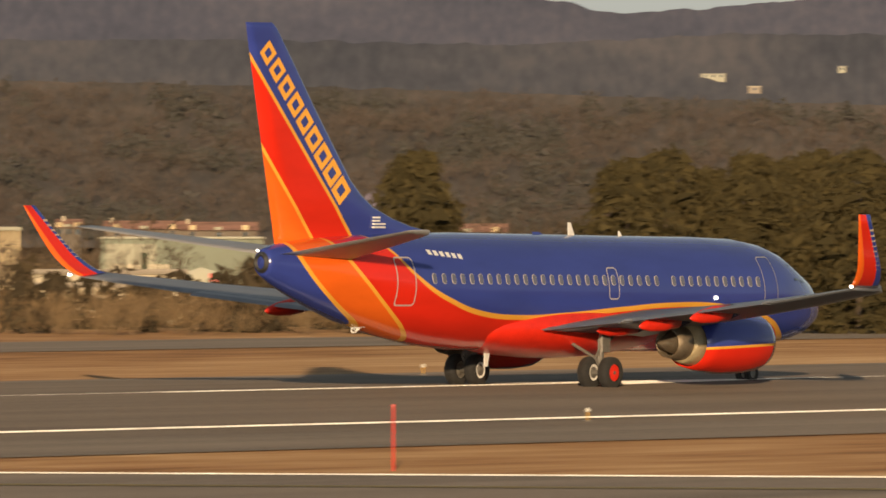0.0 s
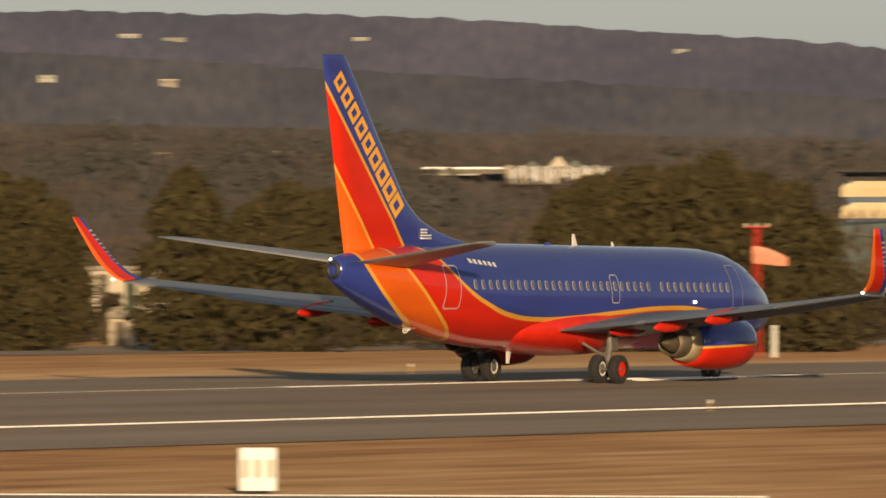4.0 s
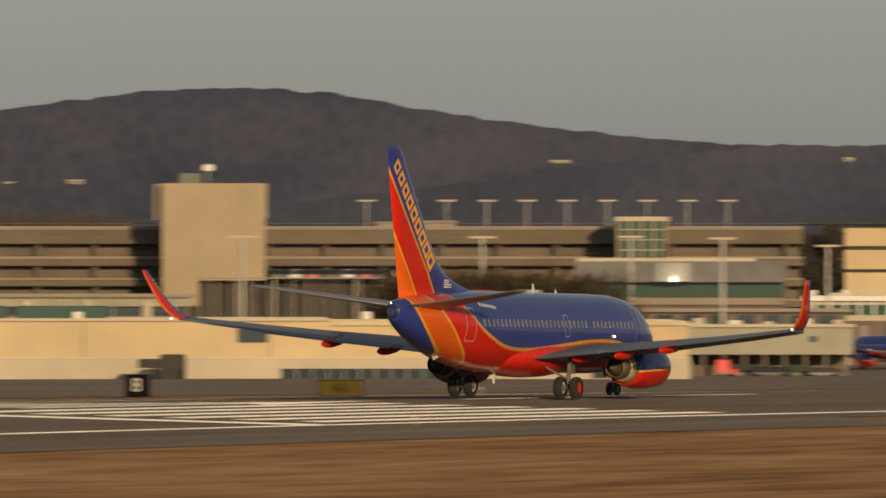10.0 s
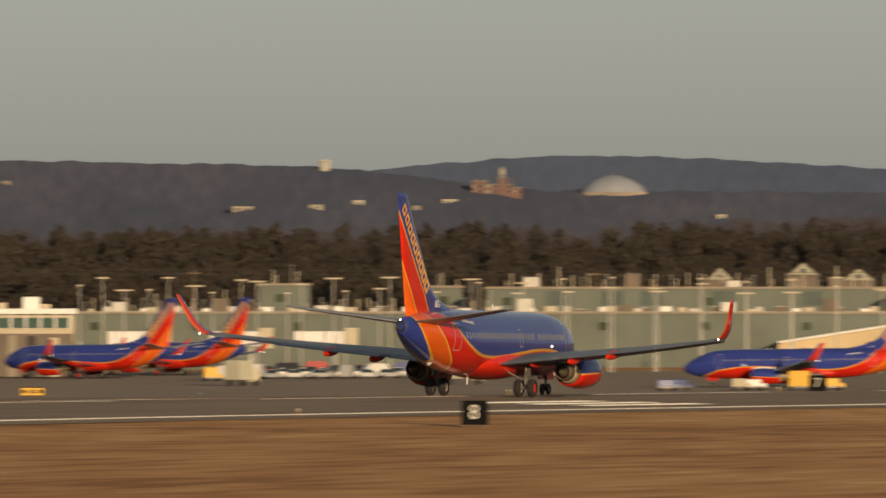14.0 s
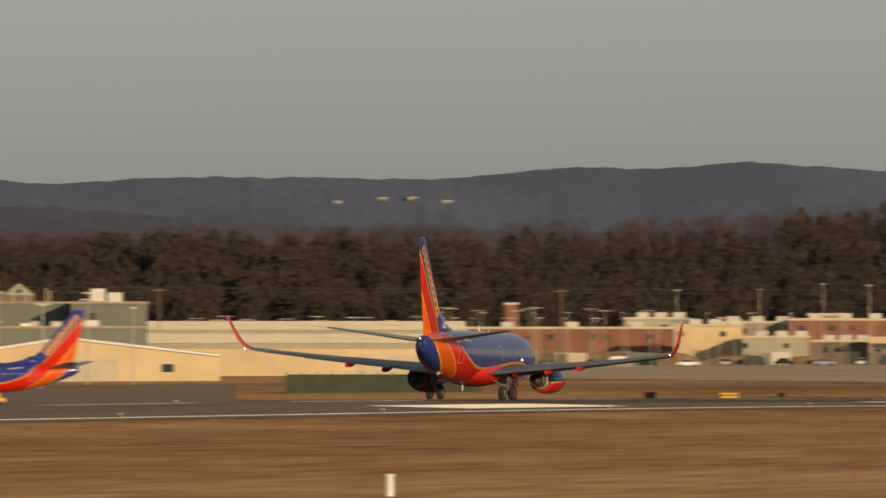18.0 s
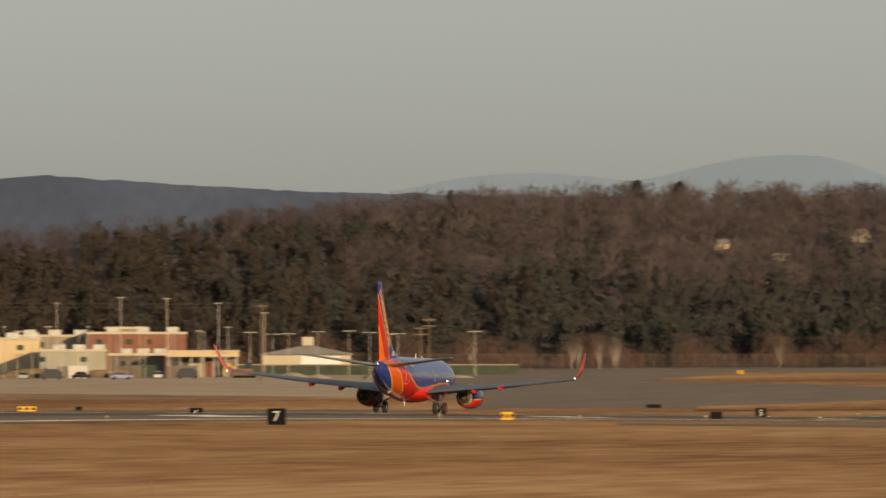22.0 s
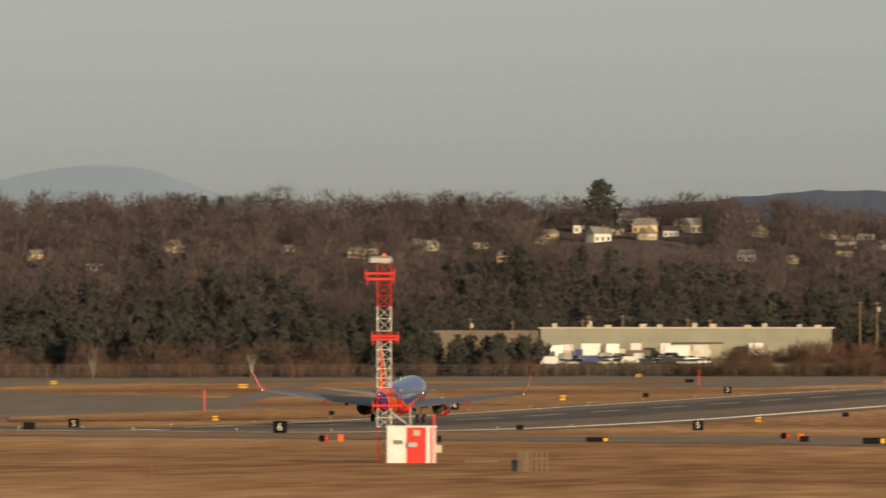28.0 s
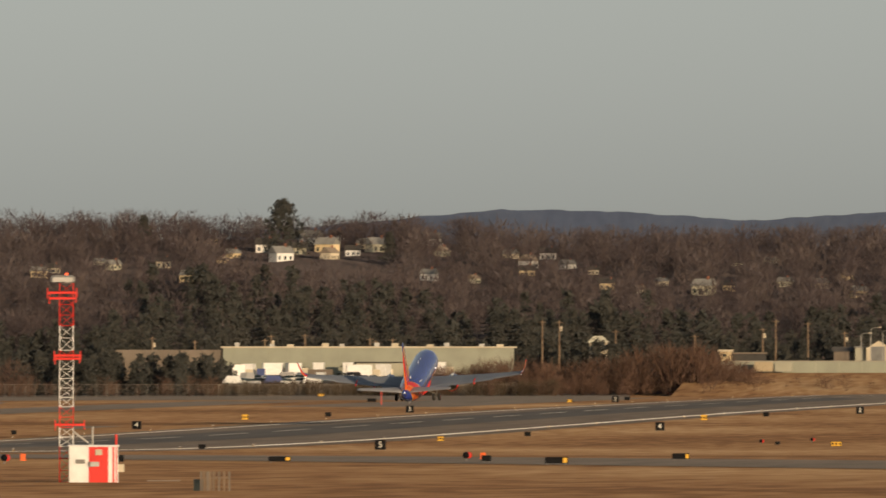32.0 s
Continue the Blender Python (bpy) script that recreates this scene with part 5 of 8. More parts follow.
smooth(part("shaft", lathe([(-1, 3.6), (tz(150), 3.5), (tz(128), 3.52)], "z", 40), PALE, tower, "cream concrete shaft"))
smooth(part("flare", lathe([(tz(128), 3.52), (tz(118), 4.4), (tz(98), 6.35), (tz(92), 6.45)], "z", 40), PALE, tower))
part("gallery", lathe([(tz(92), 6.45), (tz(44), 6.45), (tz(42), 6.0), (tz(42), 0)], "z", 40), PALE, tower, "cream drum below the cab")
for k in range(40):
    a = math.pi * 2 * k / 40
    if math.sin(a) < 0.3:
        part("drum_window", box(-0.2, 0.2, -6.49, -6.4, tz(73), tz(64)), CONCRETE_DARK, tower).matrix_basis = pose(0, 0, 0, 0, 0, math.degrees(a) + 90)
part("gallery_rail", lathe([(tz(42), 6.1), (tz(28), 6.1), (tz(28), 6.0), (tz(42), 6.0)], "z", 40), PALE, tower)
part("cab_base", lathe([(tz(42), 3.6), (tz(25), 3.6)], "z", 24), PALE, tower)
part("drum_ring", lathe([(tz(97), 6.47), (tz(97), 6.56), (tz(94.5), 6.56), (tz(94.5), 6.47)], "z", 40), CONCRETE_DARK, tower, "thin dark ring")
part("cab_glass", lathe([(tz(25), 3.45), (tz(-1), 4.05)], "z", 16), GLASS_DARK, tower, "dark outward leaning cab glazing")
for k in range(16):
    a = math.pi * 2 * k / 16
    part("cab_mullion", tube((3.5 * math.cos(a), 3.5 * math.sin(a), tz(25)), (4.1 * math.cos(a), 4.1 * math.sin(a), tz(-1)), 0.07, n=6), PALE if k % 3 == 0 else GREEN_DARK, tower)
TOWER_GREEN = worn("tower_green", (0.055, 0.1, 0.055), 0.6, 0, 0.12, 0.5)
part("cab_fascia", lathe([(tz(0), 4.05), (tz(-2), 4.5), (tz(-19), 4.62), (tz(-20), 4.4), (tz(-20), 0)], "z", 24), TOWER_GREEN, tower, "green fascia of the cab roof")
part("roof_rail", lathe([(tz(-23.5), 4.4), (tz(-23.5), 4.48), (tz(-26), 4.48), (tz(-26), 4.4)], "z", 24), PALE, tower, "pale rail round the roof")
for k in range(12):
    a = math.pi * 2 * k / 12
    part("rail_post", tube((4.42 * math.cos(a), 4.42 * math.sin(a), tz(-19.5)), (4.42 * math.cos(a), 4.42 * math.sin(a), tz(-25)), 0.05, n=6), PALE, tower)
part("roof_hatch", soft_box(-1.2, 1.0, -1, 1, tz(-20), tz(-25), 0.05), GREY_CREAM, tower)
for x in (-2.2, 0.6, 1.8):
    part("aerial", tube((x, 0, tz(-20)), (x, 0, tz(-38)), 0.04), STEEL, tower)

# terminal with curved end, and the office block next to it
b = Front("terminal_end", 3028, 3395, 270, None, 1450, 30, "cream terminal wing with dark window strips and a thin dark roof")
for v0, v1 in ((290, 318), (328, 356), (368, 410), (415, 470)):
    b.block("wall_band", 3030, 3392, v0, v1, CREAM, 0, None, "", 0.8)
b.block("recess", 3040, 3385, 290, None, GLASS_DARK, 0.8, 29, "dark window strip behind")
b.block("roof", 3018, 3345, 270, 274, ROOF_DARK, -3, None, "thin dark overhanging roof")
b.block("upper_wall", 3034, 3380, 276, 291, ROOF_DARK, 1.0, None, "dark strip under the roof")
b.block("stair_block", 3300, 3340, 274, 350, TAN_PANEL, -0.5, 4)
b.block("stair_opening", 3304, 3390, 316, 330, GLASS_DARK, -0.6, -0.4)
b = Front("office_block", 3395, 3568, 275, None, 1440, 28, "plain tan concrete office block")
b.block("wall", 3395, 3566, 275, None, TAN_PANEL)
b.block("parapet", 3390, 3572, 272, 276, CONCRETE, -0.4)

# parking garage
garage = Front("parking_garage", 3562, 5985, 274, None, 1520, 70, "long open concrete parking garage with several decks", "garage")
# solid dark block fills the open decks in place of their inner shade
garage.block("core", 3570, 5980, 283, None, CONCRETE_DARK, 3.2, None, "darker concrete block for the shade inside the decks")
for v0, v1, v2 in ((273, 279, 304), (326.5, 331, 343), (364.5, 368, 379), (402, 405, 416)):
    garage.block("deck_edge", 3562, 5985, v1, v2, GARAGE, -0.2, 14, "concrete deck edge", 0.1)
    garage.block("parapet", 3562, 5985, v0, v1, CONCRETE, -0.4, 0.2, "pale concrete parapet", 0.05)
    garage.block("rail", 3562, 5985, v0 - 5.5, v0 - 4.7, GARAGE, -0.3, -0.22, "thin rail", 0.02)
    garage.block("shadow_joint", 3562, 5985, (v1 + v2) / 2, (v1 + v2) / 2 + 1, CONCRETE_DARK, -0.22, -0.15, "dark joint", 0.01)
col = None
for k in range(24):
    u = 3610 + k * 102
    if not col:
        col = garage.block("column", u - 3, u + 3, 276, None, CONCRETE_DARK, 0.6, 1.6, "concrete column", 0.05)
    else:
        shared("column", col.data, garage.ob, Matrix.Translation((garage.x(u) - garage.x(3610), 0, 0)))
for u0, u1, v in ((3987, 4080, 254), (5653, 5745, 256)):
    s = Front("stair_tower", u0, u1, v, None, 1505, 9, "glazed green stair tower with pale corner frames", "tower")
    s.block("glazing", u0 + 4, u1 - 4, v + 8, None, GLASS_GREEN, 0.1, 8.5, "green glazing")
    s.block("roof", u0 - 2, u1 + 2, v, v + 8, PALE, -0.3, None, "pale flat roof")
    for k in range(5):
        u = u0 + 4 + (u1 - u0 - 8) * k / 4
        s.block("mullion", u - 1.6, u + 1.6, v + 8, None, TAN_PANEL, -0.2, 0.1, "pale mullion", 0.02)
    for k in range(7):
        s.block("transom", u0 + 3, u1 - 3, v + 22 + k * 18, v + 24 + k * 18, TAN_PANEL, -0.12, 0.1, "", 0.02)
b = Front("lift_block", 4850, 5035, 197, None, 1500, 30, "tall blank tan concrete block at the garage")
b.block("wall", 4850, 5032, 197, None, TAN_PANEL)
b.block("side_wing", 4835, 4852, 198, 262, CONCRETE, 3, 22, "set back side wall")
b.block("side_wing", 5030, 5036, 198, 258, CONCRETE, 2, 22)
b.block("roof_plant", 4880, 4920, 178, 197, GREEN_PANEL, 8, 14, "grey-green rooftop plant")
part("roof_mast", tube((b.x(4932), 6, b.z(197)), (b.x(4932), 6, b.z(160)), 0.1), STEEL, b.ob)
b.block("mast_head", 4922, 4942, 163, 174, STEEL, 5.5, 6.5)
for u, v in ((3780, 270), (3705, 268), (5270, 268), (5330, 266), (4200, 268)):
    s = Front("roof_hut", u - 40, u + 40, v, v + 12, 1530, 6, "pale rooftop hut on the garage", "hut")
    s.block("wall", u - 40, u + 40, v, v + 10, CONCRETE)
    s.block("roof", u - 43, u + 43, v - 3, v, CONCRETE, -0.3)
# lamp poles on the top deck and before the garage
for k in range(10):
    u = 5212 + k * 71
    p = spot(u, 1560)
    pole_lamp(p, EYE + (LEVEL - 228) / STEP * 1560 - p.z, 2, "roof deck lamp pole with two heads")
for u, v, d in ((3475, 286, 1250), (4475, 289, 1250), (4992, 292, 1250), (5417, 293, 1250), (5842, 295, 1250), (6028, 308, 1400), (6203, 298, 1400), (6373, 293, 1500), (5680, 292, 1300)):
    p = spot(u, d)
    pole_lamp(p, EYE + (LEVEL - v) / STEP * d - p.z, 3, "tall apron light pole with three heads", None, 0.9, 0.28)
p = spot(3401, 1900)
radio = thing("radio_mast", at(p), "grey lattice mast with stacked panels", "mast")
h_ = EYE + (LEVEL - 136) / STEP * 1900 - p.z
part("lattice", join(*[tube((x, y, -0.3), (x * 0.6, y * 0.6, h_), 0.1, n=5) for x in (-0.9, 0.9) for y in (-0.9, 0.9)], *[tube((-0.85, -0.9, z), (0.85, -0.9, z + 1.6), 0.06, n=5) for z in range(0, int(h_) - 2, 2)]), STEEL, radio)
for k in range(5):
    z = h_ - 0.4 - k * 1.25
    part("panel", soft_box(-1.4, 1.4, -0.9, -0.6, z - 0.13, z + 0.13, 0.05), ROOF_GREY, radio, "grey panel array")
for z in (h_ - 8.2,):
    part("panel", soft_box(-1.7, 1.7, -0.9, -0.6, z - 0.25, z + 0.25, 0.05), CONCRETE, radio)

# glazed terminal and jetties
b = Front("main_terminal", 5585, 5955, 320, None, 1350, 40, "terminal with dark green glazing under a grey metal fascia")
b.block("wall", 5589, 5950, 372, None, CONCRETE_DARK)
b.block("glazing", 5587, 5948, 372, 398, GLASS_GREEN, -0.3, 0.1, "dark green glazing")
b.block("fascia", 5581, 5953, 335, 372, ROOF_GREY, -2.5, None, "grey metal fascia")
b.block("canopy", 5585, 5900, 329, 335, PALE, -1, None, "thin pale roof edge")
b.block("sill_band", 5585, 5950, 400, 412, CONCRETE, -0.6, 0.1, "pale band")
for k in range(6):
    b.block("lower_window", 5592 + k * 60, 5630 + k * 60, 418, 436, GLASS_DARK, -0.1, 0.05, "dark lower window")
smooth(part("drum", lathe([(b.z(371), 2.2), (b.z(338), 2.2), (b.z(338), 0)], "z", 32), DRUM, b.ob, "bright metal drum")).matrix_basis = pose(b.x(5752), -2.4, 0)
for k in range(16):
    b.block("mullion", 5588 + k * 23, 5589.5 + k * 23, 372, 398, GREEN_DARK, -0.45, -0.25, "", 0.02)
b = Front("low_terminal", 5560, 6060, 420, None, 1300, 30, "low flat roofed terminal building, walls darkened as a shaded underside")
# wall in dark concrete, coloured for the shade of the terminal's underside
b.block("wall", 5560, 6060, 424, None, CONCRETE_DARK)
b.block("roof", 5550, 6070, 420, 425, CONCRETE, -1)
for k in range(10):
    b.block("window", 5580 + k * 48, 5610 + k * 48, 430, 446, GLASS_DARK, -0.1, 0.1, "dark window", 0.02)
b = Front("pier_building", 5763, 6075, 447, None, 1240, 14, "white raised pier building on columns above the apron")
b.block("wall", 5763, 6072, 452, 500, GREY_CREAM)
b.block("roof", 5760, 6076, 447, 452, PALE, -0.5)
# the space is open; a dark wall set back gives its shade
b.block("undercroft", 5775, 6060, 500, None, CONCRETE_DARK, 8, 13.5, "dark backing for the shade under the pier")
for k in range(9):
    u = 5772 + k * 36
    b.block("column", u - 3, u + 3, 499, None, CONCRETE_DARK, 0.4, 1.0, "concrete column")
    if k % 4 == 2:
        b.block("window", u + 8, u + 20, 468, 478, GLASS_DARK, -0.06, 0.05, "dark window", 0.02)
for k in range(5):
    u = 5790 + k * 62
    b.block("roof_unit", u, u + 18 + 6 * (k % 2), 436 + 3 * (k % 3), 448, STEEL if k % 2 else PALE, 4, 8, "rooftop unit")
b = Front("striped_hall", 6058, 6280, 268, None, 2010, 30, "cream hall with dark strips and a thin overhanging roof")
for v0, v1 in ((275, 308), (315, 349), (355, 400)):
    b.block("wall_band", 6058, 6278, v0, v1, CREAM)
b.block("core", 6062, 6274, 280, None, ROOF_DARK, 0.5, 29, "dark strip between the bands")
b.block("roof", 5972, 6270, 266, 270, ROOF_DARK, -4, None, "thin dark overhanging roof")
b.block("side_wall", 6278, 6284, 277, 395, CONCRETE, 2, 29)

# concourse and jetties near the parked aircraft
b = Front("concourse", 5990, 6560, 395, None, 1950, 30, "white and glass concourse with jet bridges")
b.block("wall", 5990, 6560, 405, None, PALE)
b.block("roof", 5985, 6565, 396, 405, WHITE_PAINT, -1.5)
b.block("glazing", 6000, 6550, 412, 430, GLASS_GREEN, -0.2, 0.1, "green tinted glazing")
# dark concrete paints the under-floor shade onto the lower wall
b.block("undercroft", 5992, 6558, 440, None, CONCRETE_DARK, -0.5, 0.1, "lower wall darkened for the shade under the floor")
for k in range(14):
    u = 6010 + k * 39 + 8 * math.sin(k * 2.9)
    b.block("service_door", u, u + 16, 446 + 3 * math.sin(k), None, (ROOF_DARK, PALE, CONCRETE)[k % 3], -0.6, -0.45, "service door", 0.02)
for k in range(22):
    u = 6006 + k * 26
    b.block("column", u - 2, u + 2, 405, 432, WHITE_PAINT, -0.7, -0.1, "white column")
b.block("water_tank", 6470, 6500, 375, 405, WHITE_PAINT, 4, 8, "white rooftop tank")
for k in range(16):
    u = 6000 + k * 34 + 9 * math.sin(k * 2.3)
    b.block("roof_unit", u - 8, u + 8, 386 + 5 * math.sin(k * 1.7), 397, PALE if k % 2 else STEEL, 6, 9, "small rooftop unit")
for u in (6330, 6620, 6800, 6950):
    s = Front("jet_bridge", u, u + 110, 430, None, 1985, 4, "white jet bridge on a steel leg", "jet bridge")
    s.block("tunnel", u, u + 95, 436, 462, WHITE_PAINT)
    s.block("cab", u + 88, u + 112, 430, 466, PALE, -0.5, 4.5)
    s.block("leg", u + 70, u + 76, 460, None, STEEL, 1, 2)
# long grey-green cargo buildings
for u0, u1, vt, d, dep, lab in ((6560, 8172, 404, 2080, 40, "long low grey-green cargo building"), (6888, 6977, 354, 2140, 25, "grey-green upper storey block"), (7177, 7247, 358, 2140, 25, "grey-green upper storey block"), (7290, 8172, 360, 2120, 30, "grey-green warehouse with roof plant"), (8040, 8175, 361, 2100, 30, "tall grey-green end block")):
    b = Front("cargo_building", u0, u1, vt, None, d, dep, lab)
    b.block("wall", u0, u1, vt, None, GREEN_PANEL)
    b.block("roof_edge", u0 - 3, u1 + 3, vt - 3, vt + 1, CONCRETE, -0.4)
    n = int((u1 - u0) / 45)
    for k in range(n):
        u = u0 + 20 + k * 45
        b.block("panel_rib", u, u + 2, vt + 2, None, GREEN_PANEL, -0.1, 0.1, "", 0.02)
        if k % 4 == 0:
            b.block("dark_opening", u + 8, u + 24, vt + 16, vt + 30, GREEN_DARK, -0.06, 0.05, "dark window", 0.02)
        if k % 4 == 1:
            b.block("roof_unit", u, u + 26, vt - 14 - 6 * (k % 3), vt - 2, STEEL if k % 8 == 1 else CONCRETE_DARK, 4, 8, "rooftop unit")
    if u0 == 7290:
        for u in (7395, 7494, 7562, 7690, 7845):
            b.block("teal_panel", u, u + 38, vt + 5, vt + 30, HANGAR_TEAL, -0.07, 0.05, "dark teal wall panel", 0.02)
# low clutter along the edge of the lower roof
for k in range(52):
    u = 6590 + k * 29 + 9 * math.sin(k * 2.7)
    p = spot(u, 2086, 401)
    s = thing("roof_vent", at(p), "small pale vent box on a cargo roof", "vent", "vent boxes on the roofs")
    w, h = 0.5 + 0.5 * abs(math.sin(k * 1.3)), 0.35 + 0.5 * abs(math.sin(k * 2.2))
    part("casing", soft_box(-w, w, 0, 1.2, -0.35, h, 0.05), (PALE, STEEL, CONCRETE_DARK, WHITE_PAINT)[k % 4], s)
    part("hood", soft_box(-w - 0.1, w + 0.1, -0.15, 1.3, h, h + 0.1, 0.03), STEEL, s)
# vent pipes and aerials along the roofs
for k in range(84):
    u = 6580 + k * 17.2 + 6 * math.sin(k * 3.7)
    front, v0 = (2140, 354) if 6892 < u < 6973 else (2140, 358) if 7181 < u < 7243 else (2120, 360) if 7300 < u < 8030 else (2080, 404)
    p = spot(u, front + 9, LEVEL)
    p.z = EYE + (LEVEL - v0) / STEP * front
    s = thing("roof_pipe", at(p), "thin pale vent pipe on a cargo roof", "vent pipe", "vent pipes on the roofs")
    h = (1.2 + 1.3 * abs(math.sin(k * 1.9))) * (1.5 if k % 7 == 0 else 1)
    part("pipe", tube((0, 0, -0.3), (0, 0, h), 0.11, 0.1, 6), PALE if k % 3 else STEEL, s)
    part("cowl", lathe([(h - 0.05, 0.12), (h, 0.24), (h + 0.12, 0.2), (h + 0.16, 0.0)], "z", 8), STEEL, s)
for k in range(40):
    u = 6570 + k * 40 + 20 * math.sin(k * 3.1)
    p = spot(u, 1980)
    pole_lamp(p, EYE + (LEVEL - 355 + 14 * math.sin(k * 1.9)) / STEP * 1980 - p.z, 1 + k % 3, "slim apron light pole with pale heads", None, 0.9, 0.13)
# cream hangars and brick buildings
HANGARS = ((8030, 8735, 402, 2200, CREAM, "long cream metal hangar with a pale roof"), (8140, 8700, 425, 2170, CREAM, "lower cream hangar front"))
for u0, u1, vt, d, mt, lab in HANGARS:
    b = Front("hangar", u0, u1, vt, None, d, 35, lab, "hangar")
    b.block("wall", u0, u1, vt + 6, None, mt)
    x0, x1, zt = b.x(u0), b.x(u1), b.z(vt + 6)
    part("roof", ([(x0 - 0.5, -0.6, zt), (x1 + 0.5, -0.6, zt), (x1 + 0.5, 36, zt), (x0 - 0.5, 36, zt), (x0 - 0.5, 17, zt + 1.6), (x1 + 0.5, 17, zt + 1.6)], [(0, 1, 5, 4), (2, 3, 4, 5), (1, 2, 5), (3, 0, 4), (3, 2, 1, 0)]), PALE, b.ob, "pale low pitched roof")
    b.block("roof_band", u0, u1, vt + 5, vt + 15, GREY_CREAM, -0.25, 0.0, "pale grey roof band")
    for k in range(int((u1 - u0) / 40)):
        u = u0 + 12 + k * 40
        b.block("wall_rib", u, u + 2.5, vt + 7, None, PALE, -0.09, 0.05, "", 0.02)
    b.block("hangar_door", u0 + (u1 - u0) * 0.72, u0 + (u1 - u0) * 0.93, vt + 26, None, PALE, -0.2, 0.1, "pale sliding door")
for u0, u1, vt, vb, mt, d, lab in ((8725, 9106, 405, None, BRICK, 2540, "long low red brick airport building"), (8808, 8830, 362, None, BRICK, 2552, "slim red brick chimney block"), (9020, 9126, 388, None, GREY_CREAM, 2556, "cream flat roofed building"),
                                    (9110, 9228, 400, None, CREAM, 2489, "cream two storey building with dark windows"), (9170, 9318, 395, None, CONCRETE, 2552, "grey building with roof plant"), (9312, 9487, 390, None, BRICK, 2540, "red brick building with a pale roof line"),
                                    (9228, 9345, 421, None, GREY_CREAM, 2465, "low cream building front"), (9350, 9450, 428, None, CONCRETE_DARK, 2475, "low weathered building front"), (9345, 9405, 381, None, CONCRETE, 2565, "small grey rooftop block")):
    b = Front("airport_building", u0, u1, vt, vb, d, 20, lab)
    b.block("wall", u0, u1, vt, None, mt)
    b.block("roof_edge", u0 - 2, u1 + 2, vt - 3, vt + 1, PALE, -0.4)
    n = int((u1 - u0) / 52)
    for k in range(n):
        u = u0 + 12 + k * 52 + 14 * math.sin(k * 2.6 + u0)
        for row in range(2 if vt < 400 else 1):
            b.block("window", u, u + 10 + 3 * math.sin(k * 2.2), vt + 10 + row * 22, vt + 19 + row * 22, GREEN_DARK if k % 3 else GLASS_DARK, -0.08, 0.05, "dark window", 0.02)
    if u1 - u0 > 90:
        for k in range(3):
            u = u0 + (u1 - u0) * (0.2 + 0.3 * k)
            b.block("roof_unit", u, u + 22, vt - 12, vt - 2, STEEL, 4, 8, "rooftop unit")
b = Front("vehicle_canopy", 9452, 9580, 420, None, 2458, 9, "open sided canopy with a pale flat roof over parked machines", "canopy")
b.block("roof", 9452, 9580, 421, 431, CREAM)
b.block("roof_edge", 9450, 9582, 419.5, 421, PALE, -0.3, 9.3)
for k in range(7):
    b.block("post", 9455 + k * 20, 9457.2 + k * 20, 431, None, STEEL, 0.2, 0.5, "steel post", 0.02)
# dark wall added at the back for the shade below the open roof
b.block("back_wall", 9454, 9578, 431, None, CONCRETE_DARK, 8, 8.6, "dark backing for the shade under the roof")
for k, (w, mt) in enumerate(((17, ROOF_DARK), (24, TAN_PANEL), (15, BRICK), (20, CONCRETE_DARK))):
    b.block("stored_machine", 9460 + k * 30, 9460 + k * 30 + w, 440 + 3 * (k % 2), None, mt, 3, 6, "machine stored under the roof", 0.2)
b = Front("gabled_hangar", 7800, 8310, 421, None, 2062, 30, "broad cream hangar with a low gable and white roof edge", "hangar")
prof = [(b.x(7806), -0.5), (b.x(8304), -0.5), (b.x(8304), b.z(455)), (b.x(8031), b.z(424)), (b.x(7806), b.z(458))]
part("wall", loft([[(x, y, z) for x, z in prof] for y in (0.0, 30.0)]), CREAM, b.ob)
for p0, p1 in ((prof[4], prof[3]), (prof[3], prof[2])):
    part("roof", join(([(p0[0], -0.7, p0[1] + 0.05), (p1[0], -0.7, p1[1] + 0.05), (p1[0], 30.5, p1[1] + 0.05), (p0[0], 30.5, p0[1] + 0.05), (p0[0], -0.7, p0[1] + 0.4), (p1[0], -0.7, p1[1] + 0.4), (p1[0], 30.5, p1[1] + 0.4), (p0[0], 30.5, p0[1] + 0.4)], [(3, 2, 1, 0), (4, 5, 6, 7), (0, 1, 5, 4), (1, 2, 6, 5), (2, 3, 7, 6), (3, 0, 4, 7)])), WHITE_PAINT, b.ob, "white metal roof slope")
b.block("hangar_door", 7950, 8120, 458, None, PALE, -0.12, 0.1, "pale sliding door")
for k in range(4):
    b.block("door_seam", 7950 + k * 56, 7952 + k * 56, 459, None, GREY_CREAM, -0.16, -0.1, "", 0.01)
b.block("window", 8200, 8222, 468, 482, GLASS_DARK, -0.06, 0.05, "dark window", 0.02)
b = Front("small_hangar", 9618, 9782, 405, None, 2620, 20, "small pale hangar with a shallow gable roof", "hangar")
b.block("wall", 9622, 9778, 425, None, PALE)
x0, x1, xm = b.x(9614), b.x(9786), b.x(9703)
zt, zr = b.z(427), b.z(410)
part("roof", ([(x0, -1, zt), (xm, -1, zr), (x1, -1, zt), (x0, 20, zt), (xm, 20, zr), (x1, 20, zt)], [(0, 1, 4, 3), (1, 2, 5, 4), (0, 2, 1), (3, 4, 5)]), ROOF_GREY, b.ob, "grey green roof")
part("gable", ([(x0 + 0.4, 0.02, zt - 0.1), (x1 - 0.4, 0.02, zt - 0.1), (xm, 0.02, zr - 0.15)], [(0, 1, 2)]), PALE, b.ob)
b.block("cupola", 9692, 9712, 396, 411, PALE, 6, 9)
b.block("door", 9690, 9760, 430, None, WHITE_PAINT, -0.1, 0.1, "white hangar door")
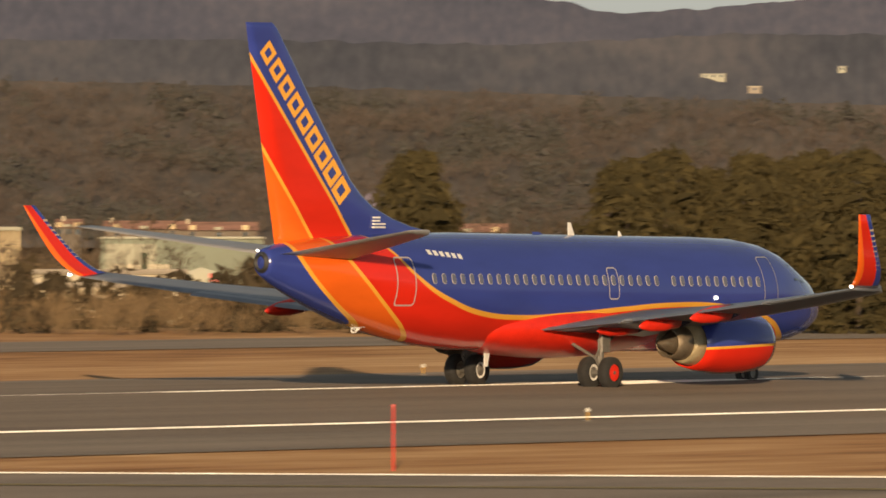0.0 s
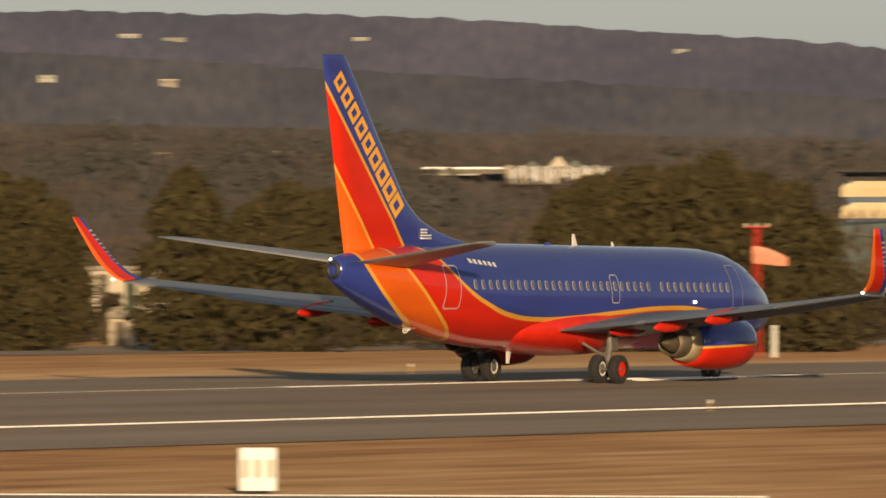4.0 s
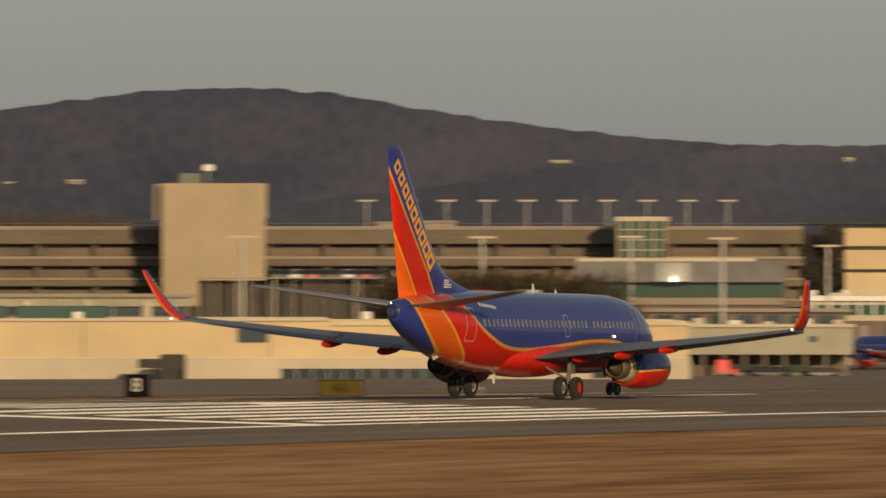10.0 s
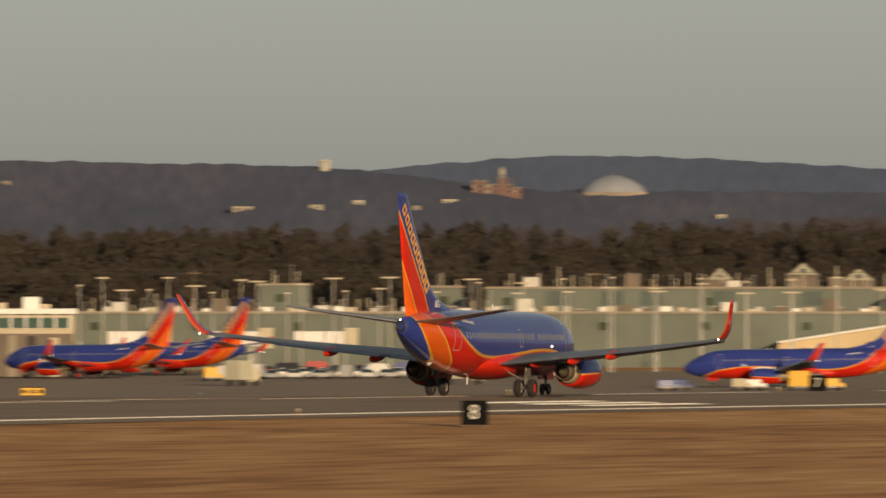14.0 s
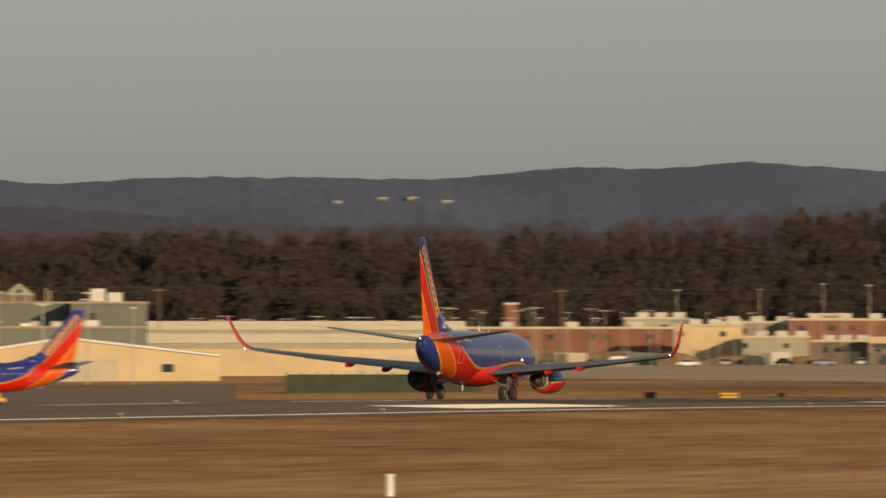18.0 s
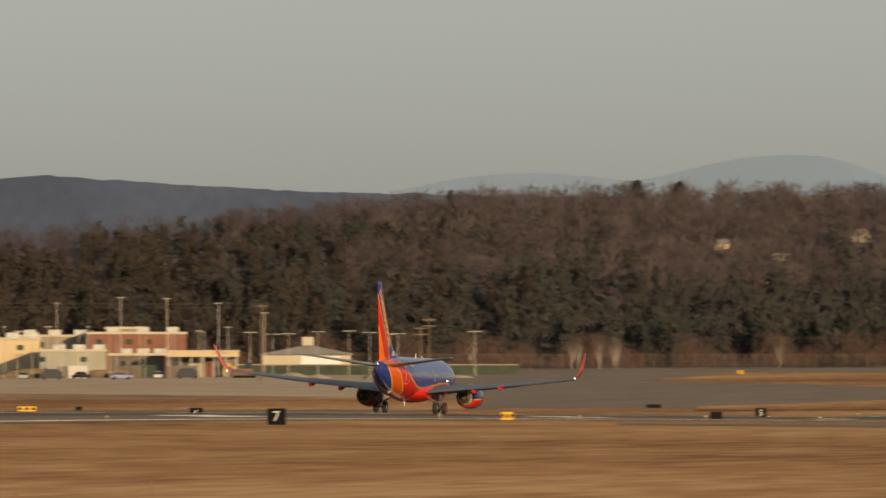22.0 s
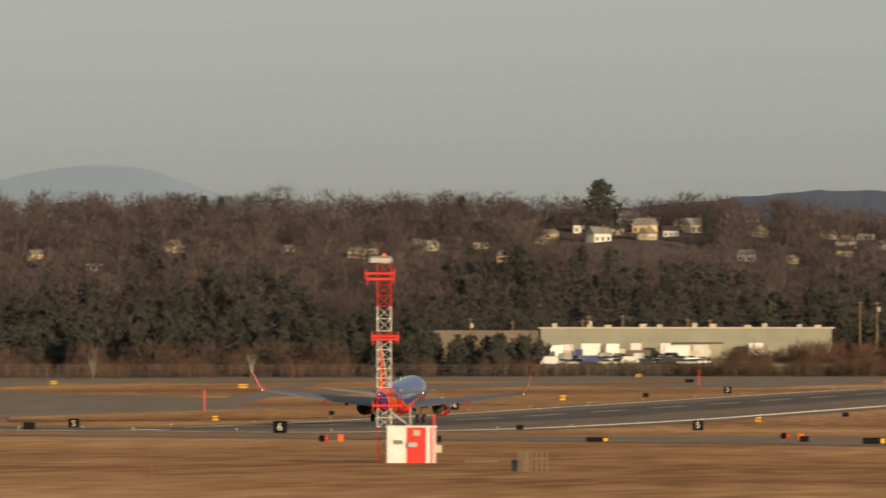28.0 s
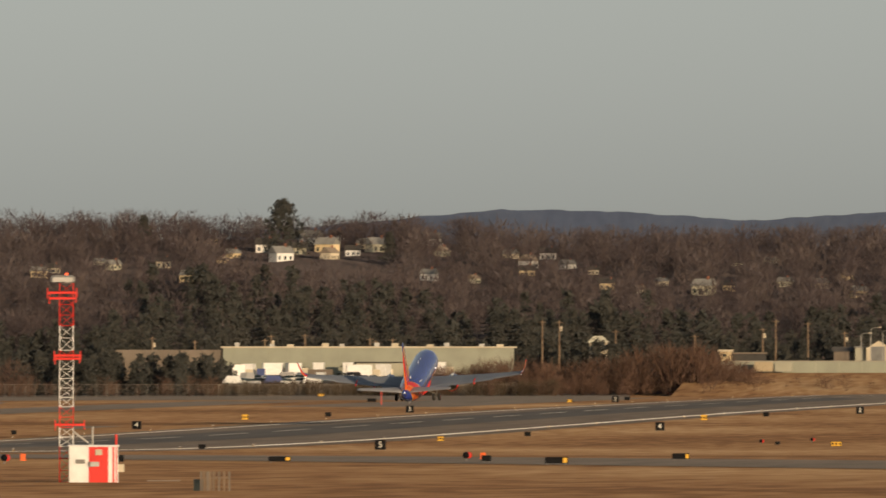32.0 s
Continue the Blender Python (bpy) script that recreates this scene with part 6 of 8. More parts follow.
for k, u in enumerate((8262, 8300, 8312, 8352, 8420, 8475, 8482, 8540, 8561, 8605, 8655, 8690)):
    p = spot(u, 2262)
    pole_lamp(p, EYE + (LEVEL - 387 - 4 * math.sin(k * 2.3)) / STEP * 2262 - p.z, 2, "slim light pole behind the hangar", PALE if k % 2 else None, 2.0, 0.075)
TALL = (9112, 9258, 9371, 9453, 9544, 9625)
for k, u in enumerate((*TALL, 8700, 8712, 8760, 8830, 8850, 8862, 8960, 8985, 9060, 9200, 9310, 9600, 9640, 9668, 9720, 9775, 9812, 9848, 9862, 9998)):
    d = 2470 + 50 * math.sin(k)
    p = spot(u, d)
    v = (337, 336, 326, 328, 336, 353)[k] if k < 6 else (371 if u < 9100 else 388) + 3 * math.sin(k * 5)
    pole_lamp(p, EYE + (LEVEL - v) / STEP * d - p.z, 2, "light pole by the hangars", PALE if k % 2 else None, 1.0 if k < 6 else 2.2, 0.1 if k < 6 else 0.075)
for u, v in ((9917, 362), (9902, 377)):
    p = spot(u, 2450)
    s = thing("utility_pole", at(p), "tall wooden utility pole with crossarms", "utility pole", "utility poles")
    h = EYE + (LEVEL - v) / STEP * 2450 - p.z
    part("pole", tube((0, 0, -0.3), (0, 0, h), 0.13, 0.1), WOOD_POLE, s)
    for z in (h - 0.4, h - 1.6):
        part("crossarm", box(-1.3, 1.3, -0.1, 0.1, z - 0.1, z + 0.1), WOOD_POLE, s)
for k in range(34):
    u = 8695 + k * 26 + 9 * math.sin(k * 3.3)
    p = spot(u, 2425 + 20 * math.sin(k * 1.7))
    pole_lamp(p, EYE + (LEVEL - 376 - 12 * abs(math.sin(k * 2.1))) / STEP * 2425 - p.z, 1 + k % 2, "thin pale light pole in the hangar yard", PALE if k % 2 else None, 0.9, 0.07)
# green windscreen fence
s = Front("green_screen_fence", 8420, 8770, 486, None, 1800, 0.2, "dark green mesh screen fence before the hangars", "fence")
s.block("screen", 8420, 8768, 486, None, GREEN_DARK, 0, 0.12)
for k in range(13):
    s.block("post", 8420 + k * 27, 8422 + k * 27, 481, None, GREEN_DARK, -0.1, 0, "", 0.01)
s = Front("green_screen_fence", 9540, 10075, 444, None, 2520, 0.2, "long dark green screen fence beside a hangar", "fence")
s.block("screen", 9540, 10075, 446, None, GREEN_DARK, 0, 0.12)
s.block("top_rail", 9540, 10075, 444, 446, CONCRETE, -0.05, 0.15, "pale top rail")
for u, w, h in ((9638, 26, 0.9), (9675, 40, 1.1), (9720, 26, 0.8), (9828, 34, 1.1), (9868, 44, 1.35), (9915, 40, 0.8), (9970, 36, 0.5), (8850, 20, 2.0), (9000, 40, 1.0)):
    p = spot(u, 2380)
    wm = w / STEP * 2380
    s2 = thing("gravel_heap", at(p), "pale gravel heap on open ground", "heap", "gravel heaps")
    rings_ = [[(wm * r * math.cos(q) * (1 + 0.15 * math.sin(3 * q + u)), 2.2 * r * math.sin(q), zz * h * (1 + 0.22 * math.sin(5 * q + 7 * r + u))) for q in [2 * math.pi * i / 14 for i in range(14)]] for r, zz in ((1.0, -0.1), (0.8, 0.35), (0.5, 0.75), (0.2, 0.97), (0.05, 1.0))]
    smooth(part("heap", loft(rings_), HEAP_GRAVEL, s2))
# long spoil bank of bare earth before the brick buildings
for u, w, h in ((8790, 62, 2.4), (8900, 80, 2.9), (9010, 74, 2.5), (9105, 60, 2.2), (9230, 80, 1.7), (9350, 70, 1.5)):
    p = spot(u, 2452)
    wm = w / STEP * 2452
    s2 = thing("earth_mound", at(p), "low mound of bare tan earth on the yard", "mound", "earth mounds")
    rings_ = [[(wm * r * math.cos(q) * (1 + 0.12 * math.sin(3 * q + u)), 3.0 * r * math.sin(q), zz * h * (1 + 0.16 * math.sin(4 * q + 5 * r + u))) for q in [2 * math.pi * i / 18 for i in range(18)]] for r, zz in ((1.0, -0.1), (0.86, 0.4), (0.6, 0.8), (0.3, 0.97), (0.05, 1.0))]
    smooth(part("mound", loft(rings_), SPOIL, s2))
# chain-link boundary fence
s = Front("boundary_fence", 10080, 11500, 425, None, 2700, 0.2, "grey chain-link boundary fence with posts", "fence")
for v in (427, 430, 433, 436, 439, 442, 446):
    s.block("wire", 9900, 11560, v, v + (0.3 if v == 427 else 0.16), FENCE_WIRE, 0, 0.03, "thin wire", 0.01)
for k in range(92):
    s.block("post", 9900 + k * 18, 9900.35 + k * 18, 427, None, FENCE_WIRE, -0.05, 0.1, "fence post", 0.01)
# pale green and red-roofed buildings at the start of the run
b = Front("depot", 150, 480, 412, None, 1150, 25, "pale green depot behind bushes")
SAGE = worn("sage_cladding", (0.26, 0.285, 0.22), 0.8, 0, 0.15, 0.2)
b.block("wall", 178, 466, 423, None, SAGE)
b.block("roof_edge", 174, 470, 420.5, 423, GREY_CREAM, -0.4)
b.block("pale_wall", 186, 276, 432, None, GREY_CREAM, -0.2, 0.1, "paler wall part")
b.block("lower_band", 196, 300, 468, None, PALE, -0.3, 0.1)
b.block("dark_door", 250, 262, 448, None, GREEN_DARK, -0.35, 0.1, "dark door")
for k in range(9):
    b.block("wall_rib", 284 + k * 20, 285.5 + k * 20, 424, None, SAGE, -0.1, 0.05, "", 0.02)
RED_TILE = worn("weathered_red_tile", (0.2, 0.105, 0.075), 0.9, 0, 0.35, 0.5, 0.2)
for u0, u1, v in ((98, 146, 388), (183, 330, 391), (318, 458, 393), (760, 900, 396), (-150, -20, 396)):
    b = Front("red_roofed_house", u0, u1, v, None, 1400, 14, "house with a weathered red roof among trees", "house")
    b.block("wall", u0 + 4, u1 - 4, v + 14, None, CONCRETE_DARK)
    x0, x1, zr, zt = b.x(u0), b.x(u1), b.z(v), b.z(v + 15)
    part("roof", ([(x0, -0.6, zt), (x1, -0.6, zt), (x1, 14, zt), (x0, 14, zt), (x0, 7, zr), (x1, 7, zr)], [(0, 1, 5, 4), (2, 3, 4, 5), (1, 2, 5), (3, 0, 4), (3, 2, 1, 0)]), RED_TILE, b.ob, "dull red tiled roof")
    for k in range(3):
        u = u0 + (u1 - u0) * (k + 0.5) / 3
        b.block("dormer", u - 6 - 3 * (k % 2), u + 5, v + 6 + 3 * (k % 2), v + 15, GREY_CREAM if k % 2 else CREAM, -0.2, 5, "pale dormer", 0.02)
        b.block("window", u - 4, u + 3, v + 18, v + 27, GLASS_DARK, -0.05, 0.05, "dark window", 0.02)
    b.block("chimney", u0 + 12, u0 + 17, v - 5, v + 8, PALE, 5, 6.2, "pale chimney", 0.02)
b = Front("column_house", -20, 36, 402, None, 1260, 10, "cream house with tall porch columns behind trees", "house")
b.block("wall", -18, 34, 408, None, CONCRETE_DARK, 1.2)
b.block("roof", -22, 38, 402, 408, GREY_CREAM, -0.3)
for k in range(6):
    b.block("column", -16 + k * 9.4, -12 + k * 9.4, 408, None, CREAM, 0, 0.4, "cream porch column", 0.05)
b = Front("covered_heap", 248, 462, 472, None, 930, 7, "pale tarpaulin over a long low heap", "heap")
heap = [[(b.x(250 + 210 * q / 12), 3.5 + 3.4 * math.cos(math.pi * a / 10), max(-0.3, (b.z(473) * (1 - abs(q / 6 - 1) ** 2.4) * (0.96 + 0.04 * math.sin(q * 2.3))) * math.sin(math.pi * a / 10) ** 0.7)) for a in range(11)] for q in range(13)]
smooth(part("cover", loft(heap), GREY_CREAM, b.ob, "pale weathered tarpaulin"))
b.block("red_panel", 370, 386, 484, 499, RED_PAINT, -0.3, 0.0, "red panel")
b.block("dark_panel", 322, 338, 486, 496, GLASS_DARK, -0.3, 0.0, "dark panel")
VIOLET = worn("violet_paint", (0.045, 0.028, 0.085), 0.5, 0, 0.1, 1)
b = Front("cargo_aircraft", 596, 700, 338, None, 1120, 6, "parked aircraft with a violet tail fin behind trees", "aircraft")
fin_ = [(b.x(u), b.z(v)) for u, v in ((610, 409), (648, 345), (663, 338), (668, 409))]
part("fin", loft([[(x, y, z) for x, z in fin_] for y in (2.8, 3.2)]), VIOLET, b.ob, "violet swept tail fin")
part("fuselage", soft_box(b.x(598), b.x(698), 1.6, 4.4, b.z(434), b.z(406), 1.0), WHITE_PAINT, b.ob, "white rear fuselage")
part("leg", tube((b.x(660), 3, -0.1), (b.x(660), 3, b.z(430)), 0.15), GEAR_GREY, b.ob)
# cream flat-roofed block and a small shed behind the bushes
b = Front("cream_block", 505, 720, 377, None, 1175, 18, "cream flat roofed building behind leafless bushes")
b.block("wall", 508, 718, 381, None, TAN_PANEL)
b.block("roof_edge", 503, 723, 376, 381, PALE, -0.4)
b.block("lower_wing", 440, 508, 438, None, CREAM, -3, 9, "lower cream wing")
for row in range(3):
    for k in range(7):
        b.block("window", 520 + k * 28, 532 + k * 28, 392 + row * 28, 404 + row * 28, GLASS_DARK if (k + row) % 3 else GREEN_PANEL, -0.06, 0.05, "dark window", 0.02)
b = Front("shed", 272, 332, 532, None, 735, 4, "small cream shed among low bushes", "shed")
b.block("wall", 276, 328, 536, None, CREAM)
x0, x1, zt, zr = b.x(270), b.x(334), b.z(537), b.z(527)
part("roof", ([(x0, -0.3, zt), (x1, -0.3, zt), (x1, 4.3, zt), (x0, 4.3, zt), (x0, 2, zr), (x1, 2, zr)], [(0, 1, 5, 4), (2, 3, 4, 5), (1, 2, 5), (3, 0, 4), (3, 2, 1, 0)]), PALE, b.ob, "pale pitched roof")
b.block("door", 296, 310, 548, None, GREY_CREAM, -0.05, 0.05, "weathered door")
# hotel on the slope, with a lower wing
b = Front("hotel", 2485, 2625, 250, None, 3655, 18, "white hotel with gables on the wooded slope")
# dark concrete gives the wall its shade behind the white columns
b.block("wall", 2436, 2618, 268, 296, CONCRETE_DARK, 1.0, None, "wall behind the columns with shade in its colour")
b.block("roof", 2432, 2622, 263, 267, ROOF_GREY, 0.2, None, "grey roof")
b.block("wing", 2290, 2440, 265, 269, WHITE_PAINT, 2, 12, "long white lower wing")
b.block("wing_base", 2290, 2390, 277, 280, GREY_CREAM, 1.5, 2, "pale lower band")
b.block("wing_wall", 2292, 2438, 269, 277, CONCRETE_DARK, 2.5, 12)
for k in range(23):
    u = 2440 + k * 7.8 + 1.5 * math.sin(k * 2.7)
    b.block("column", u, u + 2.6 + 1.6 * (k % 3 == 0), 261 + 7 * abs(math.sin(k * 1.1)), 284 + 10 * abs(math.sin(k * 1.9)), WHITE_PAINT if k % 4 else PALE, -0.3, 0.6, "white column", 0.05)
for u, w, v in ((2530, 17, 245), (2560, 12, 252), (2484, 12, 253)):
    x0, x1, xm, zt, zr = b.x(u - w), b.x(u + w), b.x(u), b.z(264), b.z(v)
    part("gable", ([(x0, -0.3, zt), (x1, -0.3, zt), (xm, -0.3, zr), (x0, 12, zt), (x1, 12, zt), (xm, 12, zr)], [(0, 1, 2), (1, 4, 5, 2), (3, 0, 2, 5), (4, 3, 5)]), PALE if w > 14 else GREEN_PANEL, b.ob, "gable roof")
b.block("porch", 2568, 2600, 276, 294, PALE, -1.2, 0.5, "pale porch")
# warehouse beyond the far end of the runway
b = Front("warehouse", 11130, 11850, 361, None, 2846, 40, "long pale warehouse with a flat roof")
b.block("wall", 11330, 11845, 362, None, WAREHOUSE_WALL)
b.block("grey_wing", 11140, 11330, 366, None, CONCRETE_DARK, 1, None, "greyer set back wing")
b.block("roof_edge", 11326, 11850, 360, 362.5, PALE, -0.4)
b.block("lower_front", 11566, 11650, 389, None, GREY_CREAM, -6, 0, "lower cream front block")
b.block("lower_roof", 11563, 11653, 387, 389, ROOF_DARK, -6.4, 0, "dark roof edge")
for k in range(16):
    u = 11350 + k * 31
    b.block("wall_rib", u, u + 1, 363, None, WAREHOUSE_WALL, -0.08, 0.05, "", 0.02)
    if k % 3 != 1:
        b.block("roof_unit", u, u + 9 + 3 * (k % 2), 353 + (k % 4), 361, PALE if k % 2 else STEEL, 6, 9, "rooftop unit")
b = Front("roadside_wall", 12212, 12960, 386, None, 2840, 0.6, "long low sage green wall along the road", "wall")
b.block("wall", 12212, 12960, 386, None, WAREHOUSE_WALL)
b.block("coping", 12210, 12962, 385, 386, CONCRETE, -0.15, 0.75)
for k in range(18):
    b.block("wall_rib", 12214 + k * 41, 12215.2 + k * 41, 387, None, GREY_CREAM, -0.08, 0.0, "", 0.02)
for u0, u1, mt, words in ((12270, 12303, TAN_PANEL, "tan"), (12306, 12336, GREY_CREAM, "pale grey-green")):
    b = Front("storage_container", u0, u1, 387, None, 2834, 2.4, words + " storage container before the low wall", "container")
    b.block("shell", u0, u1, 387, 404, mt)
    for k in range(5):
        u = u0 + (u1 - u0) * (k + 0.5) / 5
        b.block("rib", u - 0.4, u + 0.4, 388, 403, mt, -0.05, 0.0, "", 0.01)
b = Front("gate_hut", 12208, 12231, 365, None, 2850, 4, "small cream hut behind the low wall", "hut")
b.block("wall", 12209, 12230, 369, None, CREAM)
b.block("roof", 12206, 12233, 365.5, 369, PALE, -0.5)
b.block("window", 12214, 12220, 373, 378, GLASS_DARK, -0.06, 0.05, "dark window", 0.02)
b = Front("dark_shed", 12231, 12292, 371, None, 2852, 6, "long dark shed behind the low wall", "shed")
b.block("wall", 12232, 12291, 373, None, ROOF_DARK)
b.block("roof", 12230, 12293, 370.5, 373, CONCRETE_DARK, -0.5)
b = Front("dark_shed", 12408, 12447, 360, None, 2860, 8, "dark pitched shed beside a white house", "shed")
b.block("wall", 12410, 12445, 368, None, CONCRETE_DARK)
x0, x1, zt, zr = b.x(12407), b.x(12448), b.z(369), b.z(360)
part("roof", ([(x0, -0.4, zt), (x1, -0.4, zt), (x1, 8.4, zt), (x0, 8.4, zt), (x0, 4, zr), (x1, 4, zr)], [(0, 1, 5, 4), (2, 3, 4, 5), (1, 2, 5), (3, 0, 4), (3, 2, 1, 0)]), ROOF_DARK, b.ob, "dark pitched roof")
b = Front("roadside_house", 12448, 12545, 348, None, 2856, 9, "white gabled roadside house with a blue-grey door", "house")
b.block("wall", 12468, 12512, 362, None, PALE)
b.block("wing", 12448, 12468, 362, None, GREY_CREAM, 1.5, 8)
x0, x1, xm, zt, zr = b.x(12464), b.x(12516), b.x(12490), b.z(363), b.z(348)
part("roof", ([(x0, -0.5, zt), (xm, -0.5, zr), (x1, -0.5, zt), (x0, 9.4, zt), (xm, 9.4, zr), (x1, 9.4, zt)], [(0, 1, 4, 3), (1, 2, 5, 4)]), ROOF_GREY, b.ob, "grey pitched roof")
part("gable", ([(x0 + 0.5, -0.02, zt - 0.1), (x1 - 0.5, -0.02, zt - 0.1), (xm, -0.02, zr - 0.2)], [(0, 1, 2)]), PALE, b.ob)
b.block("garage_door", 12477, 12501, 360, None, ROOF_GREY, -0.12, 0.05, "blue-grey door")
b.block("wing_roof", 12446, 12470, 359.5, 362, ROOF_GREY, 1.0, 8.5)
b = Front("roadside_house", 11974, 12014, 340, None, 2900, 8, "cream house with a hipped roof above the brush", "house")
b.block("wall", 11978, 12010, 352, None, PALE)
x0, x1, zt, zr = b.x(11974), b.x(12014), b.z(353), b.z(341)
part("roof", ([(x0, -0.5, zt), (x1, -0.5, zt), (x1, 8.5, zt), (x0, 8.5, zt), (x0 + 1.6, 4, zr), (x1 - 1.6, 4, zr)], [(0, 1, 5, 4), (2, 3, 4, 5), (1, 2, 5), (3, 0, 4), (3, 2, 1, 0)]), GREY_CREAM, b.ob, "pale hipped roof")
for q in range(3):
    b.block("window", 11982 + q * 10, 11986 + q * 10, 356, 364, GLASS_DARK, -0.06, 0.05, "dark window", 0.02)
for u, v in ((12459, 336), (12476, 326), (12497, 331), (12515, 338)):
    p = spot(u, 2845)
    h = EYE + (LEVEL - v) / STEP * 2845 - p.z
    s = thing("street_lamp", at(p), "curved grey street lamp along the road", "street lamp", "street lamps")
    part("pole", tube((0, 0, -0.3), (0, 0, h - 0.6), 0.11, 0.08, 8), STEEL, s)
    part("arm", join(tube((0, 0, h - 0.6), (0.5, 0, h - 0.12), 0.06, 0.05, 6), tube((0.5, 0, h - 0.12), (1.9, 0, h), 0.05, 0.04, 6)), STEEL, s)
    part("head", soft_box(1.6, 2.5, -0.18, 0.18, h - 0.06, h + 0.1, 0.04), PALE, s, "pale lamp head")
for k, u in enumerate((11205, 11280, 11404, 11415, 11475, 11590, 11600, 11630, 11895, 11925, 12025, 12165, 12285, 12308, 12365, 12430)):
    d = 2880
    p = spot(u, d)
    s = thing("utility_pole", at(p), "wooden utility pole along the road", "utility pole", "utility poles")
    h = EYE + (LEVEL - (325 + 14 * math.sin(k * 1.3) if u > 11800 else 343 + 6 * math.sin(k * 1.3))) / STEP * d - p.z
    part("pole", tube((0, 0, -0.3), (0, 0, h), 0.22, 0.16), WOOD_POLE, s)
    part("crossarm", box(-0.85, 0.85, -0.08, 0.08, h - 0.5, h - 0.38), WOOD_POLE, s)
    if k % 3 == 0:
        part("transformer", lathe([(h - 2.4, 0.0), (h - 2.4, 0.3), (h - 1.4, 0.3), (h - 1.3, 0.0)], "z", 12), PALE, s, "pale drum transformer").matrix_basis = pose(0.42, -0.1, 0)
def cable(pts, r, label):
    """One continuous wire through points."""
    rings = [[p + Vector((0, r * math.cos(a), r * math.sin(a))) for a in (0, 1.571, 3.142, 4.712)] for p in pts]
    return tagged(part("power_line", loft(rings), ROOF_DARK, None), label, "power line")


for v in (322, 330, 341):
    p0, p1 = spot(11080, 2880, v), spot(12700, 2880, v + 4)
    pts = [p0.lerp(p1, k / 60) - Vector((0, 0, 0.9 * math.sin(math.pi * (k % 3) / 3))) for k in range(61)]
    cable(pts, 0.045, "thin sagging power line along the road")
for v in (330, 337):
    p0, p1 = spot(6060, 2200, v - 5), spot(9620, 2200, v + 8)
    pts = [p0.lerp(p1, k / 60) for k in range(61)]
    cable(pts, 0.04, "thin power line before the woods")
for k in range(6):
    p = spot(6060 + 712 * k, 2200.3)
    s = thing("utility_pole", at(p), "wooden utility pole before the woods", "utility pole", "utility poles")
    h = EYE + (LEVEL - 326 - 2 * k) / STEP * 2200 - p.z
    part("pole", tube((0, 0, -0.3), (0, 0, h), 0.12, 0.09), WOOD_POLE, s)
    part("crossarm", box(-1.1, 1.1, -0.42, -0.2, h - 0.6, h - 0.4), WOOD_POLE, s)


# ---- trees and woods ----
rng = np.random.default_rng(7)


def pine_template(n, seed, spread=0.27, leaf=0.055, tris=5, low=0.10, taper=0.62):
    """A ragged white pine of height 1: clumps of needles on layered limbs. Returns verts, triangles."""
    r = np.random.default_rng(seed)
    lobe = 0.75 + 0.5 * r.random(9)
    z = low + (1 - low) * r.random(n) ** 0.85
    ang = r.random(n) * 2 * np.pi
    layer = 0.86 + 0.14 * np.sin(z * 23 + seed)
    rad = spread * np.clip((1.02 - z), 0, 1) ** taper * np.minimum(1, (z - low + 0.05) / 0.16) * lobe[(ang / (2 * np.pi) * 9).astype(int) % 9] * layer
    rr = rad * (0.35 + 0.65 * np.sqrt(r.random(n)))
    c = np.stack([rr * np.cos(ang), rr * np.sin(ang), z - rr * 0.18], 1)
    out = np.stack([np.cos(ang), np.sin(ang), 0.35 + 0.5 * r.random(n)], 1)[:, None, :] + r.normal(0, 0.42, (n, tris, 3))
    out /= np.linalg.norm(out, axis=2, keepdims=True)
    a = np.cross(out, r.normal(0, 1, (n, tris, 3)))
    a /= np.linalg.norm(a, axis=2, keepdims=True)
    b = np.cross(out, a)
    xy = r.normal(0, 1, (n, tris, 3, 2)) * leaf * (0.7 + 0.9 * r.random((n, 1, 1, 1)))
    shift = r.normal(0, leaf * 0.8, (n, tris, 1, 3)) * np.array([1.0, 1.0, 0.5])
    tri = c[:, None, None, :] + shift + a[:, :, None, :] * xy[..., :1] + b[:, :, None, :] * xy[..., 1:]
    v = tri.reshape(-1, 3)
    return v, np.arange(len(v)).reshape(-1, 3)


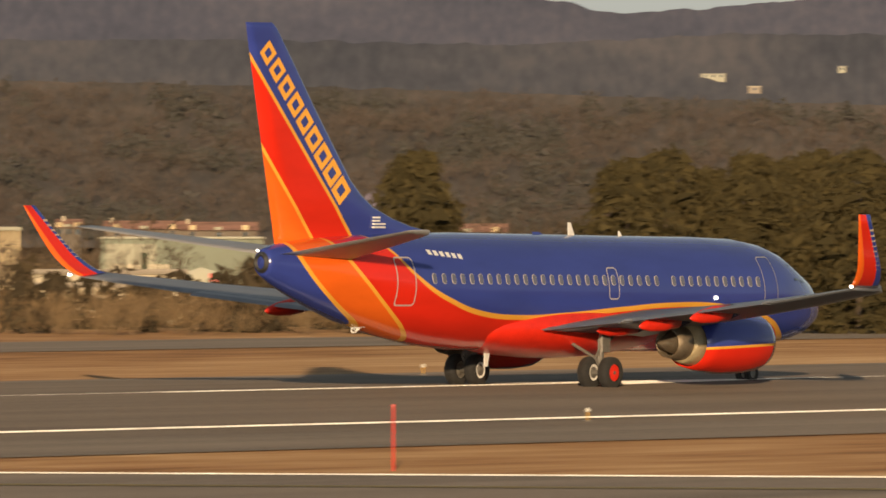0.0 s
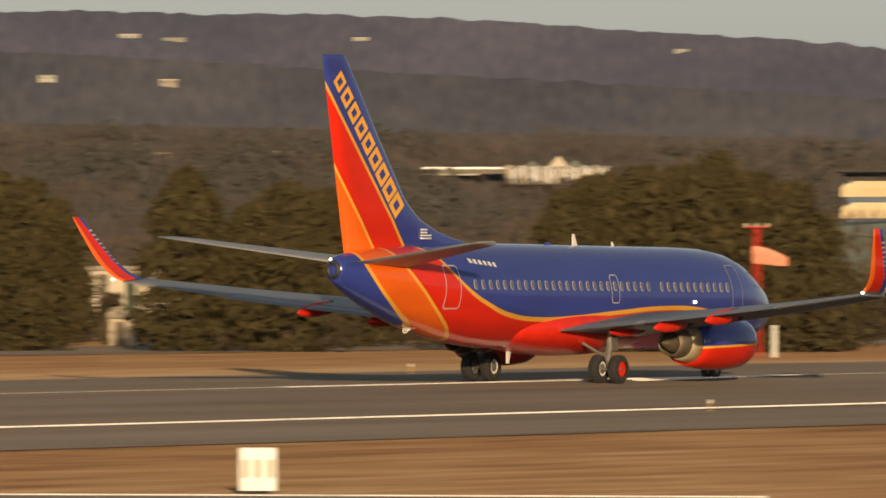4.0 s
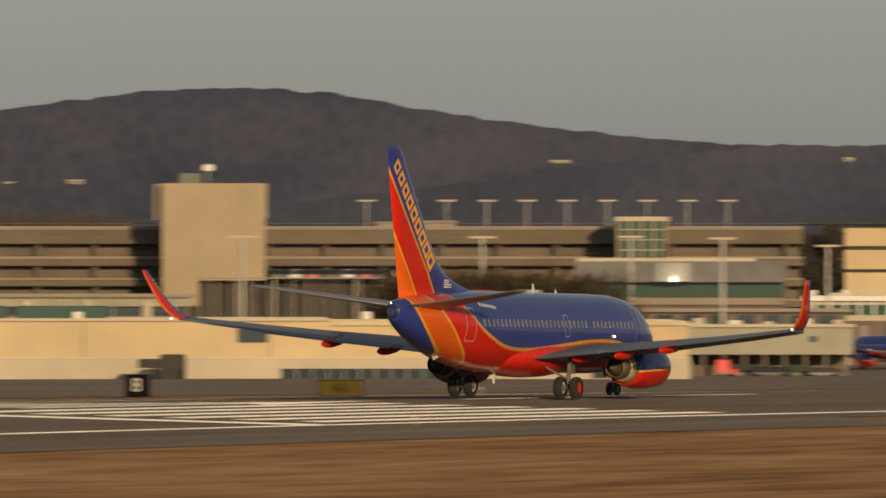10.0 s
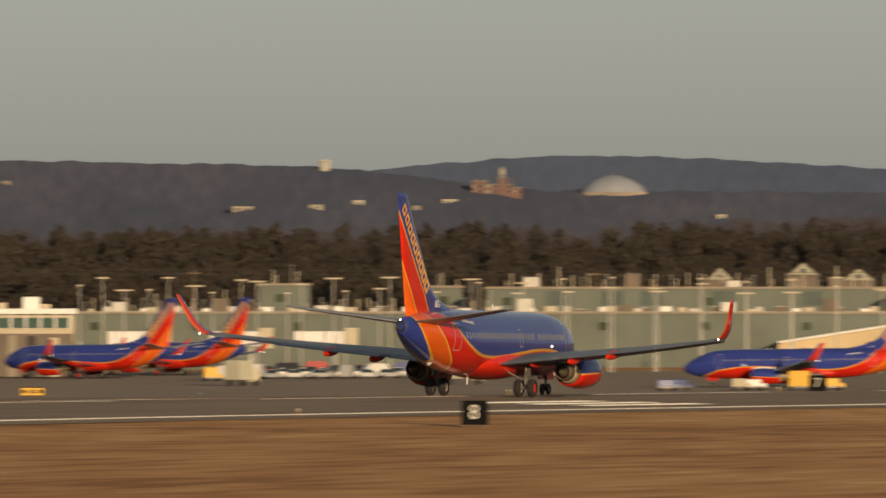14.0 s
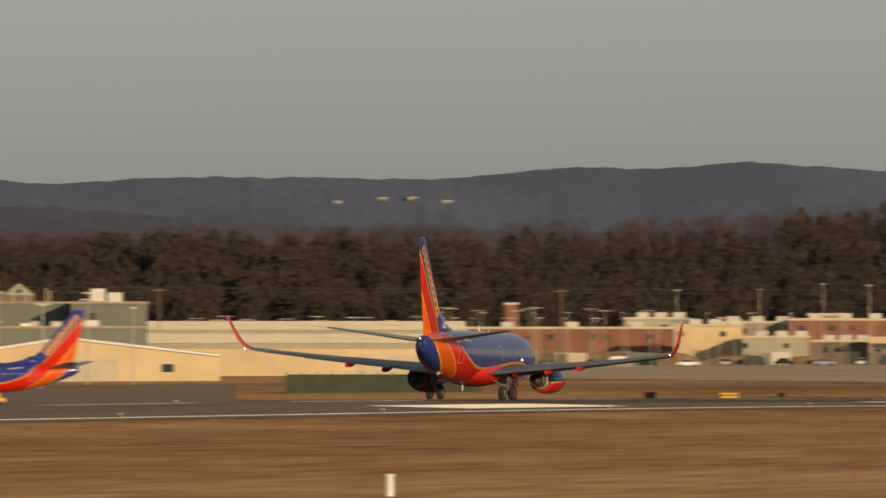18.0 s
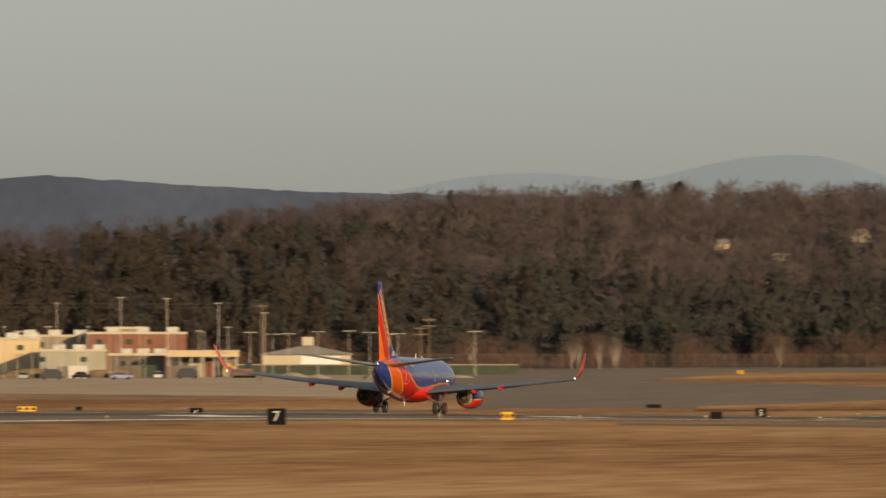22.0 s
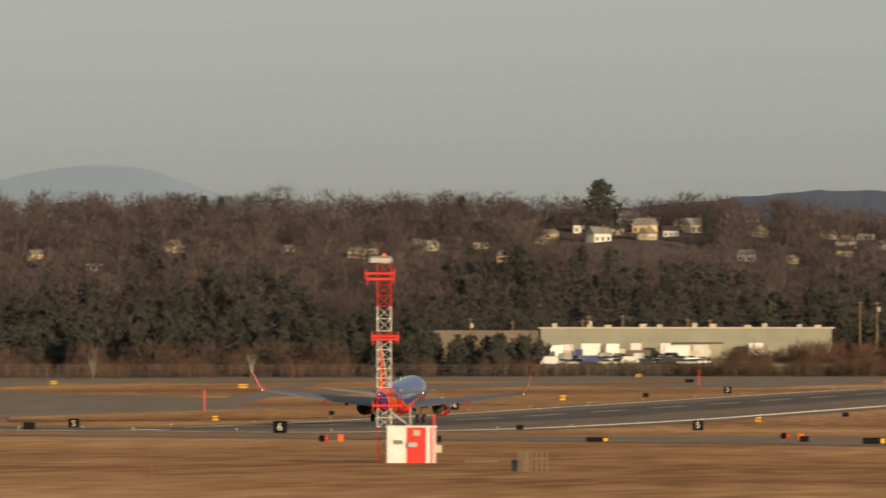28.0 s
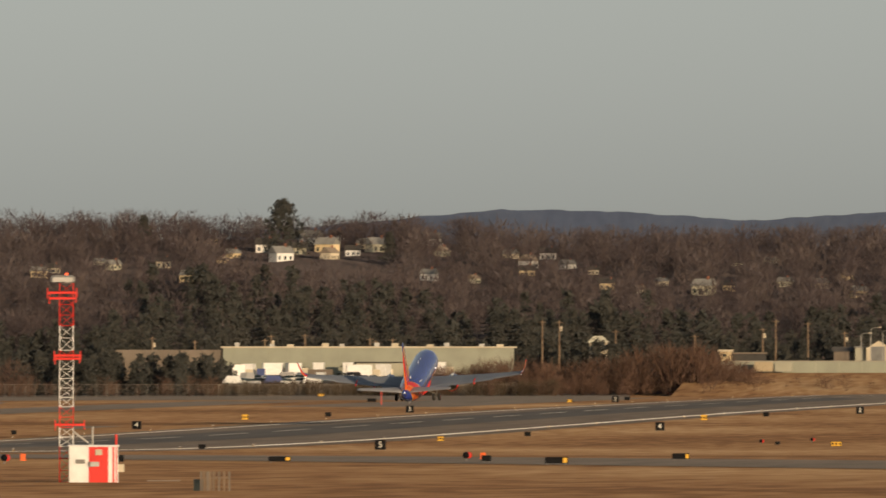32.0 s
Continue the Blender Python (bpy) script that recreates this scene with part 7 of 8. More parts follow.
def bare_template(n, seed, spread=0.3, low=0.16, thick=0.0055, length=0.2):
    """A leafless crown of height 1: fine twigs that fan upward and out round a few limbs."""
    r = np.random.default_rng(seed)
    ang, k = r.random(n) * 2 * np.pi, r.random(n)
    z = low + (0.94 - low) * r.random(n) ** 0.8
    env = spread * np.sqrt(np.clip(np.sin(np.pi * np.clip((z - low * 0.5) / (1.05 - low * 0.5), 0, 1)), 0, 1))
    rr = env * np.sqrt(k)
    a = np.stack([rr * np.cos(ang), rr * np.sin(ang), z], 1)
    d = np.stack([np.cos(ang) * (0.35 + k), np.sin(ang) * (0.35 + k), 0.9 + 0.5 * r.random(n)], 1) + r.normal(0, 0.35, (n, 3))
    d /= np.linalg.norm(d, axis=1, keepdims=True)
    w = np.stack([-np.sin(ang), np.cos(ang), r.normal(0, 0.4, n)], 1) * thick * (0.6 + r.random((n, 1)))
    ln = length * (0.4 + r.random((n, 1)))
    tri = np.stack([a - w, a + w, a + d * ln], 1)
    trunk = []
    for q in range(5):
        th, up = q * 1.3 + seed, 0.5 + 0.1 * q
        e = np.array([0.16 * math.cos(th), 0.16 * math.sin(th), up])
        side = np.array([0.012, 0.006, 0])
        b = np.array([0, 0, 0.0 if q == 0 else 0.22])
        trunk.append([b - side * 1.3, b + side * 1.3, e])
    tri = np.concatenate([tri, np.array(trunk)])
    v = tri.reshape(-1, 3)
    return v, np.arange(len(v)).reshape(-1, 3)


def stamp(name, templates, places, heights, material, label, category="woods", wide=1.0):
    """Many trees as one mesh: a template for each place, turned and scaled."""
    vs, n = [], 0
    for i, (p, h) in enumerate(zip(places, heights)):
        v, _ = templates[i % len(templates)]
        a = rng.random() * 6.283
        c, s = math.cos(a) * h * wide, math.sin(a) * h * wide
        m = np.array([[c, -s, 0], [s, c, 0], [0, 0, h]])
        vs.append(v @ m.T + np.array([p[0], p[1], p[2]]))
    v = np.concatenate(vs).astype(np.float32)
    me = bpy.data.meshes.new(name)
    me.vertices.add(len(v))
    me.vertices.foreach_set("co", v.ravel())
    me.loops.add(len(v))
    me.loops.foreach_set("vertex_index", np.arange(len(v), dtype=np.int32))
    me.polygons.add(len(v) // 3)
    me.polygons.foreach_set("loop_start", np.arange(0, len(v), 3, dtype=np.int32))
    me.update(calc_edges=True)
    me.materials.append(material)
    return tagged(new(name, me), label, category, "", "stuff")


from mathutils.bvhtree import BVHTree


def bvh(ob):
    return BVHTree.FromPolygons([v.co for v in ob.data.vertices], [p.vertices for p in ob.data.polygons])


near_tree = bvh(near_hill)
hill_trees = [bvh(o) for o in bpy.data.objects if o.name.startswith(("far_hill", "mid_hill", "near_hill"))]


def drop(u, d):
    p = spot(u, d)
    hit = near_tree.ray_cast(Vector((p.x, p.y, 400)), Vector((0, 0, -1)))
    return hit[0] if hit[0] is not None else p


def hill_hit(u, v):
    """The hillside point seen at a bearing and height step."""
    eye, far = Vector((0, 0, EYE)), spot(u, 4000, v)
    best = None
    for tree in hill_trees:
        hit = tree.ray_cast(eye, (far - eye).normalized())
        if hit[0] is not None and (best is None or hit[3] < best[1]):
            best = (hit[0], hit[3])
    return best[0] if best else far


HILL_HOUSES = [(11405, 190, 34), (11440, 206, 36), (11480, 178, 36), (11540, 172, 30), (11560, 196, 26), (11705, 180, 34), (11690, 238, 26), (11880, 218, 32), (11905, 203, 30), (11945, 220, 24), (12175, 264, 36), (11315, 175, 22), (11225, 216, 26), (11140, 220, 24), (11000, 232, 24)]
HILL_HOUSES_B = [(10690, 224, 34), (10540, 256, 36), (10440, 236, 26), (10880, 226, 24), (11780, 244, 24), (12010, 255, 30), (12110, 248, 22), (12320, 250, 26), (12440, 238, 24), (11985, 228, 22), (11610, 190, 40), (11265, 240, 30), (10760, 220, 22), (12240, 215, 20), (12460, 268, 30), (11835, 201, 26), (12075, 266, 28), (12225, 256, 24), (12390, 253, 28), (12295, 211, 22), (11335, 211, 24), (11030, 226, 26), (11115, 212, 20), (11508, 190, 40), (11528, 203, 34), (11462, 194, 34), (11352, 200, 26), (11577, 184, 30), (11725, 198, 30), (11868, 232, 30)]
CLEARINGS = []
for u, v, w in HILL_HOUSES + HILL_HOUSES_B:
    p = hill_hit(u, v)
    CLEARINGS.append((u, w * 0.55 + 10, math.hypot(p.x, p.y)))
pines = [pine_template(112, k, 0.29 + 0.05 * (k % 3), 0.042, 3) for k in range(9)]
bares = [bare_template(165, 20 + k, 0.5, 0.10, 0.0098, 0.17) for k in range(6)]
bushes = [bare_template(120, 40 + k, 0.55, 0.02, 0.010, 0.3) for k in range(5)]
# woods on the hill behind the airfield: pines low down, leafless trees above, mixed stands
pts_p, h_p, pts_b, h_b, bear_p = [], [], [], [], []
for k in range(6400):
    u = 5950 + 7300 * rng.random()
    s = rng.random() ** 1.15
    d = 2860 + 530 * s
    stand = noise.noise(Vector((u / 330.0, d / 160.0, 3.3)))
    if d < 2896 and (11080 < u < 11900 or 12200 < u < 12640):
        continue
    if any(abs(u - hu) < hw and hd - (110 if 11380 < hu < 11620 else 60) < d < hd + 8 and rng.random() < (0.8 if 11380 < hu < 11620 else 0.36) for hu, hw, hd in CLEARINGS):
        continue
    p = drop(u, d)
    if stand * 0.7 + 1.9 * (float(np.interp(u, [8800, 9600, 10000, 10400, 11300, 12600], [0.85, 0.8, 0.68, 0.5, 0.46, 0.4])) - s) - 2.2 * max(0.0, 0.1 - s) + 0.5 * (rng.random() - 0.5) > 0.12:
        pts_p.append(p)
        bear_p.append(u)
        h_p.append((6.6 + 5.6 * rng.random() ** 1.4) * float(np.interp(u, [8200, 9200], [1.25, 1.0])) * float(np.interp(s, [0.55, 0.85], [1.0, 0.62])))
    else:
        pts_b.append(p)
        h_b.append(5.4 + 3.2 * rng.random())
for u in rng.uniform(8900, 13250, 620):
    pts_b.append(drop(u, 3320 + 75 * rng.random()))
    h_b.append((5.4 if 10650 < u < 11800 else 4.0) + 3.6 * rng.random() ** 1.5)
west = [bearing < 9350 + 800 * rng.random() for bearing in bear_p]
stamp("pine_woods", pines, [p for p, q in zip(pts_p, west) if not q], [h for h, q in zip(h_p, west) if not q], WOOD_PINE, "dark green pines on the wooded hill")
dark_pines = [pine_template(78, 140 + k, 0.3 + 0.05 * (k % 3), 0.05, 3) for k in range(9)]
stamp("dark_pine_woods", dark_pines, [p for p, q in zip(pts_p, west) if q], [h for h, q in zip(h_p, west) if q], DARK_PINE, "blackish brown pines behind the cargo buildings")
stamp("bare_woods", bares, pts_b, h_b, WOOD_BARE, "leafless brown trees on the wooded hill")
pts = [drop(u, 3335 + 60 * rng.random()) for u in rng.uniform(9300, 13250, 520)]
stamp("crest_brush", bushes, pts, 2.0 + 1.8 * rng.random(520), WOOD_BARE, "low leafless growth along the crest of the hill", "brush")
# tall single pines on the skyline
for u, d, h in ((11435, 3300, 16.0), (11190, 3320, 9.5), (10285, 3350, 9.0), (10360, 3350, 9.0), (10735, 3350, 8.2), (10765, 3350, 8.0), (9955, 3340, 8.2), (11625, 3280, 8.5)):
    stamp("tall_pine", [pine_template(420, int(u), 0.62 if u == 11435 else 0.4, 0.03, 4)], [drop(u, d)], [h], WOOD_PINE, "tall dark pine standing above the skyline", "tree")
stamp("skyline_tree", [bare_template(900, 77, 0.55, 0.1, 0.004, 0.2)], [drop(10870, 3360)], [10.5], BARE, "broad leafless tree on the skyline", "tree")
pts = [spot(u, 2790 + 60 * rng.random()) for u in rng.uniform(8800, 11080, 420) if noise.noise(Vector((u / 90.0, 1.7, 4.0))) > -0.12]
stamp("edge_trees", bares, pts, 3.2 + 5.5 * rng.random(len(pts)) ** 1.3, EDGE_TWIGS, "leafless trees along the edge of the woods", "trees")
# brush along the foot of the woods and before the warehouse
pts = [spot(u, 2750 + 80 * rng.random()) for u in rng.uniform(5950, 13200, 900) if not (11340 < u < 11670)]
stamp("woodland_brush", bushes, pts, 2.2 + 2.4 * rng.random(900), BRUSH, "reddish brown brush at the foot of the woods", "brush")
pts = [spot(u, 2790 + 50 * rng.random()) for u in rng.uniform(11660, 12320, 300)]
rise = [float(np.interp(u_, [11660, 11760, 12020, 12060, 12180, 12250, 12320], [0.75, 0.85, 0.9, 1.25, 1.3, 0.8, 0.4])) for u_ in (AHEAD + np.arctan2([p.x for p in pts], [p.y for p in pts]) * STEP)]
stamp("red_brush", bushes, pts, np.array(rise) * (3.6 + 5.2 * rng.random(300)), BRUSH, "dense reddish leafless brush beyond the runway", "brush")
pts = [spot(u, 2768 + 18 * rng.random()) for u in rng.uniform(11300, 11920, 260)]
stamp("verge_brush", bushes, pts, 2.0 + 1.6 * rng.random(260), BARE, "low brown brush along the road verge", "brush")
pts = [spot(u, 2790 + 50 * rng.random()) for u in rng.uniform(10960, 11345, 84)]
stamp("roadside_pines", pines, pts, 5.6 + 4.4 * rng.random(84), WOOD_PINE, "dark young pines before the warehouse", "trees")
for u in (10170, 10181, 10217, 10243, 10249, 10537, 10818, 9990):
    p = spot(u, 2770)
    s = thing("birch", at(p), "pale leafless birch at the edge of the woods", "tree", "birches")
    part("trunk", join(tube((0, 0, -0.2), (0.15, 0, 3.0), 0.085, 0.06), tube((0.15, 0, 3.0), (0.1, 0, 6.4), 0.06, 0.015), tube((0.06, 0, 0.9), (1.1, 0.1, 5.6), 0.06, 0.015), tube((0.05, 0, 1.2), (-0.9, 0.1, 5.4), 0.055, 0.015), tube((0.6, 0.05, 3.2), (1.5, 0, 5.0), 0.03, 0.01), tube((-0.4, 0, 3.0), (-1.3, 0, 4.8), 0.03, 0.01)), BIRCH, s)
    v, f = bare_template(60, int(u), 0.26, 0.4, 0.0012, 0.2)
    part("crown", ((v * 7.2).tolist(), f.tolist()), BIRCH, s)


def near_pine(seed):
    s = thing("pine", Matrix.Identity(4), "dense dark green conifer behind the runway", "tree", "conifers")
    part("trunk", tube((0, 0, -0.02), (0, 0, 0.9), 0.018, 0.004, 8), BARK, s)
    v, f = pine_template(1500, seed, 0.40 + 0.06 * (seed % 3), 0.021, 4, 0.03, 0.44)
    part("crown", (v.tolist(), f.tolist()), PINE, s)
    return s


made = []
ROW = [(1110, 9.2), (1180, 9.8), (1255, 9.0), (1330, 9.5), (1400, 9.4), (1445, 10.0), (1520, 9.6), (1590, 9.2), (1640, 8.3), (735, 9.6), (775, 7.0), (690, 6.8), (1870, 9.6), (1905, 7.5), (1990, 8.0), (2050, 9.0), (2120, 8.7), (2185, 8.0), (2545, 8.6), (2610, 9.6), (2680, 10.2), (2745, 9.8), (2810, 10.6), (2870, 9.9), (2935, 9.0), (2985, 7.4)]
for k, (u, h) in enumerate(ROW):
    p = spot(u, 655 + 30 * (k % 3))
    m = pose(p.x, p.y, p.z - 0.1, 0, 0, k * 67) @ Matrix.Diagonal((h, h, h, 1))
    if k < 5:
        o = near_pine(100 + k)
        o.matrix_basis = m
        made.append(o)
    else:
        o = copy_thing(made[k % 5], Matrix.Identity(4))
        o.matrix_basis = m
pts = [spot(u, 640 + 120 * rng.random()) for u in rng.uniform(-300, 3870, 460) if u > 640]
pts_low = [spot(u, 640 + 120 * rng.random()) for u in rng.uniform(-300, 660, 240)]
pts = [spot(u, 1235 + 60 * rng.random()) for u in (*rng.uniform(36, 178, 44), *rng.uniform(-280, -20, 40))]
stamp("depot_trees", bares, pts, 3.6 + 2.6 * rng.random(84), BARE, "leafless brown trees before the red roofed houses", "trees")
pts = [spot(u, 980 + 60 * rng.random()) for u in (*rng.uniform(440, 520, 14), *rng.uniform(60, 190, 8), *rng.uniform(470, 640, 12))]
stamp("depot_brush", bares, pts, 2.8 + 1.6 * rng.random(34), TAN_SCRUB, "leafless bushes round the depot", "brush")
stamp("low_scrub", bushes, pts_low, 1.0 + 1.3 * rng.random(len(pts_low)), TAN_SCRUB, "low tan leafless scrub before the depot", "brush")
pts = [p for p in pts if not 1715 < AHEAD + math.atan2(p.x, p.y) * STEP < 1890]
stamp("scrub", bushes, pts, 1.4 + 2.6 * rng.random(len(pts)), BARE, "brown leafless scrub beyond the runway", "brush")
shrubs = [pine_template(60, 60 + k, 0.62, 0.085, 3, 0.0) for k in range(6)]
pts = [spot(u, 650 + 130 * rng.random()) for u in rng.uniform(-300, 3860, 620) if (u > 640 or rng.random() < 0.5) and not (1715 < u < 1890 and rng.random() < 0.75)]
stamp("thicket", shrubs, pts, 1.3 + 2.2 * rng.random(len(pts)) ** 1.4, SCRUB, "dark brown thicket beyond the runway", "brush")
pts = [spot(u, 900 + 300 * rng.random()) for u in rng.uniform(-300, 3850, 220) if u > 700 or rng.random() < 0.22]
stamp("scattered_trees", bares, pts, 5 + 4 * rng.random(len(pts)), BARE, "leafless trees behind the scrub", "trees")
pts = [spot(u, 800 + 60 * rng.random()) for u in rng.uniform(3480, 3870, 64)]
stamp("young_pines", pines, pts, 4.2 + 3.0 * rng.random(64), PINE, "young pines beside the service building", "trees")
pts = [spot(u, 1225 + 60 * rng.random()) for u in (*rng.uniform(5275, 5500, 90), *rng.uniform(5500, 5640, 26))]
stamp("terminal_trees", bares, pts, 8.4 + 2.6 * rng.random(116), SCRUB, "dark leafless trees before the terminal", "trees")
pts = [spot(u, 1230 + 40 * rng.random()) for u in (*rng.uniform(5275, 5500, 44), *rng.uniform(5500, 5640, 14))]
stamp("terminal_scrub", shrubs, pts, 6.0 + 3.0 * rng.random(58), SCRUB, "dark brown shrubs before the terminal", "brush")
pts = [spot(u, 760 + 60 * rng.random()) for u in rng.uniform(3330, 3870, 60)]
stamp("dark_scrub", bushes, pts, 3.0 + 2.4 * rng.random(60), BARE, "dark scrub beside the service building", "brush")
# stands of small trees on the middle and far slopes
crowns = [pine_template(18, 300 + k, 0.36, 0.12, 3, 0.0) for k in range(7)]
twiggy = [bare_template(34, 330 + k, 0.5, 0.05, 0.02, 0.3) for k in range(7)]
for nm, tree_ob, count, h0, lo, hi in (("slope_woods", "mid_hill", 9000, 4.0, 3370, 3850),):
    trees = [bvh(o) for o in bpy.data.objects if o.name.startswith(tree_ob)]
    a, b, ha, hb = [], [], [], []
    for k in range(count):
        u, d = rng.uniform(-650, 4800), rng.uniform(lo, hi)
        p = spot(u, d)
        for tree in trees:
            hit = tree.ray_cast(Vector((p.x, p.y, 900)), Vector((0, 0, -1)))
            if hit[0] is not None:
                g = noise.noise(Vector((u / 260.0, d / 120.0, 9.1))) + 0.5 * (rng.random() - 0.5)
                (a if g > 0.12 else b).append(hit[0])
                (ha if g > 0.12 else hb).append(h0 * (0.7 + 0.9 * rng.random()))
                break
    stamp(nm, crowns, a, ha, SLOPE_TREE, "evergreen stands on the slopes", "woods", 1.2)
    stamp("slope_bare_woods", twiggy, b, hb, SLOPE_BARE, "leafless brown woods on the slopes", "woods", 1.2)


pts, hs = [], []
for k in range(3600):
    u, d = rng.uniform(9500, 12900), 3010 + 380 * rng.random() ** 0.8
    if rng.random() > (u - 9400) / 900:
        continue
    if any(abs(u - hu) < hw * (1.1 if 11380 < hu < 11640 else 0.85) and hd - (120 if 11380 < hu < 11640 else 85 if 11640 <= hu < 12250 else 55) < d < hd + 6 for hu, hw, hd in CLEARINGS):
        continue
    pts.append(drop(u, d))
    hs.append(4.2 + 3.6 * rng.random())
stamp("hill_twigs", twiggy, pts, hs, HILL_TWIGS, "leafless crowns in haze grey violet on the upper slope", "woods", 1.1)


# ---- houses on the hills ----
def house(p, w, h, wall, roof, turn=0, label="pale house with a pitched roof among trees"):
    s = thing("house", at(p, facing(p) + turn), label, "house", "houses on the hill")
    d = w * 0.7
    part("wall", box(-w / 2, w / 2, 0, d, -3, h), wall, s)
    part("roof", ([(-w / 2 - 0.3, -0.3, h), (w / 2 + 0.3, -0.3, h), (w / 2 + 0.3, d + 0.3, h), (-w / 2 - 0.3, d + 0.3, h), (-w / 2 - 0.3, d / 2, h * 1.75), (w / 2 + 0.3, d / 2, h * 1.75)], [(0, 1, 5, 4), (2, 3, 4, 5), (1, 2, 5), (3, 0, 4), (3, 2, 1, 0)]), roof, s)
    for k in range(3):
        x = -w / 2 + w * (k + 0.5) / 3
        part("window", box(x - w * 0.06, x + w * 0.06, -0.04, 0.04, h * 0.3, h * 0.7), GLASS_DARK, s)
    part("chimney", box(w * 0.2, w * 0.28, d * 0.4, d * 0.55, h * 1.2, h * 2.0), BRICK, s)
    return s


for k, (u, v, w) in enumerate(HILL_HOUSES + HILL_HOUSES_B):
    p = hill_hit(u, v)
    d = math.hypot(p.x, p.y) - 8
    p = spot(u, d, v + 6)
    wm = w / STEP * d
    house(p, wm * (1.0 if k < 15 else 0.9), wm * (0.48 if k < 15 else 0.42), (WHITE_PAINT if k < 10 else (PALE, GREY_CREAM, CREAM)[k % 3]), (ROOF_DARK, ROOF_GREY, ROOF_GREY, CONCRETE_DARK)[k % 4], (0, 35, -30, 60)[k % 4])
FAR_HOUSES = [(1262, 133, 66), (1335, 156, 34), (1490, 120, 20), (1770, 32, 54), (1850, 38, 60), (2180, 38, 40), (1625, 105, 46), (1840, 113, 46), (1775, 234, 44), (1830, 243, 36), (1950, 243, 40), (2045, 240, 46), (2747, 58, 36), (4697, 193, 46), (4580, 196, 28), (5555, 158, 52)]
FAR_HOUSES_B = [(6153, 150, 48), (6065, 155, 24), (6325, 172, 20), (6858, 219, 54), (6988, 215, 36), (7063, 208, 30), (7165, 217, 26), (7705, 233, 26), (8511, 180, 22), (8591, 175, 24), (8646, 173, 28), (8706, 180, 26), (6440, 173, 22), (7225, 206, 40)]
for k, (u, v, w) in enumerate(FAR_HOUSES + FAR_HOUSES_B):
    p = hill_hit(u, v)
    d = math.hypot(p.x, p.y) - 6
    p = spot(u, d, v + 5)
    wm = w / STEP * d * 0.65
    s = thing("hillside_building", at(p), "pale long building on a distant wooded hillside", "building", "buildings on the far hills")
    part("wall", box(-wm / 2, wm / 2, 0, 4, -2.5, 1.25), (GREY_CREAM, CONCRETE, GREY_CREAM)[k % 3], s)
    part("roof", soft_box(-wm / 2 - 0.2, wm / 2 + 0.2, -0.3, 4.3, 1.25, 1.5, 0.1), (ROOF_GREY, PALE)[k % 2], s)
    for q in range(max(1, int(wm / 2.2))):
        x = -wm / 2 + (q + 0.5) * wm / max(1, int(wm / 2.2))
        part("window", box(x - 0.35, x + 0.35, -0.05, 0.05, 0.2, 0.9), GLASS_DARK, s)
# brick hall with a cupola, white dome and water tank
p = spot(7310, 3870, 194)
s = thing("brick_hall", at(p), "red brick hall with a central cupola on the hill", "building")
k_ = 3870 / STEP
# less saturated than BRICK
MUTED_BRICK = worn("faded_brick", (0.225, 0.135, 0.115), 0.9, 0, 0.15, 0.3)
for x0, x1, zt in ((-46, -18, 23), (-18, 26, 17), (26, 42, 12)):
    part("wall", box(x0 * k_, x1 * k_, 0, 10, -6, zt * k_), MUTED_BRICK, s)
    part("roof", soft_box((x0 - 1) * k_, (x1 + 1) * k_, -0.4, 10.4, zt * k_, (zt + 2) * k_, 0.15), ROOF_GREY, s)
    for q in range(int((x1 - x0) / 7)):
        for z0 in ((3, 12) if zt > 16 else (3,)):
            part("window", box((x0 + 2 + q * 7) * k_, (x0 + 5 + q * 7) * k_, -0.1, 0.1, z0 * k_, (z0 + 5) * k_), GLASS_DARK if (q + z0) % 3 else GREY_CREAM, s)
part("tower", box(0, 15 * k_, -0.5, 5, 0, 29 * k_), MUTED_BRICK, s)
part("tower_roof", lathe([(29 * k_, 11 * k_), (33 * k_, 8 * k_), (36 * k_, 6 * k_)], "z", 4), ROOF_GREY, s, "grey hipped tower roof").matrix_basis = pose(7.5 * k_, 2.2, 0, 0, 0, 45)
part("cupola", lathe([(35 * k_, 5 * k_), (42 * k_, 5 * k_), (45 * k_, 3.5 * k_), (50 * k_, 0.6 * k_)], "z", 10), GREY_CREAM, s, "pale cupola").matrix_basis = pose(7.5 * k_, 2.2, 0)
for x in (-40, -24, 22):
    part("chimney", box(x * k_, (x + 3) * k_, 2, 3, 17 * k_, 29 * k_), MUTED_BRICK, s)
DOME = worn("dome_shell", (0.34, 0.36, 0.40), 0.6, 0, 0.08, 0.2)
p = spot(7515, 3890, 190)
s = thing("white_dome", at(p), "large pale grey dome on the hill", "dome")
smooth(part("shell", lathe([(0, 58 * 3890 / STEP), (10 * 3890 / STEP, 52 * 3890 / STEP), (22 * 3890 / STEP, 34 * 3890 / STEP), (29 * 3890 / STEP, 14 * 3890 / STEP), (31 * 3890 / STEP, 0.0)], "z", 32), DOME, s))
part("base", lathe([(-3, 59 * 3890 / STEP), (0.05, 59 * 3890 / STEP)], "z", 32), CONCRETE, s)
p = spot(7003, 3890, 148)
s = thing("water_tank", at(p), "pale water tank on the ridge", "tank")
part("tank", lathe([(-2, 9 * 3890 / STEP), (10 * 3890 / STEP, 9 * 3890 / STEP), (13 * 3890 / STEP, 9.6 * 3890 / STEP), (14 * 3890 / STEP, 9 * 3890 / STEP), (17 * 3890 / STEP, 0)], "z", 20), GREY_CREAM, s)
part("ladder", box(-0.2, 0.2, -2.5, -2.3, -2, 2.5), STEEL, s)
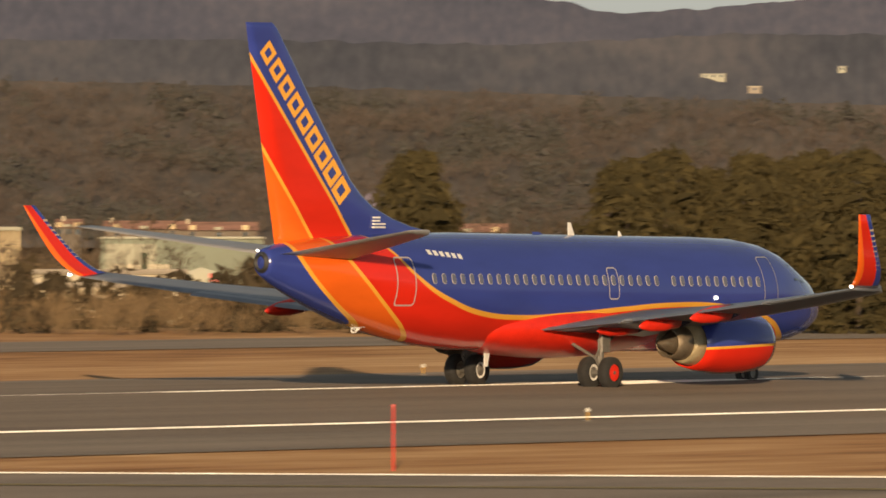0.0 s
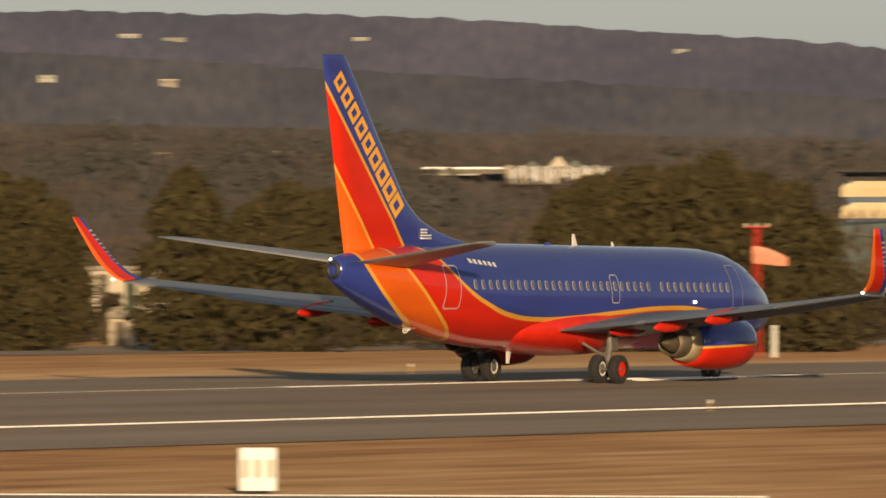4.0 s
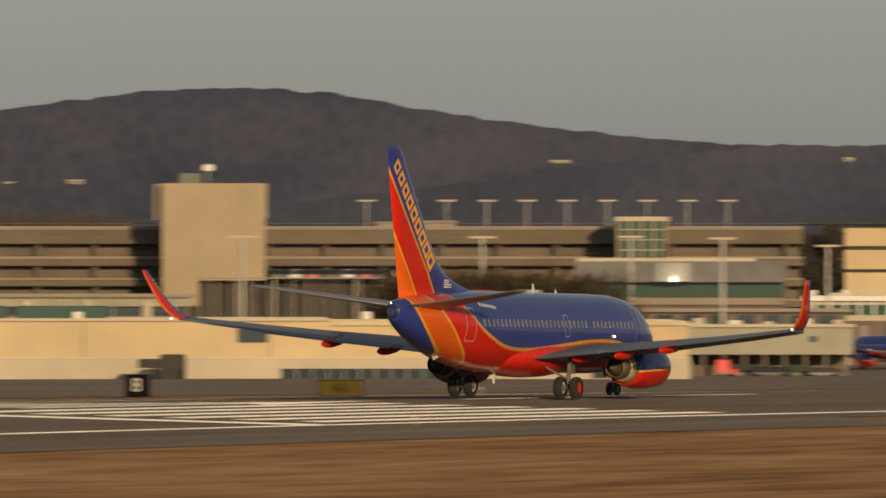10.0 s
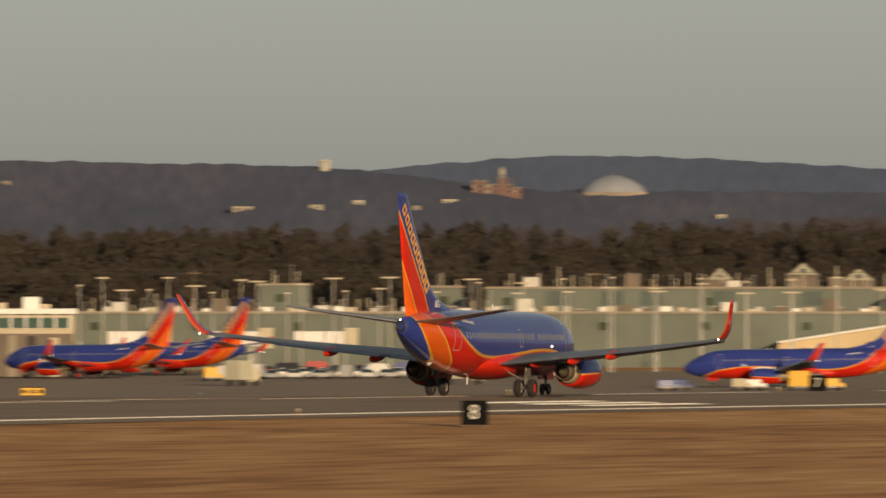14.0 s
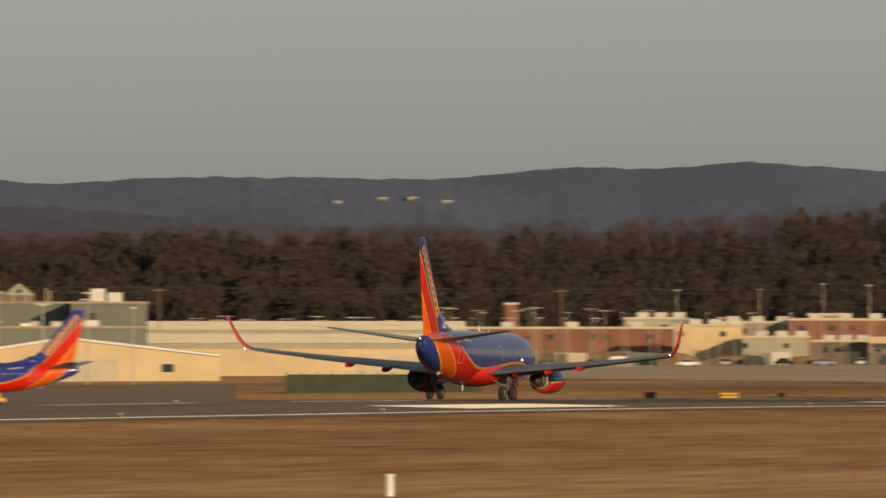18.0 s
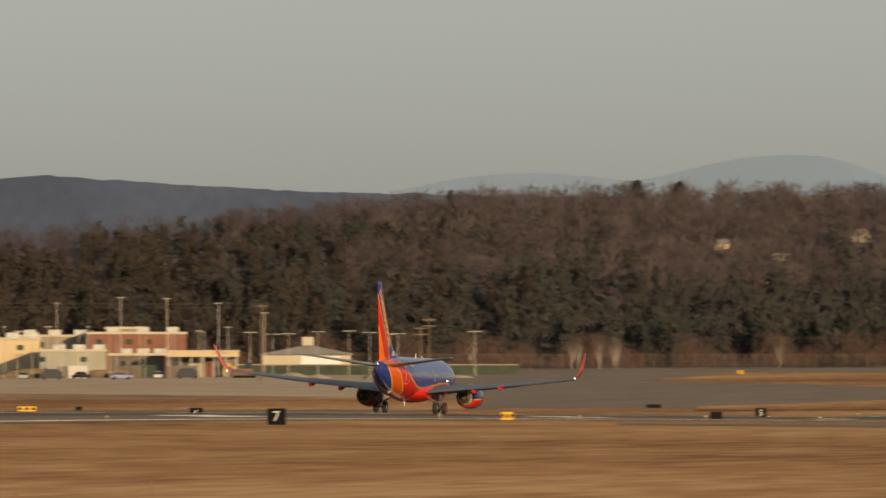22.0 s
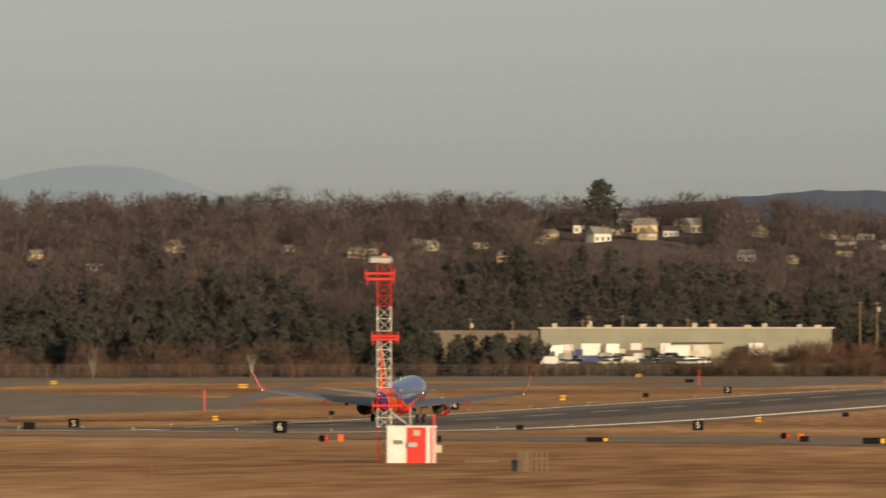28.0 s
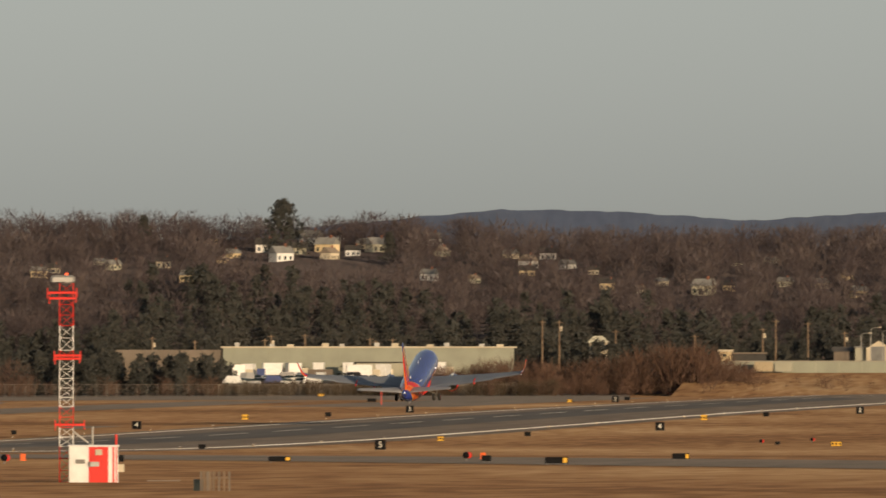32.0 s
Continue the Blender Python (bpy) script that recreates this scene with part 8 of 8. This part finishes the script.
# gabled houses above the cargo buildings
for u, v, w in ((7703, 318, 46), (7850, 309, 52), (7948, 319, 56)):
    p = spot(u, 2300, v + 36)
    wm = w * 2300 / STEP
    s = thing("gabled_house", at(p), "house with a pale triangular gable above the cargo buildings", "house")
    part("wall", box(-wm / 2, wm / 2, 0, 8, -8, 1.0), CONCRETE_DARK, s)
    part("gable", ([(-wm / 2, -0.05, 1.0), (wm / 2, -0.05, 1.0), (0, -0.05, 3.2)], [(0, 1, 2)]), GREY_CREAM, s, "pale gable")
    part("roof", ([(-wm / 2 - 0.4, -0.4, 0.9), (0, -0.4, 3.5), (wm / 2 + 0.4, -0.4, 0.9), (-wm / 2 - 0.4, 8, 0.9), (0, 8, 3.5), (wm / 2 + 0.4, 8, 0.9)], [(0, 1, 4, 3), (1, 2, 5, 4)]), ROOF_GREY, s)
    part("window", box(-0.4, 0.4, -0.1, 0.0, 1.3, 2.1), GLASS_DARK, s)
# sheds between the scrub and the terminal
b = Front("green_hangar", 2985, 3740, 352, None, 1000, 25, "grey-green shed with a sloping roof", "hangar")
b.block("wall", 2990, 3560, 372, None, HANGAR_TEAL)
x0, x1, x2 = b.x(2985), b.x(3560), b.x(3745)
part("roof", ([(x0, -0.5, b.z(372)), (x1, -0.5, b.z(340)), (x2, -0.5, b.z(368)), (x0, 25, b.z(366)), (x1, 25, b.z(336)), (x2, 25, b.z(362)), (x2, -0.5, b.z(430)), (x0, -0.5, b.z(380)), (x1, -0.5, b.z(430))], [(0, 1, 4, 3), (1, 2, 5, 4), (1, 0, 7, 8), (2, 1, 8, 6)]), HANGAR_TEAL, b.ob, "sloping green roof")
b = Front("white_shed", 3100, 3330, 436, None, 880, 10, "pale shed with a dark door among scrub", "shed")
b.block("wall", 3100, 3330, 447, None, CONCRETE)
b.block("roof", 3094, 3336, 441, 448, ROOF_GREY, -0.5)
b.block("door", 3195, 3225, 452, None, GREEN_DARK, -0.1, 0.1, "dark door")
b.block("tall_part", 3102, 3150, 428, 447, GREY_CREAM, 2, 8)
for u0, u1, v0, d in ((885, 1040, 446, 900), (20, 300, 502, 760), (60, 330, 478, 820), (2620, 2760, 436, 900), (1700, 1895, 441, 900), (1735, 1888, 525, 690)):
    b = Front("long_shed", u0, u1, v0, None, d, 8, "low pale shed behind scrub", "shed")
    b.block("wall", u0, u1, v0 + 6, None, PALE)
    b.block("roof", u0 - 4, u1 + 4, v0, v0 + 7, CONCRETE, -0.4)
    for k in range(4):
        u = u0 + (u1 - u0) * (k + 0.5) / 4
        b.block("door", u - 9, u + 9, v0 + 14, None, GREEN_DARK if k % 2 else CONCRETE_DARK, -0.08, 0.05, "", 0.02)


# ---- vehicles ----
def car(m, paint, label, van=False):
    s = thing("van" if van else "car", m, label, "van" if van else "car", "parked vehicles")
    h = 2.1 if van else 1.0
    side = [(-2.2, 0.35), (-2.25, 0.8), (-1.4, h), (1.3, h), (2.1, 0.85), (2.25, 0.7), (2.25, 0.35)]
    if not van:
        side = [(-2.2, 0.35), (-2.2, 0.85), (-1.3, 0.92), (1.3, 0.92), (2.15, 0.78), (2.25, 0.35)]
        top = [[(x, y, z) for x, z in ((-1.35, 0.9), (-0.75, 1.42), (0.5, 1.42), (1.2, 0.9))] for y in (-0.72, 0.72)]
        part("cabin", loft(top), GLASS_DARK, s, "dark glazed cabin")
        part("roof", soft_box(-0.75, 0.5, -0.7, 0.7, 1.4, 1.47, 0.02), paint, s)
    part("body", loft([[(x, y, z) for x, z in side] for y in (-0.85, 0.85)]), paint, s)
    for x in (-1.4, 1.4):
        for y in (-0.8, 0.8):
            part("wheel", lathe([(-0.1, 0.0), (-0.1, 0.32), (0.1, 0.32), (0.1, 0.0)], n=12), RUBBER, s).matrix_basis = pose(x, y, 0.32)
    if van:
        part("windscreen", box(1.5, 2.05, -0.7, 0.7, 1.1, 1.6), GLASS_DARK, s)
    return s


CAR_PAINTS = [worn("car_" + n, c, 0.3, 0.1, 0.05, 2) for n, c in (("white", (0.75, 0.74, 0.7)), ("silver", (0.45, 0.45, 0.44)), ("blue", (0.06, 0.08, 0.2)), ("dark", (0.03, 0.03, 0.035)), ("red", (0.35, 0.04, 0.03)))]
CAR_WORDS = ("white", "silver", "blue", "black", "red")
kinds = {}


def park(p, k, van, turn):
    m = at(p, facing(p) + turn)
    key = (k, van)
    if key in kinds:
        return copy_thing(kinds[key], m)
    kinds[key] = car(m, CAR_PAINTS[k], "parked %s %s on the tarmac" % (CAR_WORDS[k], "van" if van else "car"), van)
    return kinds[key]


for k in range(62):
    u = 6830 + k * 10.4 + 5 * math.sin(k * 5.1)
    park(spot(u, 1880 + 30 * (k % 4)), (1, 0, 3, 3, 1, 0, 2, 4)[k % 8], k % 5 == 0, (0, 25, 80)[k % 3])
for deck, shades in ((371, (3, 3, 2, 1, 3, 4)),):
    for k in range(16):
        p = spot(5040 + k * 15.5, 1513)
        p.z = garage.base + garage.z(deck) + 0.02
        park(p, shades[k % 6], False, 90 if k % 2 else 75)


for k in range(10):
    p = spot(5290 + k * 31 + 8 * math.sin(k * 2.3), 1219)
    p.z = roadway.base + roadway.z(424) + 0.02
    park(p, (3, 0, 1, 3, 4)[k % 5], k % 3 == 1, 90 if k % 4 else 84)


def in_yard(u, d):
    return spot(u, d) + Vector((0, 0, 2.3 + 1.7 * (d - 2788) / 58))


for k in range(24):
    u = 11348 + k * 11.4 + 4 * math.sin(k * 3.3)
    park(in_yard(u, 2791 + 2.5 * (k % 3)), (0, 3, 0, 1, 3, 0, 2)[k % 7], k % 6 == 0, (0, 70, 20)[k % 3])
for k in range(20):
    u = 11352 + k * 12.6 + 5 * math.sin(k * 2.1)
    park(in_yard(u, 2814 + 3 * (k % 2)), (3, 0, 1, 3, 2, 0, 3)[k % 7], k % 5 == 2, (80, 10, 60)[k % 3])


def truck(p, turn, ln=7.0, label="white box truck parked before the warehouse", paint=WHITE_PAINT):
    s = thing("box_truck", at(p, facing(p) + turn), label, "truck", "parked vehicles")
    part("box", soft_box(-ln / 2, ln / 2 - 1.8, -1.2, 1.2, 0.9, 3.6, 0.06), paint, s)
    part("cab", soft_box(ln / 2 - 1.7, ln / 2, -1.1, 1.1, 0.6, 2.5, 0.15), PALE, s)
    part("windscreen", box(ln / 2 - 0.3, ln / 2 + 0.02, -0.9, 0.9, 1.5, 2.2), GLASS_DARK, s)
    for x in (-ln / 2 + 1, ln / 2 - 1):
        for y in (-1.0, 1.0):
            part("wheel", lathe([(-0.14, 0), (-0.14, 0.48), (0.14, 0.48), (0.14, 0)], n=12), RUBBER, s).matrix_basis = pose(x, y, 0.48)
    return s


for u, t, ln, d in ((11377, 78, 6.0, 2830), (11425, 5, 6.4, 2836), (11500, 86, 6.2, 2838), (11552, 88, 6.0, 2838), (11578, 4, 7.6, 2822), (11461, 20, 5.0, 2834), (11616, 70, 5.6, 2826), (11718, 2, 5.2, 2840), (11362, 12, 5.0, 2824)):
    truck(in_yard(u, d), t, ln)
for u, t in ((6300, 80), (6858, 60), (7250, 0)):
    truck(spot(u, 1760 if u < 7500 else 1820), t, 6.0, "dull white ground service truck on the apron", GREY_CREAM)
b = Front("excavator", 9560, 9620, 470, None, 2420, 3, "brown and yellow excavator behind the green screen", "excavator")
b.block("body", 9575, 9605, 452, 464, BRICK, 0, 2.4)
b.block("cab", 9590, 9603, 443, 453, GLASS_DARK, 0.4, 1.8, "dark cab")
b.block("tracks", 9570, 9610, 464, None, BLACK_PAINT, 0, 2.4)
part("boom", tube((b.x(9578), 1.2, b.z(456)), (b.x(9560), 1.2, b.z(442)), 0.25, 0.18), YELLOW, b.ob)
part("stick", tube((b.x(9560), 1.2, b.z(442)), (b.x(9552), 1.2, b.z(462)), 0.18, 0.12), YELLOW, b.ob)



def service_cart(p, turn, w, h, paint, words):
    s = thing("service_cart", at(p, facing(p) + turn), "%s ground service cart on the apron" % words, "cart", "service carts")
    part("bed", soft_box(-w / 2, w / 2, -0.8, 0.8, 0.4, 0.62, 0.03), GEAR_GREY, s)
    part("load", soft_box(-w / 2 + 0.1, w / 2 - 0.35, -0.75, 0.75, 0.62, h, 0.08), paint, s)
    part("hood", soft_box(w / 2 - 0.3, w / 2 + 0.35, -0.7, 0.7, 0.45, 1.0, 0.08), paint, s)
    part("tow_bar", tube((w / 2 + 0.3, 0, 0.5), (w / 2 + 1.1, 0, 0.45), 0.05), GEAR_GREY, s)
    for x in (-w / 2 + 0.4, w / 2 - 0.4):
        for y in (-0.7, 0.7):
            part("wheel", lathe([(-0.1, 0), (-0.1, 0.3), (0.1, 0.3), (0.1, 0)], n=12), RUBBER, s).matrix_basis = pose(x, y, 0.3)
    return s


for u, d, t, w, h, mt, words in ((7609, 1600, 5, 2.6, 1.5, CAR_PAINTS[2], "dark blue"), (7634, 1605, 0, 2.4, 1.5, CAR_PAINTS[2], "dark blue"), (7738, 1600, 0, 2.2, 1.6, PALE, "pale"), (7763, 1602, 8, 2.4, 1.5, WHITE_PAINT, "white"), (7845, 1598, 0, 3.2, 2.6, YELLOW, "yellow"), (7873, 1606, 80, 2.2, 2.2, CONCRETE_DARK, "brown"), (7900, 1600, 10, 2.6, 1.6, YELLOW, "yellow"),
                          (6803, 1850, 10, 2.6, 2.1, YELLOW, "yellow"), (5845, 1226, 0, 1.8, 1.9, RED_PAINT, "red"), (5880, 1228, 6, 3.4, 1.4, ROOF_DARK, "black"), (5925, 1224, -8, 3.6, 1.2, CAR_PAINTS[3], "black"), (5975, 1230, 12, 2.8, 1.3, GREEN_DARK, "dark green"), (6020, 1226, 0, 3.0, 1.1, ROOF_DARK, "black"), (6195, 1700, 20, 2.4, 1.7, WHITE_PAINT, "white"), (6390, 1720, 0, 2.6, 1.6, PALE, "pale")):
    service_cart(spot(u, d), t, w, h, mt, words)

# yard clutter before the hangars: parked cars and stacked containers
for k in range(13):
    u = 8770 + k * 60 + 9 * math.sin(k * 4.7)
    park(spot(u, 2400 + 14 * math.sin(k * 2.9)), (1, 3, 3, 2, 0, 3, 1)[k % 7], k % 4 == 0, (0, 60, 15, 88)[k % 4])
for k, (u, w, h, mt, words) in enumerate(((8925, 6.1, 2.6, PALE, "pale"), (9045, 6.1, 2.6, GREEN_PANEL, "grey-green"), (9098, 4.0, 2.3, BRICK, "rust red"), (9285, 6.1, 2.6, STEEL, "grey"), (9410, 5.0, 2.6, GREEN_DARK, "dark green"), (9478, 6.1, 2.4, CONCRETE_DARK, "brown"))):
    p = spot(u, 2436)
    s = thing("storage_container", at(p, facing(p) + 8 * math.sin(k)), "%s storage container on the gravel yard" % words, "container", "storage containers")
    part("shell", soft_box(-w / 2, w / 2, 0, 2.4, -0.05, h, 0.04), mt, s)
    for q in range(2):
        part("door", soft_box(-w / 2 + 0.2 + q * 1.1, -w / 2 + 1.2 + q * 1.1, -0.06, 0.0, 0.1, h - 0.15, 0.02), CONCRETE_DARK, s)
    for q in range(6):
        part("rib", box(w / 2 - 0.4 - q * 0.55, w / 2 - 0.3 - q * 0.55, -0.04, 0.0, 0.1, h - 0.1), mt, s)

for u, w, h, mt, words in ((11502, 5.7, 2.4, CONCRETE_DARK, "mauve-brown"), (11397, 1.9, 2.6, CAR_PAINTS[2], "blue"), (11545, 3.6, 1.5, ROOF_DARK, "black"), (11450, 2.6, 1.6, WHITE_PAINT, "white")):
    p = in_yard(u, 2826)
    s = thing("storage_container", at(p, facing(p)), "%s container among the trucks of the yard" % words, "container", "storage containers")
    part("shell", soft_box(-w / 2, w / 2, 0, 2.4, 0.0, h, 0.05), mt, s)
    for q in range(5):
        part("rib", box(-w / 2 + (q + 0.5) * w / 5 - 0.05, -w / 2 + (q + 0.5) * w / 5 + 0.05, -0.04, 0.0, 0.1, h - 0.1), mt, s)

# parked aircraft of the same fleet at the gates
for u, d, turn in ((6288, 1840, 37), (6735, 1900, 54), (6865, 1950, 50), (8055, 1665, 80)):
    a = (AHEAD - u) / STEP
    head = math.degrees(a) + turn
    tail = spot(u, d)
    x, y = tail.x - 15.5 * math.sin(radians(head)), tail.y + 15.5 * math.cos(radians(head))
    o = copy_thing(airliner, pose(x, y, ground_z(x, y), 0, 0, head))
    o.name = "parked_airliner"
    tagged(o, "blue, red and orange airliner parked at the gates", "aircraft", "parked aircraft")


def motions():
    """The take-off roll: seconds, metres along the runway, height above it, nose-up and right-bank degrees."""
    along = [348.4, 359.95, 373.05, 388.7, 406.6, 427.2, 450.05, 475.2, 502.85, 533.25, 566.1, 601.5, 639.3, 679.25, 721.7, 766.5, 813.9, 863.7, 916.0, 970.7, 1027.3, 1086.0, 1147.0, 1209.4, 1274.3, 1341.2, 1409.6, 1478.9, 1549.2, 1623.2, 1700.8, 1784.3, 1872.6]
    nose_t, nose = [0, 26.3, 27, 27.5, 28, 28.5, 29, 30, 31, 32], [0, 0, 0.9, 2.4, 4.3, 5.8, 6.9, 8.5, 11.2, 13.2]
    lift_t, lift = [0, 29.5, 30, 31, 32], [0, 0, 0.14, 1.0, 3.38]
    bank_t, bank = [0, 2, 6, 10, 13, 15, 19, 23, 27, 30, 31, 32], [0.47, 0.56, 0.82, 0.85, 0.65, 0.5, 0.9, 1.35, 0.95, 0.45, -0.26, -0.86]
    times = [*range(28), 27.5, 28, 28.5, 29, 30, 31, 32]
    times.sort()
    swing_t = [0, 1, 2, 4, 6, 8, 10, 13, 15, 17, 19, 23, 27, 31, 32]
    swing = [-1.15, -0.73, -0.31, 0.25, 0.66, 0.6, 0.5, 0.64, 0.4, 0.5, 0.7, 0.5, 0.3, 0.18, 0.42]
    rows = []
    for t in times:
        y = float(np.interp(t, range(33), along))
        rows.append((t, pose(RUNWAY_X + 0.13, y, ground_z(RUNWAY_X, y) + float(np.interp(t, [0, 2, 6, 10, 13, 19, 23, 27], [-0.07, -0.02, 0.02, 0.07, 0.02, 0.05, 0.1, 0.04])) + float(np.interp(t, lift_t, lift)), float(np.interp(t, nose_t, nose)), float(np.interp(t, bank_t, bank)), float(np.interp(t, swing_t, swing)))))
    walk(airliner, rows)
    # the wings bend up under load as the nose rises, and the legs stretch
    bend_t, bend = [0, 26, 27, 28, 29, 30, 31, 32], [0, 0, 0.5, 1.7, 3.3, 3.8, 4.0, 4.5]
    for ob in airliner.children:
        side = 1 if sum(c[0] for c in ob.bound_box) > 0 else -1
        if ob.name.startswith("wing"):
            root = Matrix.Translation((side * 1.6, 0, 2.0))
            walk(ob, [(t, root @ Matrix.Rotation(radians(-side * a), 4, "Y") @ root.inverted()) for t, a in zip(bend_t, bend)])
        elif ob.name.startswith("main_gear_leg"):
            walk(ob, [(t, pose(0, 0, z)) for t, z in ((0, 0), (28.5, 0), (30, -0.1), (32, -0.14))])


motions()
